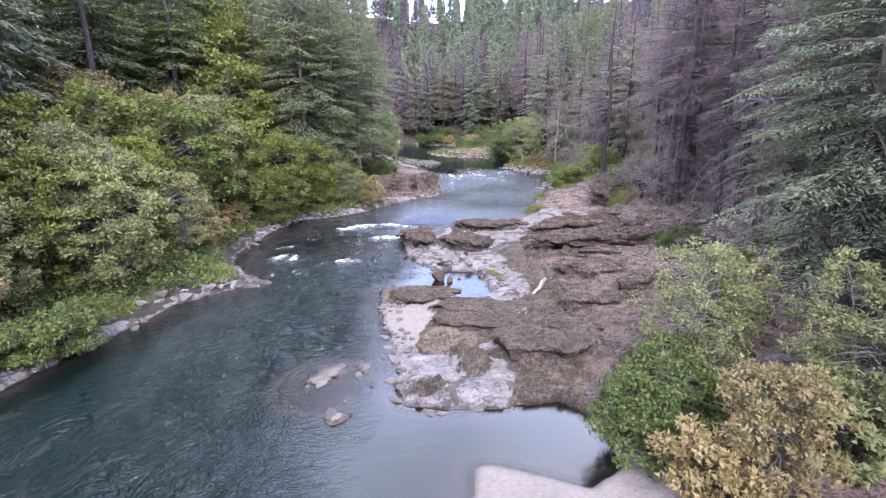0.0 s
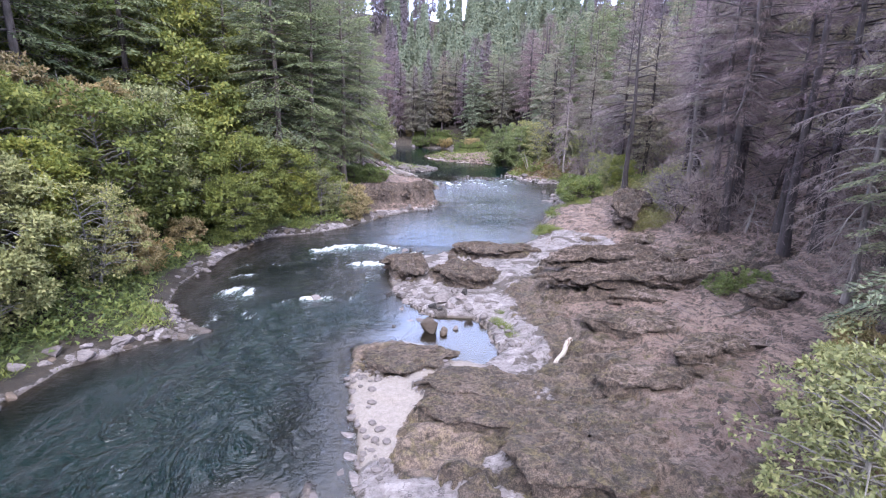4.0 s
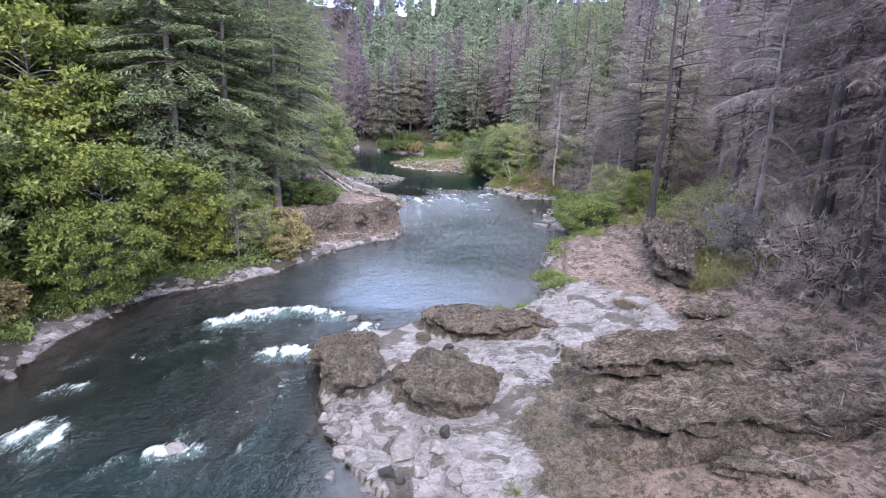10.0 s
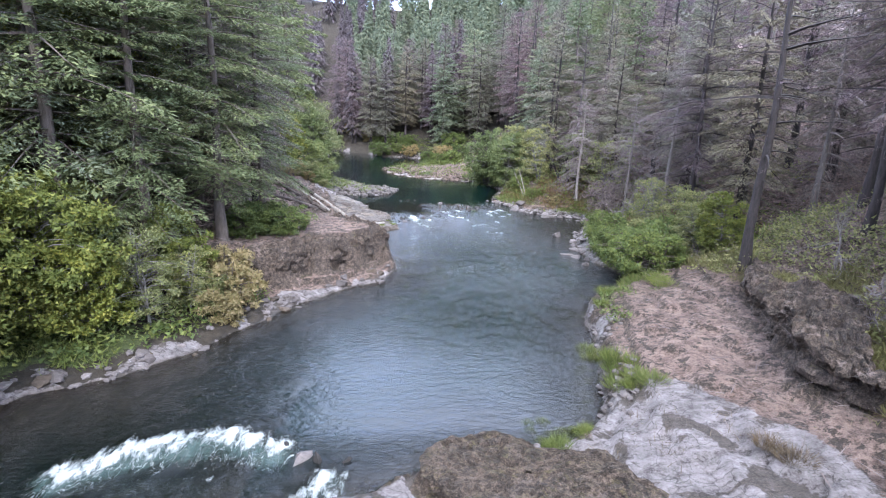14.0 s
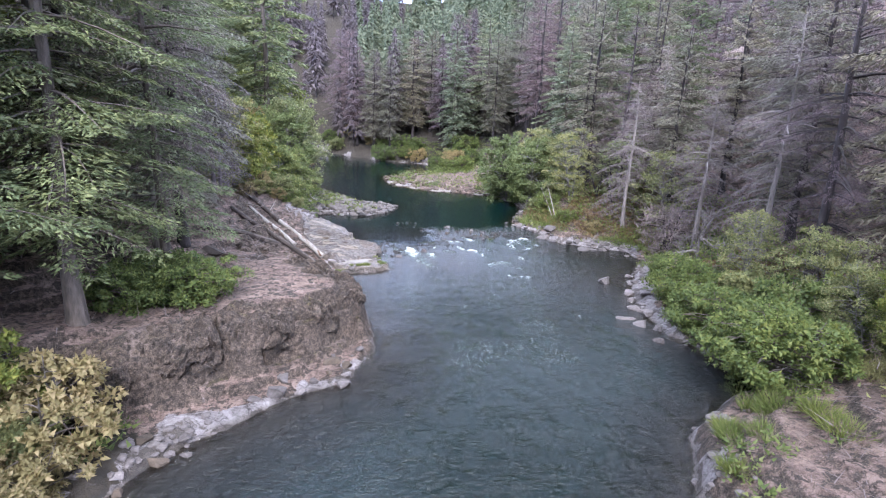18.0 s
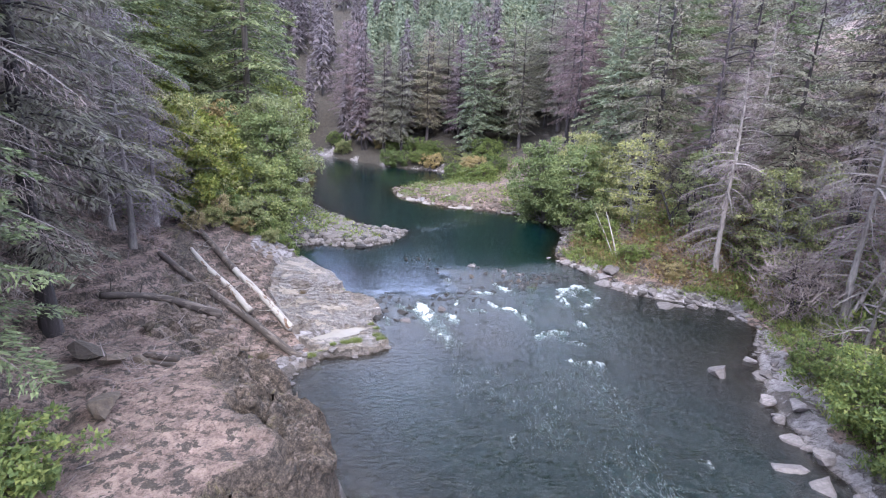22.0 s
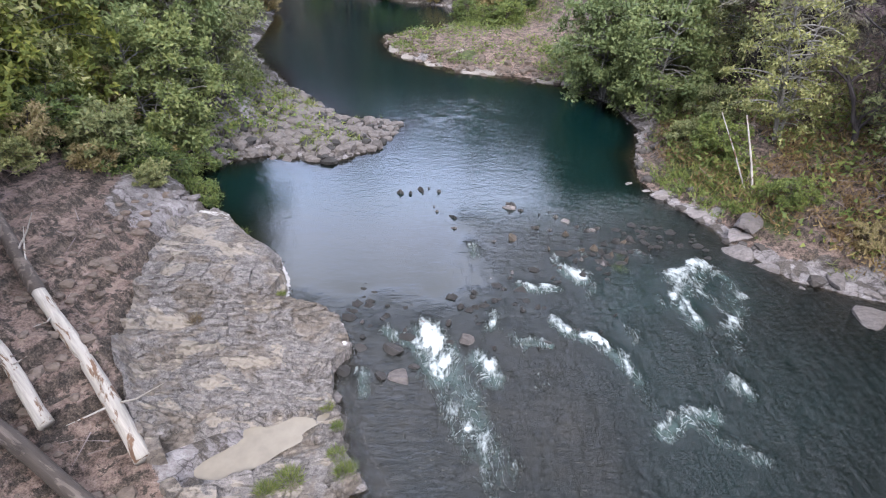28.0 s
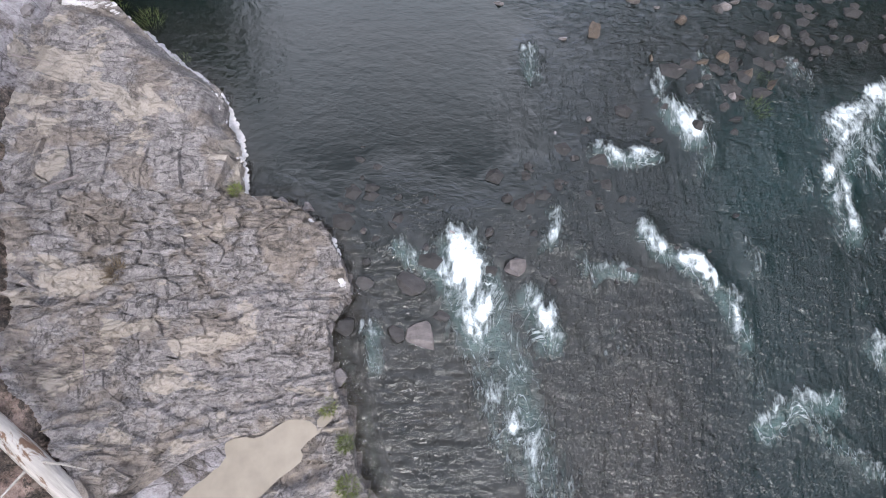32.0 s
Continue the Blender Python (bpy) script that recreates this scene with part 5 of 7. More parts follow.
for key, x, y, s in [
    # wooded bank, downstream
    ("alder_big", -21.6, 33.6, 1.0), ("maple_gold", -22.5, 23.2, 1.0), ("alder_big", -24.5, 27.5, 0.9), ("maple_b", -24.2, 31.0, 0.95), ("alder_big", -23.6, 36.2, 0.95), ("shrub", -19.8, 26.2, 1.1), ("shrub", -21.0, 24.6, 0.9),
    ("shrub_gold", -21.6, 20.6, 0.9), ("maple", -26.5, 42.0, 1.25), ("maple", -24.0, 50.0, 1.15), ("maple_b", -21.2, 56.5, 1.15), ("maple_gold", -28.5, 52.5, 1.2),
    ("maple_b", -23.4, 38.6, 1.0), ("alder_thin", -20.4, 40.5, 0.8), ("maple_gold", -20.6, 44.0, 0.62), ("shrub_gold", -20.4, 47.0, 1.0), ("shrub_gold", -20.8, 53.0, 1.1),
    ("maple_fine", -19.0, 60.0, 1.0), ("maple_fine", -18.4, 57.5, 0.7), ("maple_fine", -17.4, 64.5, 0.95), ("alder_thin", -12.6, 66.5, 0.75), ("maple_b", -14.6, 65.2, 0.66),
    ("shrub_pale", -10.8, 69.5, 1.2), ("shrub_gold", -9.6, 70.2, 1.35), ("shrub_gold", -9.2, 68.4, 0.9), ("maple_b", -12.0, 70.2, 0.62), ("alder_thin", -11.2, 68.4, 0.62),
    # firs over the bluff
    ("fir_fine", -11.6, 75.4, 1.0), ("fir_fine", -13.8, 69.8, 1.05), ("fir_fine", -10.2, 80.2, 0.8), ("dead_grey", -12.6, 84.8, 1.0), ("fir_big_pale", -14.5, 79.5, 1.0),
    ("fir_big", -16.0, 74.0, 1.1), ("fir_big", -17.0, 67.5, 1.1), ("thicket", -9.6, 79.2, 1.0), ("thicket", -10.8, 78.0, 1.0), ("shrub", -8.4, 79.4, 0.9),
    # dead trees and bushes above the shelf
    ("dead_grey", -15.4, 92.4, 0.85), ("dead_grey", -16.2, 98.6, 0.95), ("dead_grey", -13.6, 96.0, 0.7), ("dead_grey", -18.2, 101.5, 0.9), ("dead_grey", -19.0, 95.0, 1.0), ("dead_grey", -14.8, 101.0, 0.6),
    ("maple_gold", -17.6, 88.5, 0.95), ("alder", -16.6, 107.0, 0.95), ("maple_b", -16.2, 109.6, 1.05), ("willow", -12.6, 113.2, 1.1), ("willow", -14.6, 118.6, 1.15), ("alder", -16.4, 124.0, 1.0),
    ("shrub", -9.8, 108.4, 0.7), ("shrub_gold", -12.2, 110.8, 0.7), ("shrub", -11.0, 112.2, 0.8), ("maple_b", -13.8, 107.6, 0.55), ("maple_gold", -15.2, 111.2, 0.7), ("maple_b", -14.4, 114.6, 0.6), ("shrub_pale", -12.9, 112.0, 1.1), ("shrub", -13.2, 109.6, 1.0), ("shrub_pale", -12.4, 107.6, 0.8), ("shrub", -10.6, 106.6, 0.7), ("shrub_pale", -9.6, 105.8, 0.5), ("thicket", -11.6, 109.0, 0.8), ("shrub_gold", -11.2, 105.4, 0.55), ("shrub", -13.4, 105.6, 0.9), ("shrub_pale", -12.6, 103.2, 0.7), ("shrub_gold", -13.0, 101.8, 0.5), ("willow", -18.6, 131.0, 1.0), ("alder", -20.5, 139.0, 1.0), ("willow", -21.5, 147.0, 0.9),
    ("maple_b", -14.8, 104.8, 0.95), ("shrub_pale", -11.6, 106.4, 1.1), ("shrub_gold", -12.8, 104.2, 0.8), ("fir_big", -20.5, 106.5, 1.0), ("fir_big", -21.5, 113.0, 1.05),
    # the other bank, downstream
    ("alder_thin", 10.2, 20.9, 1.0), ("maple_gold", 10.0, 14.6, 0.62), ("shrub_pale", 13.0, 15.6, 1.5), ("alder", 15.0, 17.5, 0.7), ("thicket", 7.2, 17.6, 1.0), ("thicket", 8.6, 18.8, 1.2),
    ("shrub_gold", 8.6, 14.4, 1.1), ("alder_thin", 12.6, 22.4, 0.8), ("fir_fine_pale", 18.9, 24.6, 1.1), ("fir_fine_pale", 19.8, 29.0, 0.85), ("fir_fine_pale", 22.5, 21.5, 1.1), ("shrub_pale", 13.8, 25.2, 1.2),
    ("shrub_pale", 15.8, 27.8, 1.1), ("shrub_gold", 17.4, 29.8, 0.8), ("shrub", 16.6, 39.6, 0.5), ("shrub", 17.8, 38.8, 0.45),
    # burnt trees near the flat rock
    ("dead_big", 21.0, 48.4, 1.0), ("spar", 21.6, 42.2, 1.05), ("dead_big", 22.4, 40.6, 1.0), ("dead_big", 24.2, 53.0, 1.05), ("spar", 22.2, 53.2, 1.0), ("dead_big", 22.8, 45.0, 1.0),
    ("brush", 20.8, 57.0, 1.0), ("spar", 23.3, 52.2, 1.1), ("snag", 25.3, 50.1, 1.15), ("snag", 19.8, 53.8, 0.6), ("snag_grey", 20.7, 51.6, 0.75), ("snag_grey", 22.2, 64.2, 0.8), ("snag_grey", 21.6, 46.6, 0.8), ("dead_b", 24.4, 55.3, 1.0), ("dead_grey", 22.4, 58.6, 0.85), ("dead_big", 24.6, 62.0, 0.95), ("brush", 20.6, 50.0, 1.2), ("dead_big", 23.2, 36.2, 0.95), ("half", 25.6, 57.0, 0.9),
    # green edge by the pool
    ("thicket", 17.6, 74.4, 1.35), ("thicket", 18.8, 77.0, 1.4), ("thicket", 19.0, 80.2, 1.3), ("thicket", 20.4, 79.0, 1.5), ("thicket", 18.4, 83.0, 1.1), ("shrub_pale", 21.0, 83.5, 1.2), ("thicket", 18.8, 86.5, 1.1), ("shrub_pale", 20.0, 89.0, 1.0),
    ("alder", 21.4, 75.2, 0.5), ("alder", 22.6, 79.6, 0.6), ("alder_thin", 21.6, 85.0, 0.75), ("shrub", 22.4, 76.0, 1.4), ("maple_b", 21.6, 72.8, 0.5), ("shrub", 19.8, 91.5, 0.7), ("snag_grey", 22.6, 92.2, 0.95), ("snag_grey", 23.8, 95.0, 1.1), ("snag_grey", 22.4, 88.0, 0.8), ("snag", 21.5, 108.6, 1.1), ("snag", 20.6, 109.9, 0.8), ("dead_grey", 24.6, 88.0, 0.8), ("dead_grey", 24.0, 95.5, 0.75), ("brush", 23.0, 98.0, 1.2),
    ("alder_thin", 24.4, 101.2, 1.05), ("alder_thin", 22.6, 108.2, 1.1), ("dead_grey", 21.4, 104.2, 0.75), ("dead_big", 22.6, 109.8, 0.8), ("shrub", 17.2, 107.6, 0.55), ("shrub_gold", 18.6, 104.6, 0.5),
    ("willow", 14.2, 127.0, 1.2), ("willow", 15.9, 122.6, 1.15), ("alder_thin", 18.6, 112.4, 1.1),  ("alder", 16.8, 126.0, 0.95), ("shrub_pale", 17.8, 116.6, 1.1), ("shrub", 16.2, 112.6, 0.7), ("shrub_pale", 15.6, 115.6, 0.8), ("willow", 13.6, 129.0, 0.8), ("alder", 19.6, 124.5, 0.8),
]:
    plant(key, x, y, s)


# ---- planting: the forest behind ----
def free(x, y, room):
    return all((x - a) ** 2 + (y - b) ** 2 > (0.5 * (room + c)) ** 2 for a, b, c in PLANTED)


def forest(x0, x1, y0, y1, gap, inland, choose, tries):
    """Trees scattered by chance, a gap apart, so far inland, of the kinds that choose() gives."""
    for _ in range(tries):
        x, y = rng.uniform(x0, x1), rng.uniform(y0, y1)
        room = gap(x, y)
        if not free(x, y, room):
            continue
        d = inland_by(x, y)
        if d < inland(x, y):
            continue
        PLANTED.append((x, y, room))
        key, s = choose(x, y, d)
        grow(key, x, y, s)


def left_kind(x, y, d):
    if y > 82 and y < 105 and d < 27:
        return rng.choice(["dead_grey", "dead_grey", "half"]), rng.uniform(0.8, 1.1)
    big = 1.0 + 0.1 * float(step(110, 150, y))
    if d < 15 and rng.random() < (0.68 if y < 66 else 0.78 if 105 < y < 132 else 0.5):
        return rng.choice(["maple", "maple", "maple_b", "alder", "maple_gold"]), rng.uniform(0.9, 1.35)
    if rng.random() < 0.14:
        return "maple", rng.uniform(1.1, 1.5)
    big = big * (1.4 if y < 48 and x < -28 else 1.12 if y < 62 else 1.0)
    if x > -29 and y < 125:
        return rng.choice(["fir_big", "fir_big", "fir_big_pale"]), rng.uniform(0.8, 1.15) * big
    return rng.choice(["fir_a", "fir_a", "fir_b", "fir_c"]), rng.uniform(0.85, 1.25) * big


forest(-46, -12, 12, 170, lambda x, y: 4.6 + max(0, -x - 26) * 0.12 + max(0, y - 100) * 0.018, lambda x, y: 6.0, left_kind, 2600)


def right_kind(x, y, d):
    if y < 33:
        return rng.choice(["fir_a", "fir_c", "fir_c", "dead_a"]), rng.uniform(0.85, 1.2)
    big = 0.95 + 0.1 * float(step(130, 160, y))
    green = 0.12 + 0.38 * step(100, 140, y)
    if d < 11 and 58 < y < 118:
        green = 0.42
    if rng.random() < green:
        return rng.choice(["fir_a", "fir_c", "fir_a", "half"] if y > 120 else ["half", "half", "half"]), rng.uniform(0.8, 1.15) * big
    if d < 9 and y < 138:
        return rng.choice(["dead_big", "dead_grey", "dead_big", "spar"]), rng.uniform(0.8, 1.1)
    if x < 33 and y < 112:
        return rng.choice(["dead_big", "dead_big", "dead_grey", "half", "spar"]), rng.uniform(0.85, 1.1) * big
    return rng.choice(["dead_a", "dead_a", "dead_b", "dead_b", "half", "spar"]), rng.uniform(0.85, 1.2) * big


forest(20, 54, 14, 178, lambda x, y: 4.3 + max(0, x - 30) * 0.14 + max(0, y - 90) * 0.018, lambda x, y: 3.6, right_kind, 2600)


# the banks downstream, behind the start
forest(-52, -28, -30, 12, lambda x, y: 5.5, lambda x, y: 4.0, left_kind, 160)
forest(17, 44, -30, 4, lambda x, y: 5.5, lambda x, y: 9.0, right_kind, 120)


# ---- the far wooded hill ----
def far_wood(name, count, x0, x1, y0, y1, needle, seed, pick, label, slim):
    r = np.random.RandomState(seed)
    pieces, stems = [], []
    while len(pieces) < count:
        x, y = r.uniform(x0, x1), r.uniform(y0, y1)
        if r.rand() > pick(x, y):
            continue
        if inland_by(x, y) < 3:
            continue
        z, h = ground_z(x, y), r.uniform(15, 26)
        m = 760
        rows = int(h / 1.1)
        f = 0.10 + 0.89 * (r.randint(0, rows, m) + 0.5 + 0.25 * r.randn(m)) / rows
        f = np.clip(1 - (1 - f) * (0.55 + 0.45 * r.rand(m)) ** 0.3, 0.06, 0.995)
        full = h * r.uniform(0.10, 0.14) * (1.03 - f) ** 0.8 * (0.6 + 0.6 * r.rand(m))
        a = r.rand(m) * 6.283
        start = full * 0.85 * r.rand(m) ** 0.6
        p = np.stack([x + start * np.cos(a), y + start * np.sin(a), z + f * h - 0.5 * start], 1)
        w = unit(np.stack([np.cos(a), np.sin(a), -0.7 + 0.25 * r.randn(m)], 1) + 0.25 * r.randn(m, 3))
        s = unit(np.cross(w, np.array([0, 0, 1.0]) + 0.35 * r.randn(m, 3)))
        ln = 0.5 + 0.48 * full
        pieces.append(blades(p, w, s, ln, ln * slim))
        stems.append(tube([(x, y, z - 0.5), (x, y, z + h * 0.5), (x, y, z + h)], (0.2, 0.11, 0.03), 3))
    wood = tagged(new(name), label, "forest", kind="stuff")
    put("crowns", mesh_of("crowns", *joined(pieces)), needle, wood)
    put("trunks", mesh_of("trunks", *joined(stems), True), CHAR, wood)


def streaky(x, y):
    return float(step(-0.18, 0.10, fbm(np.array([x]), np.array([y * 0.4]), 22.0, 3, 5)[0]))


for x in range(-60, 60, 5):
    for y in (171, 177, 183, 190, 197):
        px, py = x + rng.uniform(-2, 2), y + rng.uniform(-3, 3)
        if inland_by(px, py) > 2.5 and free(px, py, 3.5) and (py > 180 or px > 8 or px < -25):
            PLANTED.append((px, py, 3.5))
            near_left = streaky(px, py) > 0.45
            grow(rng.choice(["fir_a", "fir_b", "fir_c"]) if near_left else rng.choice(["dead_a", "half", "fir_c"]), px, py, rng.uniform(0.75, 1.1))
for k in range(150):
    px, py = rng.uniform(-44, 26), rng.uniform(152, 196)
    if 0.8 < inland_by(px, py) < 9 and (py > 160 or px > 6 or px < -10):
        grow(rng.choice(["shrub", "shrub_gold", "shrub_pale", "shrub"]), px, py, rng.uniform(0.9, 1.6))
# far firs wear the pale needles: distance haze put into their colour
far_wood("far_fir_wood", 400, -110, 130, 180, 300, FIR_PALE, 5, streaky, "far hillside of green firs, paled in colour for haze", 0.62)
far_wood("far_burnt_wood", 250, -110, 130, 186, 300, DEAD_FAR, 6, lambda x, y: 1 - streaky(x, y), "far hillside of brown fire-killed conifers", 0.42)


# ---- stones ----
def rock_mesh(seed, flat=0.7, cuts=15):
    bm = bmesh.new()
    bmesh.ops.create_icosphere(bm, subdivisions=2, radius=1.0)
    r = random.Random(seed)
    planes = [(Vector((r.gauss(0, 1), r.gauss(0, 1), r.gauss(0, 0.8))).normalized(), r.uniform(0.44, 0.8)) for _ in range(cuts)]
    for v in bm.verts:
        for nrm, off in planes:
            over = v.co.dot(nrm) - off
            if over > 0:
                v.co -= nrm * over * 0.97
        v.co *= 1 + 0.10 * noise.noise(v.co * 2.1 + Vector((seed, 0, 0))) + 0.07 * noise.noise(v.co * 5.3 + Vector((0, seed, 0)))
        v.co.z *= flat
    return bm_mesh("stone", bm)


STONES = {}
stone_rng = random.Random(12)


def stone(x, y, sx, sy, up, mat=None, turn=None, label="grey basalt stone on the river shore", group="stones of the river shore", name="stone"):
    """A stone that rests on the ground or the bed and stands up so far over the ground or the water."""
    mat = mat or STONE
    seed = stone_rng.randrange(7)
    key = (mat.name, seed)
    if key not in STONES:
        STONES[key] = rock_mesh(seed + 3)
        STONES[key].materials.append(mat)
    base = ground_z(x, y)
    level = float(water_level(np.array([x]), np.array([y]))[0])
    top = max(base, level) + up
    half = max((top - base) * 0.5 + 0.06, min(sx, sy) * 0.3)
    ob = new(name, STONES[key])
    turn = stone_rng.uniform(0, 360) if turn is None else turn
    ob.matrix_basis = pose(x, y, top - half, stone_rng.uniform(-8, 8), stone_rng.uniform(-8, 8), turn) @ Matrix.Diagonal((sx, sy, half / 0.55, 1))
    return tagged(ob, label, "stone", group)


# stones round the still pool in the flat rock
for x, y, s, up, mat in [(-0.3, 38.5, 0.62, 0.95, BROWN_STONE), (0.55, 38.2, 0.4, 0.4, BROWN_STONE), (1.2, 39.0, 0.24, 0.22, STONE), (3.0, 40.1, 0.42, 0.3, STONE), (2.1, 41.2, 0.5, 0.5, STONE),
                         (0.9, 41.8, 0.5, 0.35, STONE), (-0.2, 41.7, 0.42, 0.3, DARK_STONE), (0.3, 41.3, 0.3, 0.22, DARK_STONE), (0.4, 43.0, 0.9, 0.45, STONE), (1.6, 42.6, 0.5, 0.4, STONE), (2.8, 42.3, 0.45, 0.35, STONE),
                         (-3.2, 44.6, 0.4, 0.3, DARK_STONE), (-2.4, 44.4, 0.5, 0.4, STONE), (-2.9, 45.4, 0.35, 0.3, STONE), (-2.2, 42.0, 0.5, 0.15, STONE), (-2.0, 43.3, 0.55, 0.2, STONE), (-1.4, 44.2, 0.5, 0.3, STONE),
                         (-2.2, 39.1, 0.5, 0.12, STONE), (-1.7, 40.0, 0.6, 0.1, STONE), (-0.9, 40.3, 0.6, 0.1, STONE), (-0.6, 43.6, 0.6, 0.3, STONE), (2.5, 51.0, 0.5, 0.5, DARK_STONE), (1.3, 52.5, 0.6, 0.4, BROWN_STONE),
                         (1.9, 43.6, 0.4, 0.35, DARK_STONE), (1.2, 43.9, 0.35, 0.3, STONE), (3.3, 41.2, 0.3, 0.25, STONE)]:
    stone(x, y, s * stone_rng.uniform(0.9, 1.25), s * 0.85, up, mat)
# stones that break the main current
for x, y, s, up, mat in [(-4.5, 52.2, 0.45, 0.35, DARK_STONE), (-3.0, 56.6, 0.7, 0.3, STONE), (-3.6, 57.4, 0.45, 0.25, DARK_STONE), (-2.3, 56.2, 0.4, 0.3, DARK_STONE), (-7.9, 43.6, 0.85, 0.22, STONE), (-1.4, 56.3, 0.4, 0.2, DARK_STONE),
                         (16.0, 92.7, 0.85, 0.45, STONE), (15.0, 85.5, 1.2, 0.22, STONE), (15.6, 84.4, 0.8, 0.3, STONE), (15.6, 82.0, 0.5, 0.25, STONE), (18.2, 92.4, 0.7, 0.3, STONE), (17.0, 90.0, 0.5, 0.35, STONE), (16.6, 88.6, 0.5, 0.25, STONE), (16.2, 87.0, 0.6, 0.3, STONE), (16.6, 85.9, 0.6, 0.35, STONE),
                         (14.6, 97.8, 0.5, 0.1, DARK_STONE), (17.2, 101.4, 1.1, 0.25, STONE), (18.8, 101.2, 0.6, 0.3, STONE), (13.2, 84.3, 0.25, 0.08, STONE)]:
    stone(x, y, s * 1.15, s * 0.8, up, mat, label="stone standing out of the running water", group="stones in the river")
# broken pale slabs off the point of the flat rock
for x, y, s in [(-2.1, 21.5, 0.5), (-1.6, 20.4, 0.35), (-0.6, 20.5, 0.6), (0.1, 20.5, 0.4), (-2.7, 24.6, 0.5), (-2.6, 25.7, 0.55), (-2.9, 26.9, 0.5), (-2.3, 23.3, 0.6), (-3.2, 28.3, 0.45), (-5.8, 23.1, 0.7), (-5.3, 23.9, 0.6), (-5.0, 24.5, 0.4), (-4.7, 20.2, 0.65), (-4.4, 19.9, 0.35),
                (-4.1, 23.9, 0.45), (-3.8, 24.4, 0.4), (-4.3, 21.4, 0.25), (-6.3, 22.7, 0.35), (-3.3, 22.8, 0.3), (-3.1, 26.0, 0.35), (-1.9, 22.4, 0.5)]:
    stone(x, y, s * 1.3, s * 0.7, 0.1, STONE, label="flat pale slab of rock at the water's edge")
# stones along the wooded bank and the pool's edge
line = LEFT_SHORE[2:-3]
for k in range(84):
    i = stone_rng.randrange(len(line) - 1)
    t = stone_rng.random()
    x = line[i][0] * (1 - t) + line[i + 1][0] * t + stone_rng.uniform(-1.6, 0.5)
    y = line[i][1] * (1 - t) + line[i + 1][1] * t + stone_rng.uniform(-0.5, 0.5)
    s = stone_rng.choice([0.22, 0.3, 0.3, 0.4, 0.55])
    stone(x, y, s * 1.2, s * 0.85, s * stone_rng.uniform(0.3, 0.7), stone_rng.choice([STONE, STONE, STONE, BROWN_STONE]))
line = RIGHT_SHORE_MID[12:] + RIGHT_SHORE_UP[:8]
for k in range(38):
    i = stone_rng.randrange(len(line) - 1)
    t = stone_rng.random()
    x = line[i][0] * (1 - t) + line[i + 1][0] * t + stone_rng.uniform(-0.5, 1.0)
    y = line[i][1] * (1 - t) + line[i + 1][1] * t + stone_rng.uniform(-0.5, 0.5)
    s = stone_rng.choice([0.22, 0.3, 0.4, 0.6])
    stone(x, y, s * 1.4, s * 0.85, s * stone_rng.uniform(0.25, 0.6))
# rapids
CREST = [(-2.2, 101.1, 0.22), (-1.5, 100.9, 0.3), (-0.9, 100.7, 0.2), (-0.2, 100.8, 0.26), (0.9, 100.9, 0.2), (1.1, 100.5, 0.2), (2.0, 100.6, 0.22), (0.15, 99.4, 0.5), (0.5, 98.2, 0.55), (-0.1, 98.3, 0.32), (0.9, 98.7, 0.3),
         (2.6, 99.8, 0.42), (3.4, 99.6, 0.22), (4.1, 99.9, 0.2), (5.2, 99.9, 0.38), (4.7, 100.1, 0.2), (6.2, 100.3, 0.2), (3.7, 103.2, 0.2), (4.5, 103.6, 0.14), (4.9, 103.8, 0.16), (-0.8, 99.4, 0.3), (-1.2, 98.4, 0.34)]
for x, y, s in CREST:
    stone(x, y, s * 1.1, s * 0.95, 0.05 + s * 0.35, stone_rng.choice([DARK_STONE, DARK_STONE, STONE]), label="dark wet stone in the rapids", group="stones of the rapids")
for x, y, s in [(8.2, 105.4, 0.42), (8.5, 104.9, 0.4), (8.9, 104.4, 0.36), (9.2, 104.7, 0.32), (8.9, 103.7, 0.3), (7.5, 105.3, 0.24), (4.9, 106.1, 0.45), (7.2, 106.6, 0.3), (6.3, 105.4, 0.2), (9.6, 106.2, 0.3), (14.2, 105.4, 0.9), (15.2, 107.0, 1.0), (13.8, 108.4, 0.7), (12.9, 110.6, 0.7), (14.9, 104.4, 0.6)]:
    stone(x, y, s * 1.25, s * 0.85, 0.08 + s * 0.3, BROWN_STONE if s < 0.5 else STONE, label="tan mossy stone at the head of the rapids", group="stones of the rapids")
for k in range(26):
    x, y = stone_rng.uniform(1.5, 12.5), stone_rng.uniform(99.5, 108.5)
    s = stone_rng.uniform(0.1, 0.26)
    stone(x, y, s * 1.3, s, stone_rng.uniform(0.0, 0.07), DARK_STONE, label="small dark stone awash in the rapids", group="stones of the rapids")
for k in range(30):
    x = stone_rng.uniform(-0.8, 10.5)
    y = float(np.interp(x, [-1, 2, 5, 8, 10], [100.6, 100.7, 101.8, 104.2, 105.8])) + stone_rng.uniform(-0.7, 1.3)
    if 0.9 < x < 2.2:
        continue
    s = stone_rng.uniform(0.18, 0.42)
    stone(x, y, s * 1.3, s * 0.9, 0.05 + s * 0.22, DARK_STONE, label="dark wet stone in the rapids", group="stones of the rapids")
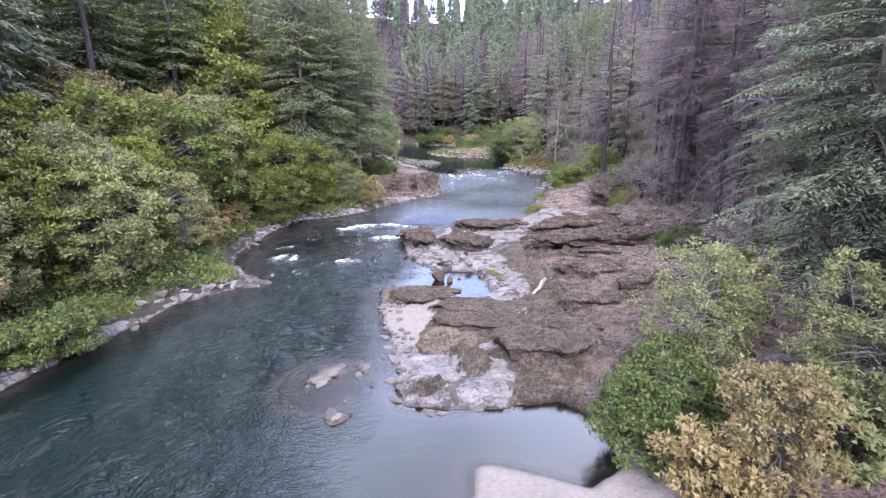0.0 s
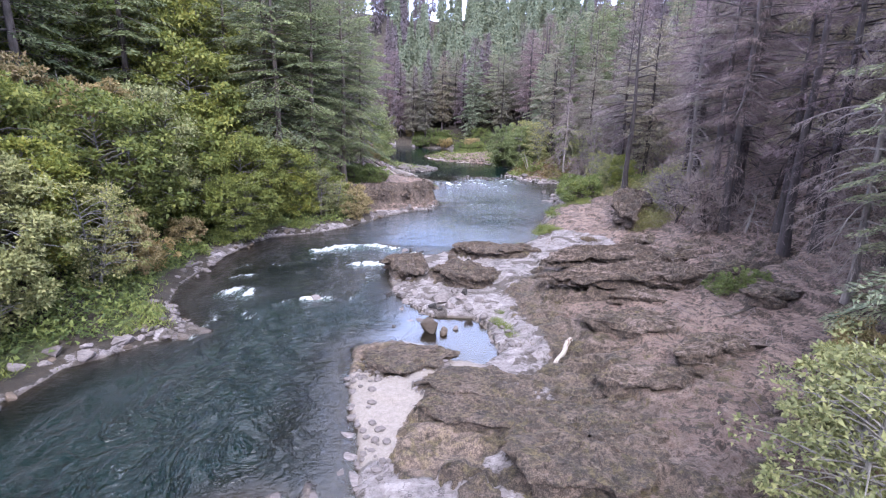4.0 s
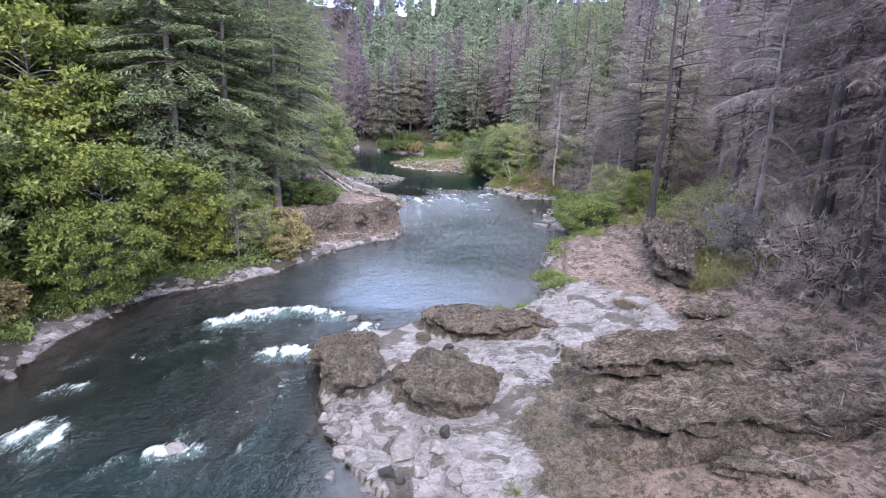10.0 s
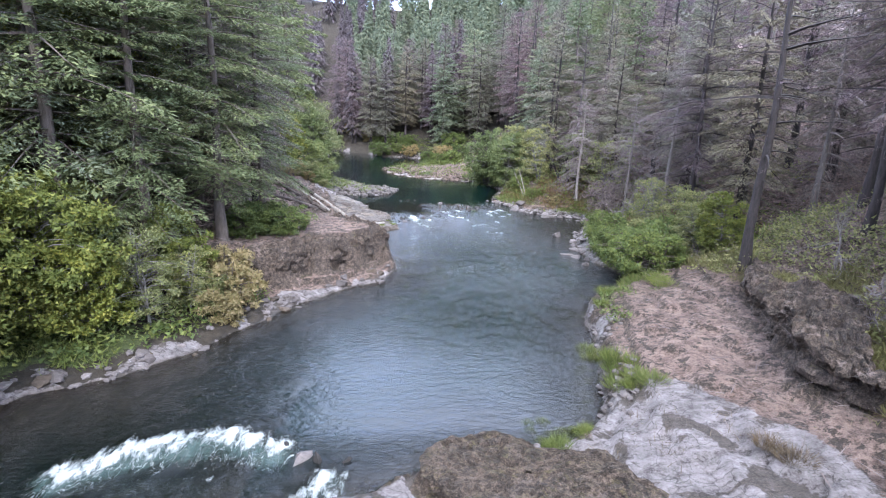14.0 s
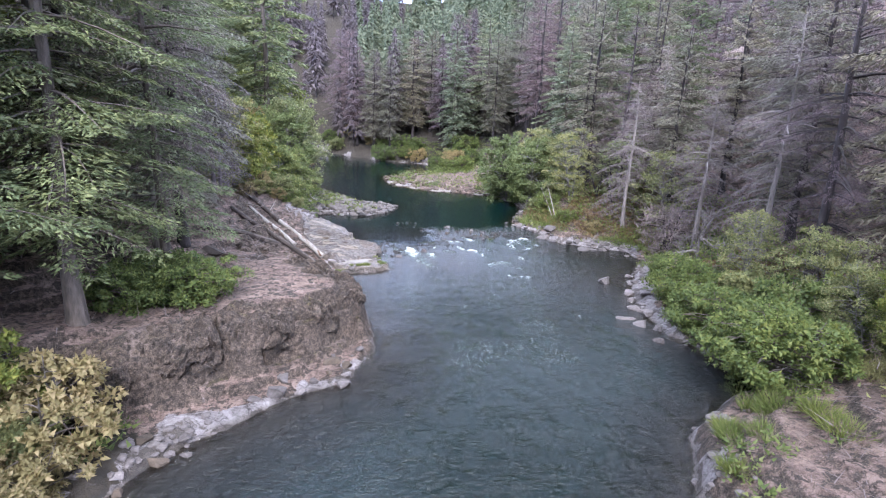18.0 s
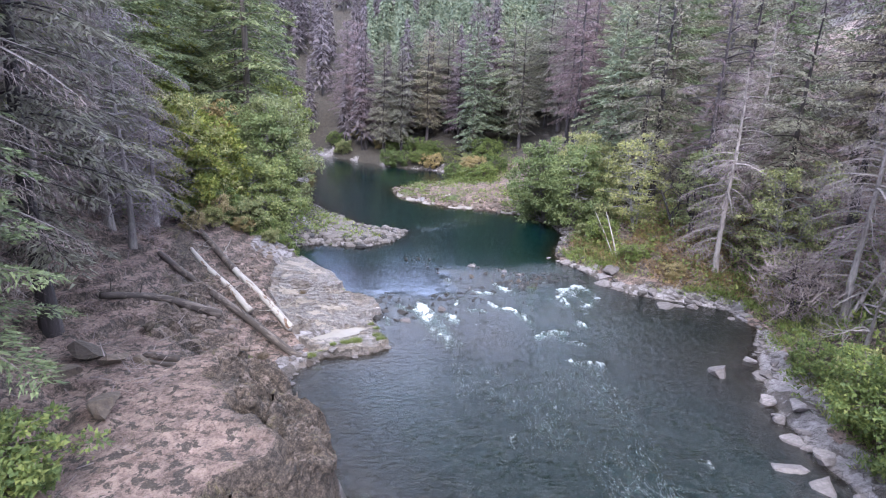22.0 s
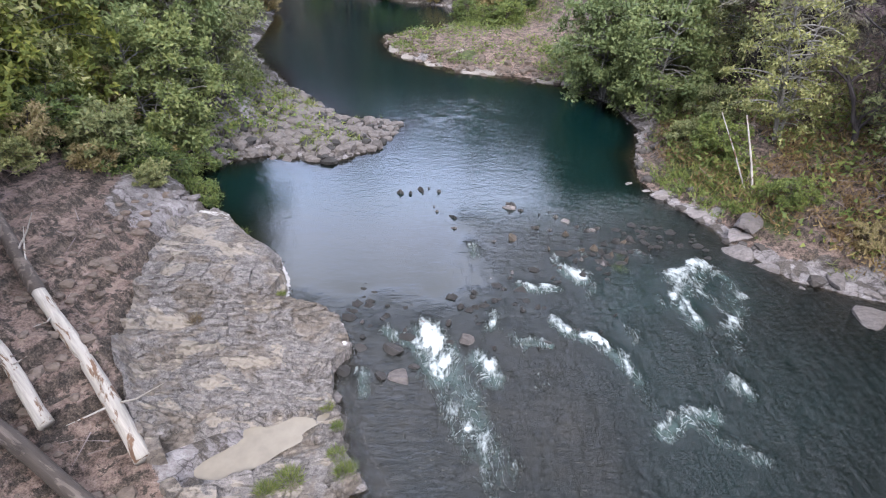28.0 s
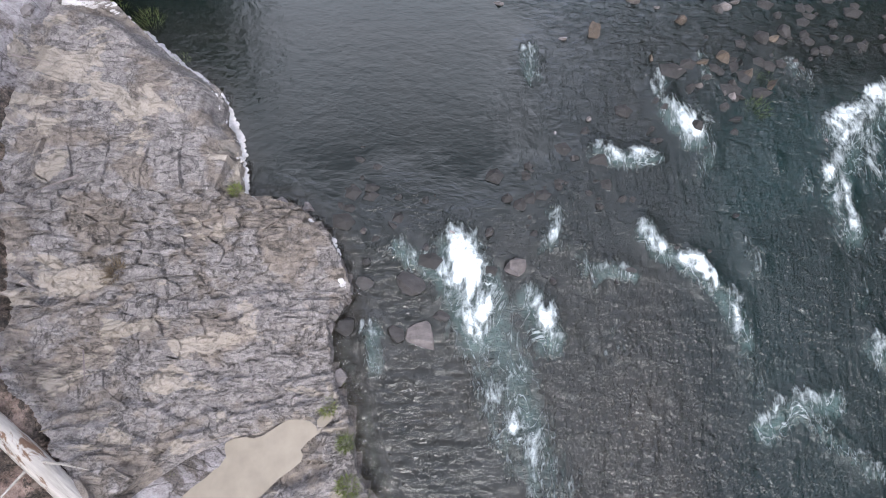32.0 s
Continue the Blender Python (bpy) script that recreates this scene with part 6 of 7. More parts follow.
# the low rock bar across the head of the rapids, broken into flat dark stones
for k in range(64):
    t = stone_rng.random()
    x = -0.4 + 11.0 * t
    y = float(np.interp(x, [-0.4, 1.6, 3.5, 6.3, 9.3, 10.7], [110.6, 111.4, 110.2, 109.0, 106.9, 104.7])) - (stone_rng.uniform(0, 0.8) if k < 34 else stone_rng.uniform(0.6, 4.5))
    s = stone_rng.uniform(0.2, 0.55) if k < 34 else stone_rng.uniform(0.14, 0.36)
    if y < 102.5:
        continue
    stone(x, y, s * 1.7, s * 0.9, stone_rng.uniform(0.02, 0.06) + 0.10 * s, stone_rng.choice([DARK_STONE, DARK_STONE, BAR_STONE, STONE]), stone_rng.uniform(-40, 10), label="flat dark stone of the rock bar above the rapids", group="stones of the rapids")
# small stones along the water, past counting
q = np.random.RandomState(3)
pieces = []
bm = bmesh.new()
bmesh.ops.create_icosphere(bm, subdivisions=1, radius=1.0)
sv = np.array([v.co[:] for v in bm.verts])
sf = np.array([[v.index for v in f.verts] for f in bm.faces])
bm.free()
px, py = q.uniform(-22, 22, 26000), q.uniform(16, 126, 26000)
pd = -on_grid(GD, px, py)
keep = (pd > -0.25) & (pd < 1.3) & ((py > 19) | (px < 0)) & (q.rand(len(px)) < step(-0.15, 0.25, fbm(px, py, 4.0, 3, 15)))
for x, y in list(zip(px[keep], py[keep]))[:1500]:
    s = q.uniform(0.06, 0.22)
    shape = sv * (1 + 0.35 * (q.rand(len(sv), 1) - 0.5)) * np.array([s * q.uniform(0.8, 1.5), s, s * 0.6])
    a = q.rand() * 6.28
    shape = np.stack([shape[:, 0] * np.cos(a) - shape[:, 1] * np.sin(a), shape[:, 0] * np.sin(a) + shape[:, 1] * np.cos(a), shape[:, 2]], 1)
    pieces.append((shape + np.array([x, y, ground_z(x, y) + s * 0.2]), sf))
tagged(put("shore_stones", mesh_of("shore_stones", *joined(pieces)), STONE), "small grey stones strewn along the shore", "stones", kind="stuff")
pieces = []
for k in range(900):
    x, y = q.uniform(-1.5, 13), q.uniform(97.5, 109)
    ridge = abs(y - np.interp(x, [-1, 2, 5, 8, 10], [100.6, 100.7, 101.8, 104.2, 105.8]) - 0.5)
    if inland_by(x, y) > -0.3 or q.rand() > 1.1 - ridge * 0.62 or 1.0 < x < 2.0:
        continue
    s = q.uniform(0.07, 0.26)
    shape = sv * (1 + 0.4 * (q.rand(len(sv), 1) - 0.5)) * np.array([s * q.uniform(0.9, 1.6), s, s * 0.7])
    top = float(water_level(np.array([x]), np.array([y]))[0]) + q.uniform(-0.05, 0.07)
    pieces.append((shape + np.array([x, y, top - s * 0.45]), sf))
tagged(put("rapids_stones", mesh_of("rapids_stones", *joined(pieces)), DARK_STONE), "small dark wet stones awash in the rapids", "stones", kind="stuff")
# rubble at the foot of the bank
pieces = []
for k in range(300):
    x, y = q.uniform(-10, -4), q.uniform(90.5, 106)
    if inside(np.array([x + 0.5]), np.array([y]), SHELF)[0] or inland_by(x, y) < 0.3:
        continue
    s = q.uniform(0.06, 0.24)
    shape = sv * (1 + 0.4 * (q.rand(len(sv), 1) - 0.5)) * np.array([s * q.uniform(0.8, 1.5), s, s * 0.6])
    pieces.append((shape + np.array([x, y, ground_z(x, y) + s * 0.15]), sf))
tagged(put("bank_rubble", mesh_of("bank_rubble", *joined(pieces)), EARTHY_STONE), "broken brown rock rubble on the bank", "stones", kind="stuff")
# the stony bars upstream: the larger stones by themselves, the rest in heaps
def heap(name, label, mat, count, x0, x1, y0, y1, deep, small, large):
    pieces = []
    for _ in range(count):
        x, y = q.uniform(x0, x1), q.uniform(y0, y1)
        if not -0.2 < inland_by(x, y) < deep:
            continue
        s = q.uniform(small, large)
        shape = sv * (1 + 0.45 * (q.rand(len(sv), 1) - 0.5)) * np.array([s * q.uniform(0.9, 1.6), s, s * 0.75])
        a = q.rand() * 6.28
        shape = np.stack([shape[:, 0] * np.cos(a) - shape[:, 1] * np.sin(a), shape[:, 0] * np.sin(a) + shape[:, 1] * np.cos(a), shape[:, 2]], 1)
        pieces.append((shape + np.array([x, y, ground_z(x, y) + s * 0.25]), sf))
    tagged(put(name, mesh_of(name, *joined(pieces)), mat), label, "stones", kind="stuff")


heap("bar_stones", "grey broken stones heaped on the rocky bar", BAR_STONE, 800, -11.5, 0, 113, 128, 4, 0.15, 0.45)
heap("dark_bar_stones", "dark broken stones between the grey ones of the bar", DARK_STONE, 300, -11.5, 0, 113, 128, 4, 0.15, 0.4)
heap("gravel_bar_stones", "brown stones on the far gravel bar", EARTHY_STONE, 420, -5, 12, 130, 158, 5, 0.15, 0.4)
heap("far_shore_stones", "grey stones along the shore by the rapids", BAR_STONE, 260, 11, 21, 100, 124, 1.3, 0.10, 0.32)
for k in range(50):
    x, y = stone_rng.uniform(-11.5, 0), stone_rng.uniform(113, 124)
    if -0.2 < inland_by(x, y) < 4:
        s = stone_rng.choice([0.45, 0.6])
        stone(x, y, s * 1.2, s * 0.9, s * 0.55, BAR_STONE, label="grey stone on the rocky bar", group="stones of the rocky bar")
# big stones lying on the bluff
for x, y, s, up in [(-7.8, 83.2, 0.75, 0.55), (-10.3, 86.6, 0.9, 0.6), (-9.2, 86.3, 0.6, 0.4), (-8.7, 87.0, 0.5, 0.3), (-10.2, 85.2, 0.6, 0.4), (-9.9, 90.0, 0.5, 0.35)]:
    stone(x, y, s * 1.25, s * 0.75, up, BROWN_STONE, label="weathered brown boulder lying on the bluff", group="boulders on the bluff", name="boulder")


# ---- rock outcrops: mossy blocks with hollow sides ----
def outcrop(cx, cy, rx, ry, turn, h, dry, label, foot=None, group="mossy outcrops of the flat rock", lean_back=False, fine=False):
    n = 270 if fine else 150
    a = np.linspace(0, 2 * np.pi, n + 1)[:-1]
    rings = [(0.90, -0.6), (0.91, 0.0), (0.92, 0.15), (0.94, 0.30), (0.975, 0.44), (1.0, 0.58), (1.005, 0.70), (0.995, 0.81), (0.975, 0.90), (0.94, 0.96), (0.88, 0.99),
             (0.80, 1.0), (0.71, 1.0), (0.62, 1.0), (0.53, 1.0), (0.44, 1.0), (0.35, 1.0), (0.26, 1.0), (0.15, 1.0), (0.03, 1.0)]
    if fine:
        at = np.linspace(0, len(rings) - 1, 46)
        rings = [tuple(np.interp(at[i], np.arange(len(rings)), [q[k] for q in rings]) for k in (0, 1)) for i in range(46)]
    c, s = math.cos(radians(turn)), math.sin(radians(turn))
    foot = ground(np.array([cx]), np.array([cy]), False)[0][0] if foot is None else foot
    px, py = np.cos(a) * rx, np.sin(a) * ry
    # straight broken sides, and a top of a few tilted flats
    own = np.random.RandomState(int(abs(cx) * 100 + cy * 10))
    faces_at = (np.arange(7) + 0.7 * own.rand(7)) * 2 * np.pi / 7
    reach = own.uniform(0.86, 1.02, 7)
    blunt = np.min(reach[:, None] / np.maximum(np.cos(a[None] - faces_at[:, None]), 0.2), axis=0)
    flats = [(own.uniform(-0.14, 0.14), own.uniform(-0.14, 0.14), own.uniform(-0.03, 0.12)) for _ in range(6)]
    vs = []
    for k, (f, z) in enumerate(rings):
        x0, y0 = px * f * blunt, py * f * blunt
        x, y = cx + x0 * c - y0 * s, cy + x0 * s + y0 * c
        zz = z * h
        hold = min(1, f * 1.5)
        bx = (0.9 * fbm(x, y, 2.0, 3, 40) + 0.46 * fbm(x + 1.5 * zz, y - zz, 0.75, 4, 41)) * hold
        by = (0.9 * fbm(x, y, 2.0, 3, 44) + 0.46 * fbm(x + zz, y + 1.5 * zz, 0.75, 4, 45)) * hold
        x, y = x + bx, y + by
        edge, who = cells(x + 0.3 * fbm(x, y, 1.0, 3, 60), y, 0.8, 83)
        lumps = 0.30 * (who - 0.5) - 0.16 * (1 - step(0.0, 0.10, edge)) + 0.42 * (np.abs(fbm(x, y, 1.4, 4, 48)) - 0.15)
        e3, w3 = cells(x + 0.15 * fbm(x, y, 0.5, 2, 63), y * 1.3, 0.42, 84)
        lumps = lumps + 0.13 * (w3 - 0.5) - 0.09 * (1 - step(0.0, 0.07, e3)) + 0.10 * fbm(x, y, 0.22, 2, 64)
        lumps = lumps + np.min([u * (x - cx) + v * (y - cy) + w for u, v, w in flats], axis=0) * min(1.0, 4 / rx)
        slope = 0.05 * (x - cx) if rx > 6.7 else 0.0
        if lean_back:
            zz = zz * (0.66 - 0.36 * np.clip((y - cy) / ry, -1, 1))
            lumps = lumps * 0.8
        up = zz * (0.9 + 0.5 * fbm(x, y, 2.8, 3, 46)) + lumps * float(step(0.2, 0.9, z)) * min(1.2, h) + slope
        vs.append(np.stack([x - cx, y - cy, up], 1))
    vs = np.concatenate(vs)
    i = np.arange(len(rings) * n).reshape(len(rings), n)
    j = np.roll(i, -1, axis=1)
    faces = np.stack([i[:-1], j[:-1], j[1:], i[1:]], -1).reshape(-1, 4)
    me = mesh_of("rock_outcrop", vs, faces)
    m = len(vs)
    add_values(me, rock=np.ones(m), moss=np.ones(m), dry=np.full(m, dry), sand=np.zeros(m), grass=np.zeros(m), water=np.full(m, -1.0))
    ob = put("rock_outcrop", me, GROUND)
    ob.matrix_basis = pose(cx, cy, foot - 0.12)
    return tagged(ob, label, "rock", group)


for m in MOUNDS:
    if m[5] > 0.5:
        long = m[2] > 5.5
        h = m[5] * (0.68 if not long else 1.05)
        outcrop(*m[:5], h, 0.9 if long else 0.0, "long weathered brown rock ledge with a hollow foot" if long else "knobbly rock outcrop under brown moss", lean_back=not long, fine=m[5] > 1.0 or long)

for x, y, rx, ry, a, h in [(10.8, 36.6, 3.0, 1.0, 8, 0.5), (13.4, 32.6, 3.4, 1.0, 14, 0.5), (9.4, 30.6, 2.4, 0.9, 5, 0.45), (12.2, 40.0, 2.2, 0.7, -4, 0.4), (18.4, 37.0, 2.4, 1.1, 20, 0.5), (16.4, 51.4, 2.0, 0.9, 8, 0.45)]:
    outcrop(x, y, rx, ry, a, h, 0.9, "low dusty brown rock ledge on the slope")
for x, y, rx, ry, a, top in [(-10.0, 73.9, 1.5, 1.3, 35, 2.9), (-7.6, 75.9, 1.7, 1.3, 38, 2.9), (-5.0, 78.2, 1.8, 1.3, 40, 2.8), (-2.9, 80.1, 1.5, 1.2, 50, 2.7), (-2.0, 82.2, 1.2, 1.5, 10, 2.6), (-3.2, 84.7, 1.3, 1.6, 25, 2.7), (-4.8, 87.0, 1.3, 1.5, 30, 2.7)]:
    outcrop(x, y, rx, ry, a, top - 0.35, 0.9, "craggy brown rock face of the bluff over the water", 0.5, "crags of the bluff")


# ---- fallen logs ----
def log(x0, y0, x1, y1, r, mat, label, stubs=0, seed=1, bow=0.0, name="fallen_log", barked=0):
    """A tapering trunk that lies on the ground between two places."""
    k = 14
    t = np.linspace(0, 1, k)
    xs, ys = x0 + (x1 - x0) * t, y0 + (y1 - y0) * t
    gz0 = on_grid(GZ, xs, ys)
    a = np.polyfit(t, gz0, 1)
    lie = np.polyval(a, t)
    lie = lie + max(0, (gz0 - lie).max() - r * 1.2)
    sx, sy = -(y1 - y0), x1 - x0
    ln = math.hypot(sx, sy)
    w = 0.05 * np.sin(t * 9 + seed) + bow * np.sin(t * math.pi)
    pts = np.stack([xs + sx / ln * w, ys + sy / ln * w, lie + r * 0.7 + bow * 0.3 * np.sin(t * math.pi)], 1)
    ob = new(name)
    mid = pts[k // 2].copy()
    ob.matrix_basis = pose(*mid)
    rad = r * np.interp(t, [0, 1], [0.8, 1.05]) * (1 + 0.06 * np.sin(t * 31 + seed))
    way = Vector(pts[-1] - pts[0]).normalized()
    turn = Vector((0, 0, 1)).rotation_difference(way).to_matrix()
    v, f = tube(pts - mid, rad, 12)
    bm = bmesh.new()
    vs = [bm.verts.new(turn.transposed() @ Vector(p)) for p in v]
    for q in f:
        bm.faces.new([vs[i] for i in q])
    for ring in (vs[:12], vs[-12:]):
        c = bm.verts.new(sum((u.co for u in ring), Vector()) / 12)
        for i in range(12):
            bm.faces.new([ring[i], ring[(i + 1) % 12], c])
    bmesh.ops.recalc_face_normals(bm, faces=bm.faces)
    body = put("trunk", bm_mesh("trunk", bm, True), mat, ob)
    body.matrix_basis = turn.to_4x4()
    if barked:
        ragged = 1.12 + 0.10 * np.sin(np.arange(barked * 12) * 2.7 + seed).reshape(barked, 12)
        bv, bf = tube(pts[:barked] - mid, rad[:barked], 12)
        axis = np.repeat(pts[:barked] - mid, 12, axis=0)
        put("bark", mesh_of("bark", axis + (bv - axis) * ragged.reshape(-1, 1), bf, True), BROWN_LOG, ob, "dark brown bark left on the upper half")
    rr = random.Random(seed)
    for i in range(stubs):
        c = Vector(pts[rr.randrange(1, k - 1)] - mid)
        d = Vector((rr.gauss(0, 1), rr.gauss(0, 1), abs(rr.gauss(0, 0.8)) + 0.25)).normalized()
        line = [c, c + d * rr.uniform(0.4, 0.8), c + d * rr.uniform(0.9, 1.8) + Vector((0, 0, rr.uniform(-0.2, 0.3)))]
        put("branch", mesh_of("branch", *tube(line, (0.035, 0.022, 0.008), 5), True), mat, ob)
    return tagged(ob, label, "log", "fallen logs on the bank")


log(-12.8, 101.8, -5.2, 94.6, 0.19, BLEACHED, "bleached white log half in dark bark lying on rock", 8, 1, barked=7)
log(-11.8, 98.5, -7.3, 94.9, 0.16, BLEACHED, "bleached log with brown bark patches on the bank", 3, 2)
log(-12.6, 96.6, -3.7, 92.4, 0.2, BROWN_LOG, "long grey-brown fallen log reaching the water", 7, 3)
log(-12.4, 91.0, -8.2, 93.3, 0.2, BROWN_LOG, "dark crooked fallen log on brown earth", 6, 4, 0.5)
log(-8.9, 87.7, -7.5, 87.3, 0.13, BROWN_LOG, "short brown log lying on the bluff", 0, 5)
log(-8.8, 87.2, -7.3, 86.6, 0.10, BROWN_LOG, "thin brown log lying on the bluff", 0, 6)
log(5.9, 33.4, 7.0, 35.3, 0.13, BLEACHED, "short bleached white log on brown rock", 0, 7)
log(14.5, 35.8, 17.6, 36.6, 0.09, BROWN_LOG, "thin charred fallen trunk on the slope", 3, 8)
log(20.6, 92.5, 23.2, 96.5, 0.06, BROWN_LOG, "thin grey fallen stem on the burnt bank", 4, 9)
log(2.6, 138.6, 4.0, 139.8, 0.14, BLEACHED, "bleached drift log on the gravel bar", 0, 10)


def pole(x0, y0, x1, y1, up, r, label):
    z = ground_z(x0, y0) - 0.2
    ob = new("dead_pole", mesh_of("dead_pole", *tube([(0, 0, 0), ((x1 - x0) * 0.5 + 0.05, (y1 - y0) * 0.5, up * 0.5), (x1 - x0, y1 - y0, up)], (r, r * 0.85, r * 0.5), 8), True))
    ob.data.materials.append(BLEACHED)
    ob.matrix_basis = pose(x0, y0, z)
    return tagged(ob, label, "dead tree", "leaning dead poles")


pole(16.2, 108.8, 15.3, 110.0, 3.6, 0.06, "leaning bleached dead pole on the far shore")
pole(16.1, 109.2, 14.9, 111.4, 3.3, 0.04, "thin bleached dead pole leaning beside a thicker one")


# ---- grass, undergrowth, litter ----
def tuft(seed, count=420, h=0.34, r=0.30, mat=None):
    q = np.random.RandomState(seed)
    a, d = q.rand(count) * 6.28, r * q.rand(count) ** 0.6
    base = np.stack([d * np.cos(a), d * np.sin(a), 0 * d - 0.05], 1)
    way = unit(np.stack([np.cos(a) * 0.8 * d / r, np.sin(a) * 0.8 * d / r, 0.8 + 0 * d], 1) + 0.25 * q.randn(count, 3))
    side = unit(np.cross(way, q.randn(count, 3)))
    me = mesh_of("grass_tuft", *blades(base, way, side, h * (0.5 + 0.7 * q.rand(count)), np.full(count, 0.017)))
    me.materials.append(mat or GRASS)
    return me


TUFTS = [tuft(1), tuft(2), tuft(3, 480, 0.26, 0.36), tuft(4, 380, 0.34, 0.32, STRAW)]
for x, y, s, k in [(5.7, 58.6, 0.7, 1), (6.3, 58.7, 0.8, 0), (5.9, 57.5, 0.6, 1), (6.8, 58.0, 0.7, 0), (7.3, 58.1, 0.8, 1), (6.4, 56.4, 1.5, 2), (6.0, 56.2, 1.2, 0), (7.7, 57.2, 1.2, 2), (4.8, 57.0, 0.9, 0), (15.9, 72.2, 2.2, 2), (15.4, 72.0, 1.8, 0), (16.4, 69.8, 2.2, 2), (13.5, 70.9, 2.0, 0), (10.5, 65.6, 1.6, 2), (10.7, 62.4, 2.0, 0), (10.4, 61.6, 1.8, 2), (10.1, 60.2, 2.0, 2), (11.0, 59.3, 1.8, 2), (10.4, 59.6, 1.6, 0), (12.6, 54.2, 1.4, 3), (12.9, 53.4, 1.6, 3), (5.7, 58.1, 0.6, 0), (6.2, 56.0, 1.6, 2), (7.5, 56.9, 1.2, 2), (6.3, 58.0, 0.5, 0), (6.9, 57.7, 0.5, 1), (7.3, 57.9, 0.5, 0), (6.1, 57.3, 0.45, 1), (3.9, 57.6, 0.8, 0), (10.9, 60.4, 1.8, 2), (10.6, 62.6, 1.8, 2), (11.3, 61.6, 1.6, 0), (10.4, 64.6, 1.4, 1), (13.6, 71.6, 1.6, 0), (14.4, 70.6, 1.9, 2), (15.6, 73.0, 2.0, 2), (16.4, 71.0, 2.0, 0),
                   (12.4, 69.2, 1.5, 1), (3.6, 39.4, 1.0, 2), (4.0, 38.4, 1.1, 0), (4.3, 37.2, 1.0, 2), (3.9, 40.6, 0.8, 1), (3.8, 38.9, 0.9, 2), (4.2, 37.8, 0.8, 2), (-5.8, 99.3, 0.7, 3), (-3.7, 101.3, 0.45, 0), (-1.4, 96.7, 0.5, 0), (-1.3, 97.3, 0.4, 1), (-0.6, 94.7, 0.8, 0), (-0.9, 95.2, 0.6, 2), (-1.9, 94.5, 0.9, 2), (-2.4, 94.2, 0.7, 0), (-2.9, 93.6, 0.5, 1), (-3.8, 92.7, 0.7, 0), (-3.5, 93.4, 0.6, 2), (-1.0, 96.0, 0.5, 0),
                   (-6.6, 106.0, 1.0, 0), (-7.6, 106.2, 1.2, 2), (-5.6, 104.9, 0.6, 0), (8.8, 104.0, 0.8, 0), (9.1, 104.9, 0.6, 2), (3.0, 102.2, 0.35, 3), (-3.3, 92.0, 0.5, 0), (-6.5, 91.2, 1.0, 2), (-4.4, 114.9, 0.8, 2), (-7.0, 114.4, 0.9, 2), (-6.0, 91.8, 1.1, 3), (19.6, 74.5, 2.0, 1), (17.0, 76.6, 1.6, 2), (18.3, 74.9, 1.8, 0), (8.0, 29.6, 1.0, 3), (7.6, 30.4, 0.9, 2)]:
    ob = new("grass_tuft", TUFTS[k])
    at = ground_z(x, y) + (0.3 if inside(np.array([x]), np.array([y]), SHELF)[0] else 0.0)
    ob.matrix_basis = pose(x, y, max(at, float(water_level(np.array([x]), np.array([y]))[0]) - 0.05), 0, 0, rng.uniform(0, 360)) @ Matrix.Diagonal((s, s, s * 0.85, 1))
    tagged(ob, "tuft of straw-coloured dry grass" if k == 3 else "tuft of bright green grass among rocks", "grass", "grass tufts among the rocks")


def scattered(name, label, category, mat, seed, count, area, want, per, size, slim, up, reach, high=0.0):
    """Leaves or sticks in small clumps over part of the ground; uncounted."""
    q = np.random.RandomState(seed)
    x0, x1, y0, y1 = area
    x, y = q.uniform(x0, x1, count), q.uniform(y0, y1, count)
    d = -on_grid(GD, x, y)
    ok = (q.rand(count) < want(x, y, d)) & (d > 0.25)
    x, y = x[ok], y[ok]
    z = on_grid(GZ, x, y)
    tall = high * q.rand(len(x)) ** 1.5
    n = len(x) * per
    who = np.repeat(np.arange(len(x)), per)
    off = q.randn(n, 3) * reach
    base = np.stack([x[who] + off[:, 0], y[who] + off[:, 1], z[who] + np.abs(off[:, 2]) * 0.5 * (up > 0) + tall[who] * q.rand(n)], 1)
    base[:, 2] = np.maximum(base[:, 2], on_grid(GZ, base[:, 0], base[:, 1]) + 0.01)
    way = unit(q.randn(n, 3) * np.array([1, 1, 0.35]) + np.array([0, 0, up]))
    side = unit(np.cross(way, np.array([0, 0, 1.0]) + q.randn(n, 3) * 0.5))
    ln = size * (0.5 + q.rand(n))
    me = mesh_of(name, *blades(base, way, side, ln, ln * slim))
    tagged(put(name, me, mat), label, category, kind="stuff")


def np_left(x, y):
    return x < np.interp(y, [-40, 20, 60, 80, 110, 135, 170, 200], [-8, -8, -4, 6, 4, -2, -8, -20])


scattered("undergrowth", "leafy green undergrowth along the wooded bank", "undergrowth", SHRUB, 1, 9000, (-36, -8, 12, 72),
          lambda x, y, d: step(0.8, 2.2, d) * (1 - step(9, 14, d)) * np_left(x, y), 16, 0.24, 0.6, 0.55, 0.34, 0.9)
scattered("bank_grass", "light green grass and herbs at the river's edge", "grass", GRASS, 2, 52000, (-26, 26, 12, 132),
          lambda x, y, d: (step(0.5, 1.2, d) * (1 - step(2.6, 4.5, d)) * (np_left(x, y) * ((y < 64) | (y > 105)) + (~np_left(x, y)) * (y > 72)) * step(-0.1, 0.2, fbm(x, y, 5.0, 3, 71))), 16, 0.34, 0.16, 1.0, 0.22)
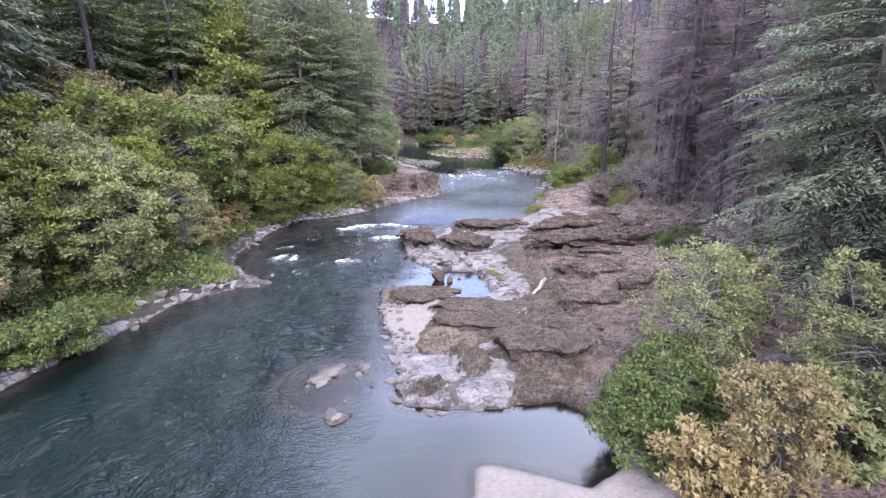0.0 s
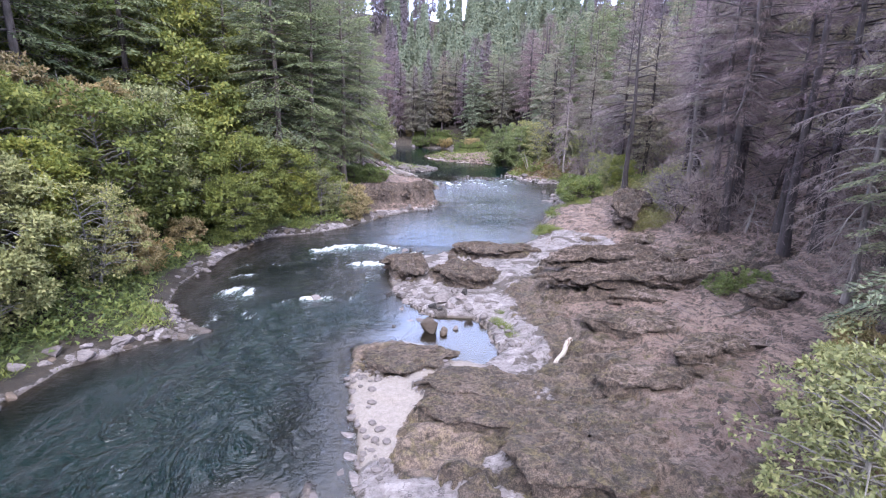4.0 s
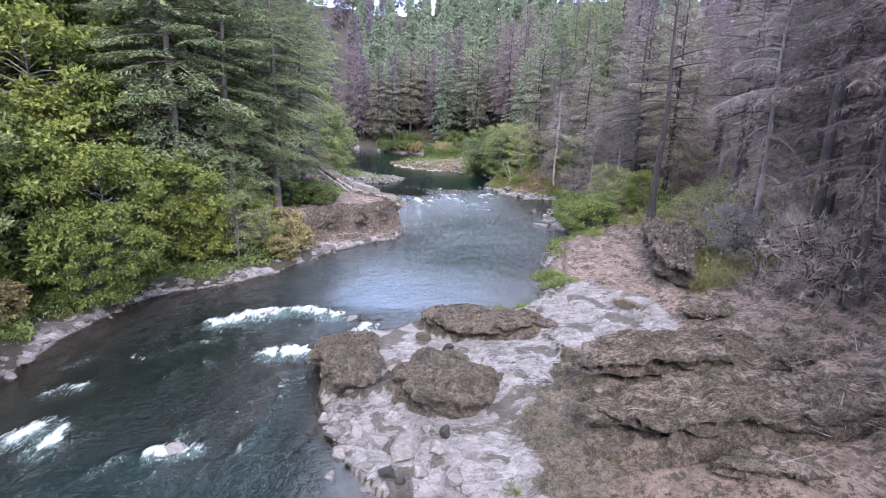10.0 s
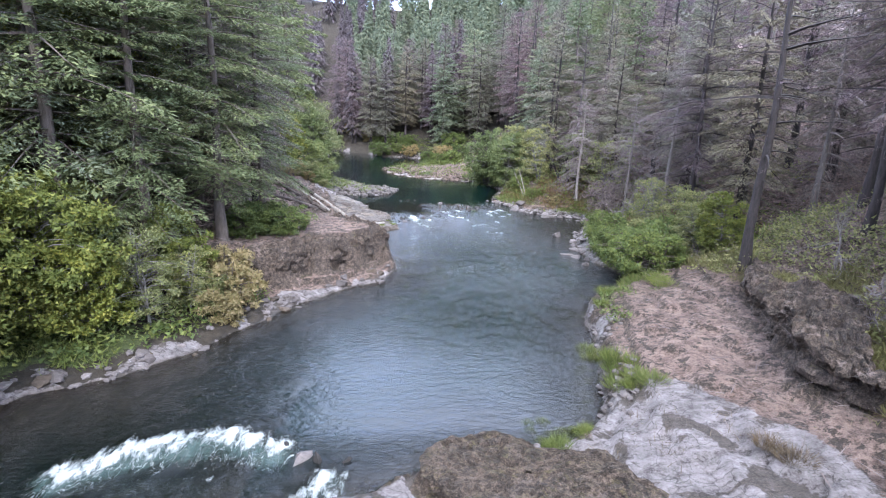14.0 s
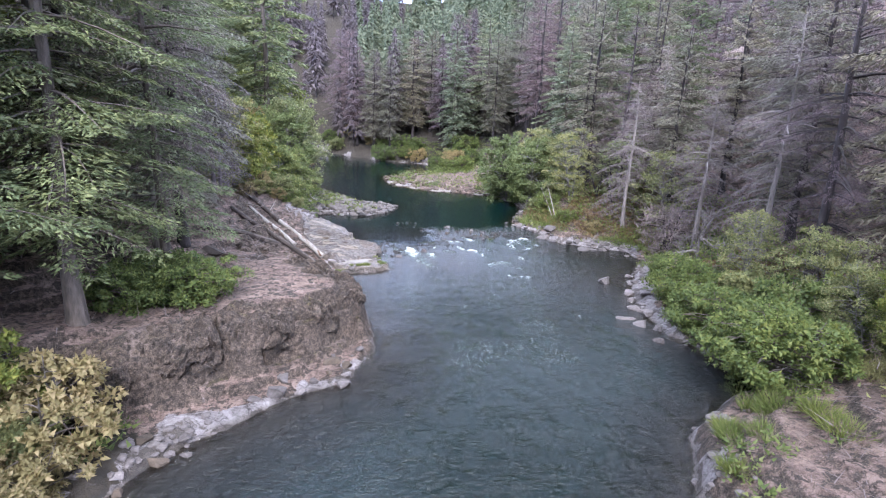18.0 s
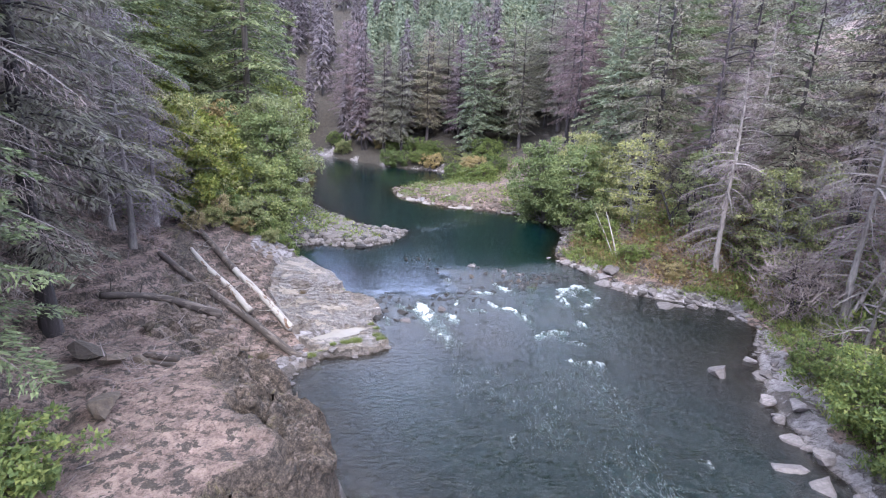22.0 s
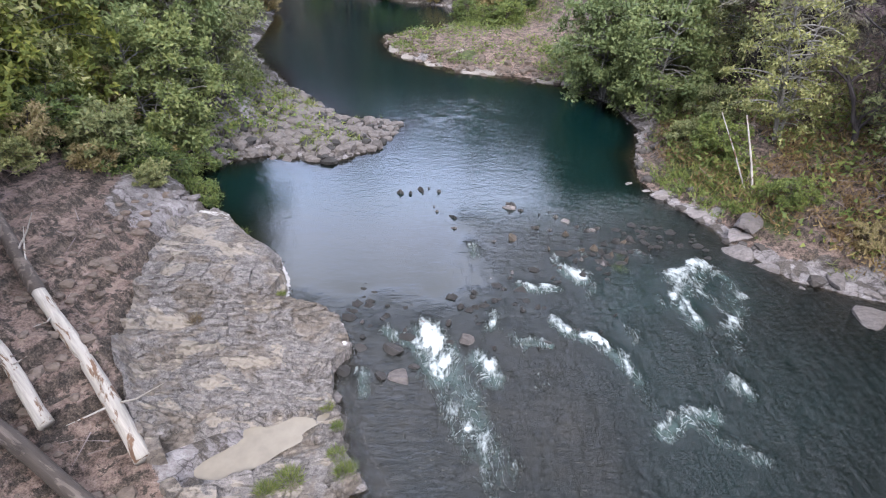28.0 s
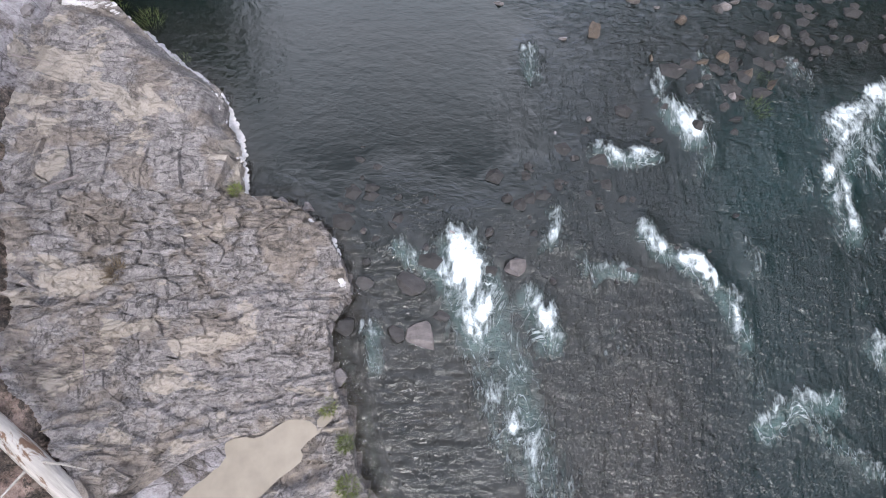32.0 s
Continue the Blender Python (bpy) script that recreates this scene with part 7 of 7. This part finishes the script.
scattered("upstream_undergrowth", "olive and green bushes along the upper banks", "undergrowth", SHRUB, 3, 16000, (-34, 40, 72, 180),
          lambda x, y, d: step(1.5, 3.0, d) * (1 - step(8, 13, d)) * np.where(np_left(x, y), y > 105, y > 74) * np.where((y > 128) & (y < 168) & (x < 11) & ~np_left(x, y), 0.4, 1.0), 15, 0.24, 0.6, 0.5, 0.36, 1.0)
OLIVE = leaf_material("olive_grass", (0.085, 0.082, 0.034), (0.150, 0.142, 0.060), (0.230, 0.210, 0.095), 0.35)
scattered("olive_grass", "olive and straw grass behind the rock ridge", "grass", OLIVE, 10, 6000, (16.5, 26, 54, 76),
          lambda x, y, d: step(18.6, 20.2, x + 0.3 * (62 - y) * (y < 62)) * (1 - step(22.5, 26, x)) * step(-0.12, 0.08, fbm(x, y, 4.0, 3, 76)), 22, 0.34, 0.08, 1.0, 0.24)
scattered("slope_shrubs", "grey-green low shrubs under the dead trees", "shrubs", ALDER, 11, 6500, (18, 38, 56, 128),
          lambda x, y, d: step(5, 8, d) * (1 - step(15, 20, d)) * step(0.0, 0.16, fbm(x, y, 6.0, 3, 77)), 16, 0.20, 0.5, 0.5, 0.36, 1.3)
RUST = leaf_material("rusty_bracken", (0.085, 0.050, 0.026), (0.165, 0.105, 0.050), (0.250, 0.185, 0.085), 0.35)
scattered("bracken", "rust and ochre bracken on the upper bank", "bracken", RUST, 8, 9000, (13, 28, 76, 122),
          lambda x, y, d: step(1.2, 2.5, d) * (1 - step(7, 11, d)) * step(-0.08, 0.12, fbm(x, y, 3.5, 3, 73)), 12, 0.26, 0.22, 0.8, 0.26, 0.4)
scattered("bright_herbs", "bright yellow-green herbs by the pool", "herbs", GRASS, 9, 16000, (-8, 26, 66, 172),
          lambda x, y, d: (~np_left(x, y)) * step(0.5, 1.0, d) * (1 - step(2.5, 5.0, d)) * step(-0.05, 0.12, fbm(x, y, 3.0, 3, 74)), 14, 0.20, 0.5, 0.7, 0.22, 0.35)
scattered("dry_grass", "dry straw and brown stalks over the rocky ground", "dry grass", STRAW, 4, 8500, (-16, 34, 20, 116),
          lambda x, y, d: step(0.8, 2.0, d) * np.where(np_left(x, y), (y > 72) & (y < 106) & (x < -5) & (x * 7.3 % 1 < 0.4), (x > 4)) * step(-0.1, 0.15, fbm(x, y, 4.0, 3, 72)), 9, 0.30, 0.06, 0.8, 0.25)
scattered("slope_litter", "fallen twigs and sticks on the burnt slope", "twigs", DEAD_GREY, 5, 5200, (-18, 46, 22, 116),
          lambda x, y, d: step(1.0, 3.0, d) * np.where(np_left(x, y), (y > 74) & (y < 106) & (x < -6) & (x * 7.3 % 1 < 0.35), step(9, 18, x)), 4, 0.85, 0.035, 0.05, 0.5)
scattered("burnt_brushwood", "tangle of bare grey brushwood under dead trees", "brushwood", DEAD, 6, 3600, (-24, 50, 30, 130),
          lambda x, y, d: np.where(np_left(x, y), (y > 88) & (y < 105) & (x < -12), step(18.5, 22, x)) * step(2, 4, d), 14, 0.8, 0.04, 0.7, 0.4, 1.2)


# ---- the broken shelf by the rapids: its slabs lie each by itself ----
def clip_cell(poly, px, py, qx, qy):
    """The part of a polygon that lies nearer to p than to q."""
    nx, ny = qx - px, qy - py
    c = (qx * qx + qy * qy - px * px - py * py) / 2
    res = []
    for (ax, ay), (bx, by) in zip(poly, poly[1:] + poly[:1]):
        da, db = ax * nx + ay * ny - c, bx * nx + by * ny - c
        if da <= 0:
            res.append((ax, ay))
        if da * db < 0:
            t = da / (da - db)
            res.append((ax + (bx - ax) * t, ay + (by - ay) * t))
    return res


def beds(x, y):
    """Height of the broken beds over the shelf: low steps that run across it, fewer at its smooth upper end."""
    x, y = np.asarray(x, dtype=float), np.asarray(y, dtype=float)
    v = 0.30 * fbm(x * 0.32, (y - 0.24 * x) * 1.1, 0.9, 3, 89) + 0.05 * fbm(x, y, 0.8, 3, 87) + 0.12
    t = v / 0.085
    low = (np.floor(t) + step(0.70, 0.95, t - np.floor(t))) * 0.085
    k = step(101.2, 103.0, y)
    return low * (1 - k) + (0.10 + 0.25 * (v - 0.1)) * k


def slab_mesh(poly, offset, r):
    cx, cy = sum(p[0] for p in poly) / len(poly), sum(p[1] for p in poly) / len(poly)
    n = len(poly)
    px, py = np.array([p[0] for p in poly]), np.array([p[1] for p in poly])
    vs = []
    for shrink, drop in ((1.02, None), (1.0, 0.014), (0.975, 0.0), (0.5, -0.004)):
        x, y = cx + (px - cx) * shrink, cy + (py - cy) * shrink
        z = np.full(n, -0.30) if drop is None else 0.5 * beds(x, y) + 0.5 * float(beds(np.array([cx]), np.array([cy]))[0]) + offset - drop
        vs += [(u - cx, v - cy, w + (0 if drop is None else r.uniform(-0.006, 0.006))) for u, v, w in zip(x, y, z)]
    fs = []
    for ring in (0, 1, 2):
        for i in range(n):
            j = (i + 1) % n
            fs.append((ring * n + i, ring * n + j, (ring + 1) * n + j, (ring + 1) * n + i))
    fs.append(tuple(range(3 * n, 4 * n)))
    me = bpy.data.meshes.new("slab")
    me.from_pydata(vs, [], fs)
    me.materials.append(SLAB)
    return me, cx, cy


shelf = tagged(new("rock_shelf"), "layered grey basalt shelf broken into slabs beside the rapids", "rock", kind="structure")
sr = random.Random(31)


def stretch(y):
    """Beds run across the shelf; lower down it breaks into blocks."""
    return 1.35 + 1.3 * float(step(96.6, 98.2, y)) - 1.0 * float(step(101.0, 103, y))


def shelf_top(x, y):
    return ground(x, y, False)[0] + beds(x, y)


xs, ys = np.arange(-8.9, 0.4, 0.05), np.arange(93.0, 106.6, 0.05)
bx, by, bf = sheet(xs, ys)
wx0, wy0 = bx + 0.16 * fbm(bx, by, 0.7, 3, 92), by + 0.16 * fbm(bx, by, 0.7, 3, 93)
reach_in = signed(bx + 0.22 * fbm(bx, by, 0.6, 3, 94), by + 0.22 * fbm(bx, by, 0.6, 3, 95), SHELF)
turn_x, turn_y = wx0 * 0.97 + wy0 * 0.24, wy0 * 0.97 - wx0 * 0.24
broken = 1 - step(100.6, 102.4, by + 0.8 * fbm(bx, by, 2.0, 3, 96))
e_big, w_big = cells(turn_x, turn_y * 2.1, 0.95, 97)
e_small, w_small = cells(turn_x, turn_y * 1.4, 0.36, 98)
bz = shelf_top(bx, by) + broken * (0.11 * (w_big - 0.5) + 0.045 * (w_small - 0.5)) + (1 - broken) * 0.03 * (w_big - 0.5)
bz = bz - (0.25 + 0.75 * broken) * (0.05 * (1 - step(0.0, 0.05, e_big)) + 0.025 * (1 - step(0.0, 0.03, e_small))) + 0.012 * fbm(bx, by, 0.16, 2, 99)
pool_in = np.hypot(((bx + 3.2) * 0.87 + (by - 95.4) * 0.5) / 2.0, ((by - 95.4) * 0.87 - (bx + 3.2) * 0.5) / 0.72)
bz = np.where(pool_in < 1.25, np.minimum(bz, 0.22 + 0.4 * step(0.80, 1.25, pool_in)), bz)
bz = bz - 0.9 * (1 - step(-0.12, 0.02, reach_in))
keep = (reach_in[bf] > -0.25).all(1)
used, back = np.unique(bf[keep], return_inverse=True)
put("bedrock", mesh_of("bedrock", np.stack([bx, by, bz], 1)[used], back.reshape(-1, 4)), SLAB, shelf)

seeds = []
for _ in range(9000):
    x, y = sr.uniform(-8.2, -0.4), sr.uniform(93.0, 101.2)
    gap = 0.24 + 0.9 * float(vnoise(np.array([x / 1.3]), np.array([y / 1.3]), 88)[0]) ** 2
    k = stretch(y)
    if len(seeds) < 420 and all((x - a) ** 2 + ((y - b) * k) ** 2 > gap * gap for a, b in seeds) and inside(np.array([x]), np.array([y]), SHELF)[0]:
        seeds.append((x, y))
for px, py in seeds:
    if np.hypot(((px + 3.2) * 0.87 + (py - 95.4) * 0.5) / 2.1, ((py - 95.4) * 0.87 - (px + 3.2) * 0.5) / 0.85) < 1:
        continue
    if float(fbm(np.array([px]), np.array([py]), 2.2, 3, 131)[0]) > -0.02:
        continue
    k = stretch(py)
    near = sorted(seeds, key=lambda q: (q[0] - px) ** 2 + ((q[1] - py) * k) ** 2)[1:13]
    cell = [(px - 1.3, (py - 0.8) * k), (px + 1.3, (py - 0.8) * k), (px + 1.3, (py + 0.8) * k), (px - 1.3, (py + 0.8) * k)]
    for qx, qy in near:
        cell = clip_cell(cell, px, py * k, qx, qy * k)
    rough = []
    for (ax, ay), (bx, by) in zip(cell, cell[1:] + cell[:1]):
        rough.append((ax, ay / k))
        if math.hypot(bx - ax, (by - ay) / k) > 0.22:
            rough.append(((ax + bx) / 2 + sr.uniform(-0.05, 0.05), (ay + by) / 2 / k + sr.uniform(-0.04, 0.04)))
    if len(rough) < 3:
        continue
    held = []
    for x, y in rough:
        t = 1.0
        while t > 0.1 and not inside(np.array([px + (x - px) * t]), np.array([py + (y - py) * t]), SHELF)[0]:
            t -= 0.03
        held.append((px + (x - px) * t, py + (y - py) * t))
    rough = held
    me, cx, cy = slab_mesh(rough, sr.uniform(-0.012, 0.014), sr)
    ob = put("slab", me, None, shelf)
    ob.matrix_basis = pose(cx, cy, float(ground(np.array([cx]), np.array([cy]), False)[0][0]) + 0.03)

n = Nodes("muddy_water")
mud = n.ramp(n.noise(n.co(), 2.5, 4), (0.3, (0.125, 0.104, 0.082)), (0.7, (0.165, 0.139, 0.112)))
MUD = n.done(n.principled(mud, 0.45, n.bump(n.noise(n.co(), 3.0, 2), 0.03, 0.05)))
for x, y, rx, ry, a, z in [(-3.2, 95.4, 1.85, 0.64, 30, 0.275)]:
    t = np.linspace(0, 2 * np.pi, 41)[:-1]
    wob = 1 + 0.16 * np.sin(3 * t + 1) + 0.10 * np.sin(5 * t) + 0.06 * np.sin(9 * t + 2)
    ring = np.stack([rx * np.cos(t) * wob, ry * np.sin(t) * wob, 0 * t], 1)
    me = bpy.data.meshes.new("puddle")
    me.from_pydata([tuple(p) for p in ring], [], [tuple(range(40))])
    ob = put("puddle", me, MUD)
    ob.matrix_basis = pose(x, y, z, 0, 0, a)
    tagged(ob, "shallow beige muddy puddle on the rock shelf", "puddle")

# white scum and crust dried along the upper edge of the shelf, and on the stones of the still pool
FROTH = stone_material("dried_white_scum", (0.18, 0.17, 0.17), (0.36, 0.35, 0.35))
pieces = []
q = np.random.RandomState(8)
EDGE = [(-1.2, 99.2), (-1.6, 100.3), (-2.5, 101.0), (-3.6, 101.2), (-3.9, 102.8), (-4.4, 103.8), (-5.5, 104.7), (-6.6, 105.7), (-7.8, 105.5)]
for k in range(1500):
    i = min(int(q.rand() ** 0.7 * (len(EDGE) - 1)), len(EDGE) - 2)
    t = q.rand()
    x, y = (EDGE[i][e] * (1 - t) + EDGE[i + 1][e] * t for e in (0, 1))
    wide = (0.06 + 0.16 * max(0.0, y - 99) / 4) * (1 + 2.2 * float(fbm(np.array([x]), np.array([y]), 0.7, 3, 52)[0]))
    off = abs(q.randn()) * max(wide * 0.6, 0.03)
    x, y = x - off * 0.8 + 0.05, y - off * 0.6 * (i > 4)
    s = q.uniform(0.02, 0.08)
    shape = sv * (1 + 0.5 * (q.rand(len(sv), 1) - 0.5)) * np.array([s * q.uniform(0.8, 1.6), s, 0.014])
    pieces.append((shape + np.array([x, y, max(ground_z(x, y) + 0.12, 0.29)]), sf))
tagged(put("dried_scum", mesh_of("dried_scum", *joined(pieces)), FROTH), "white dried scum along the water's edge", "scum", kind="stuff")
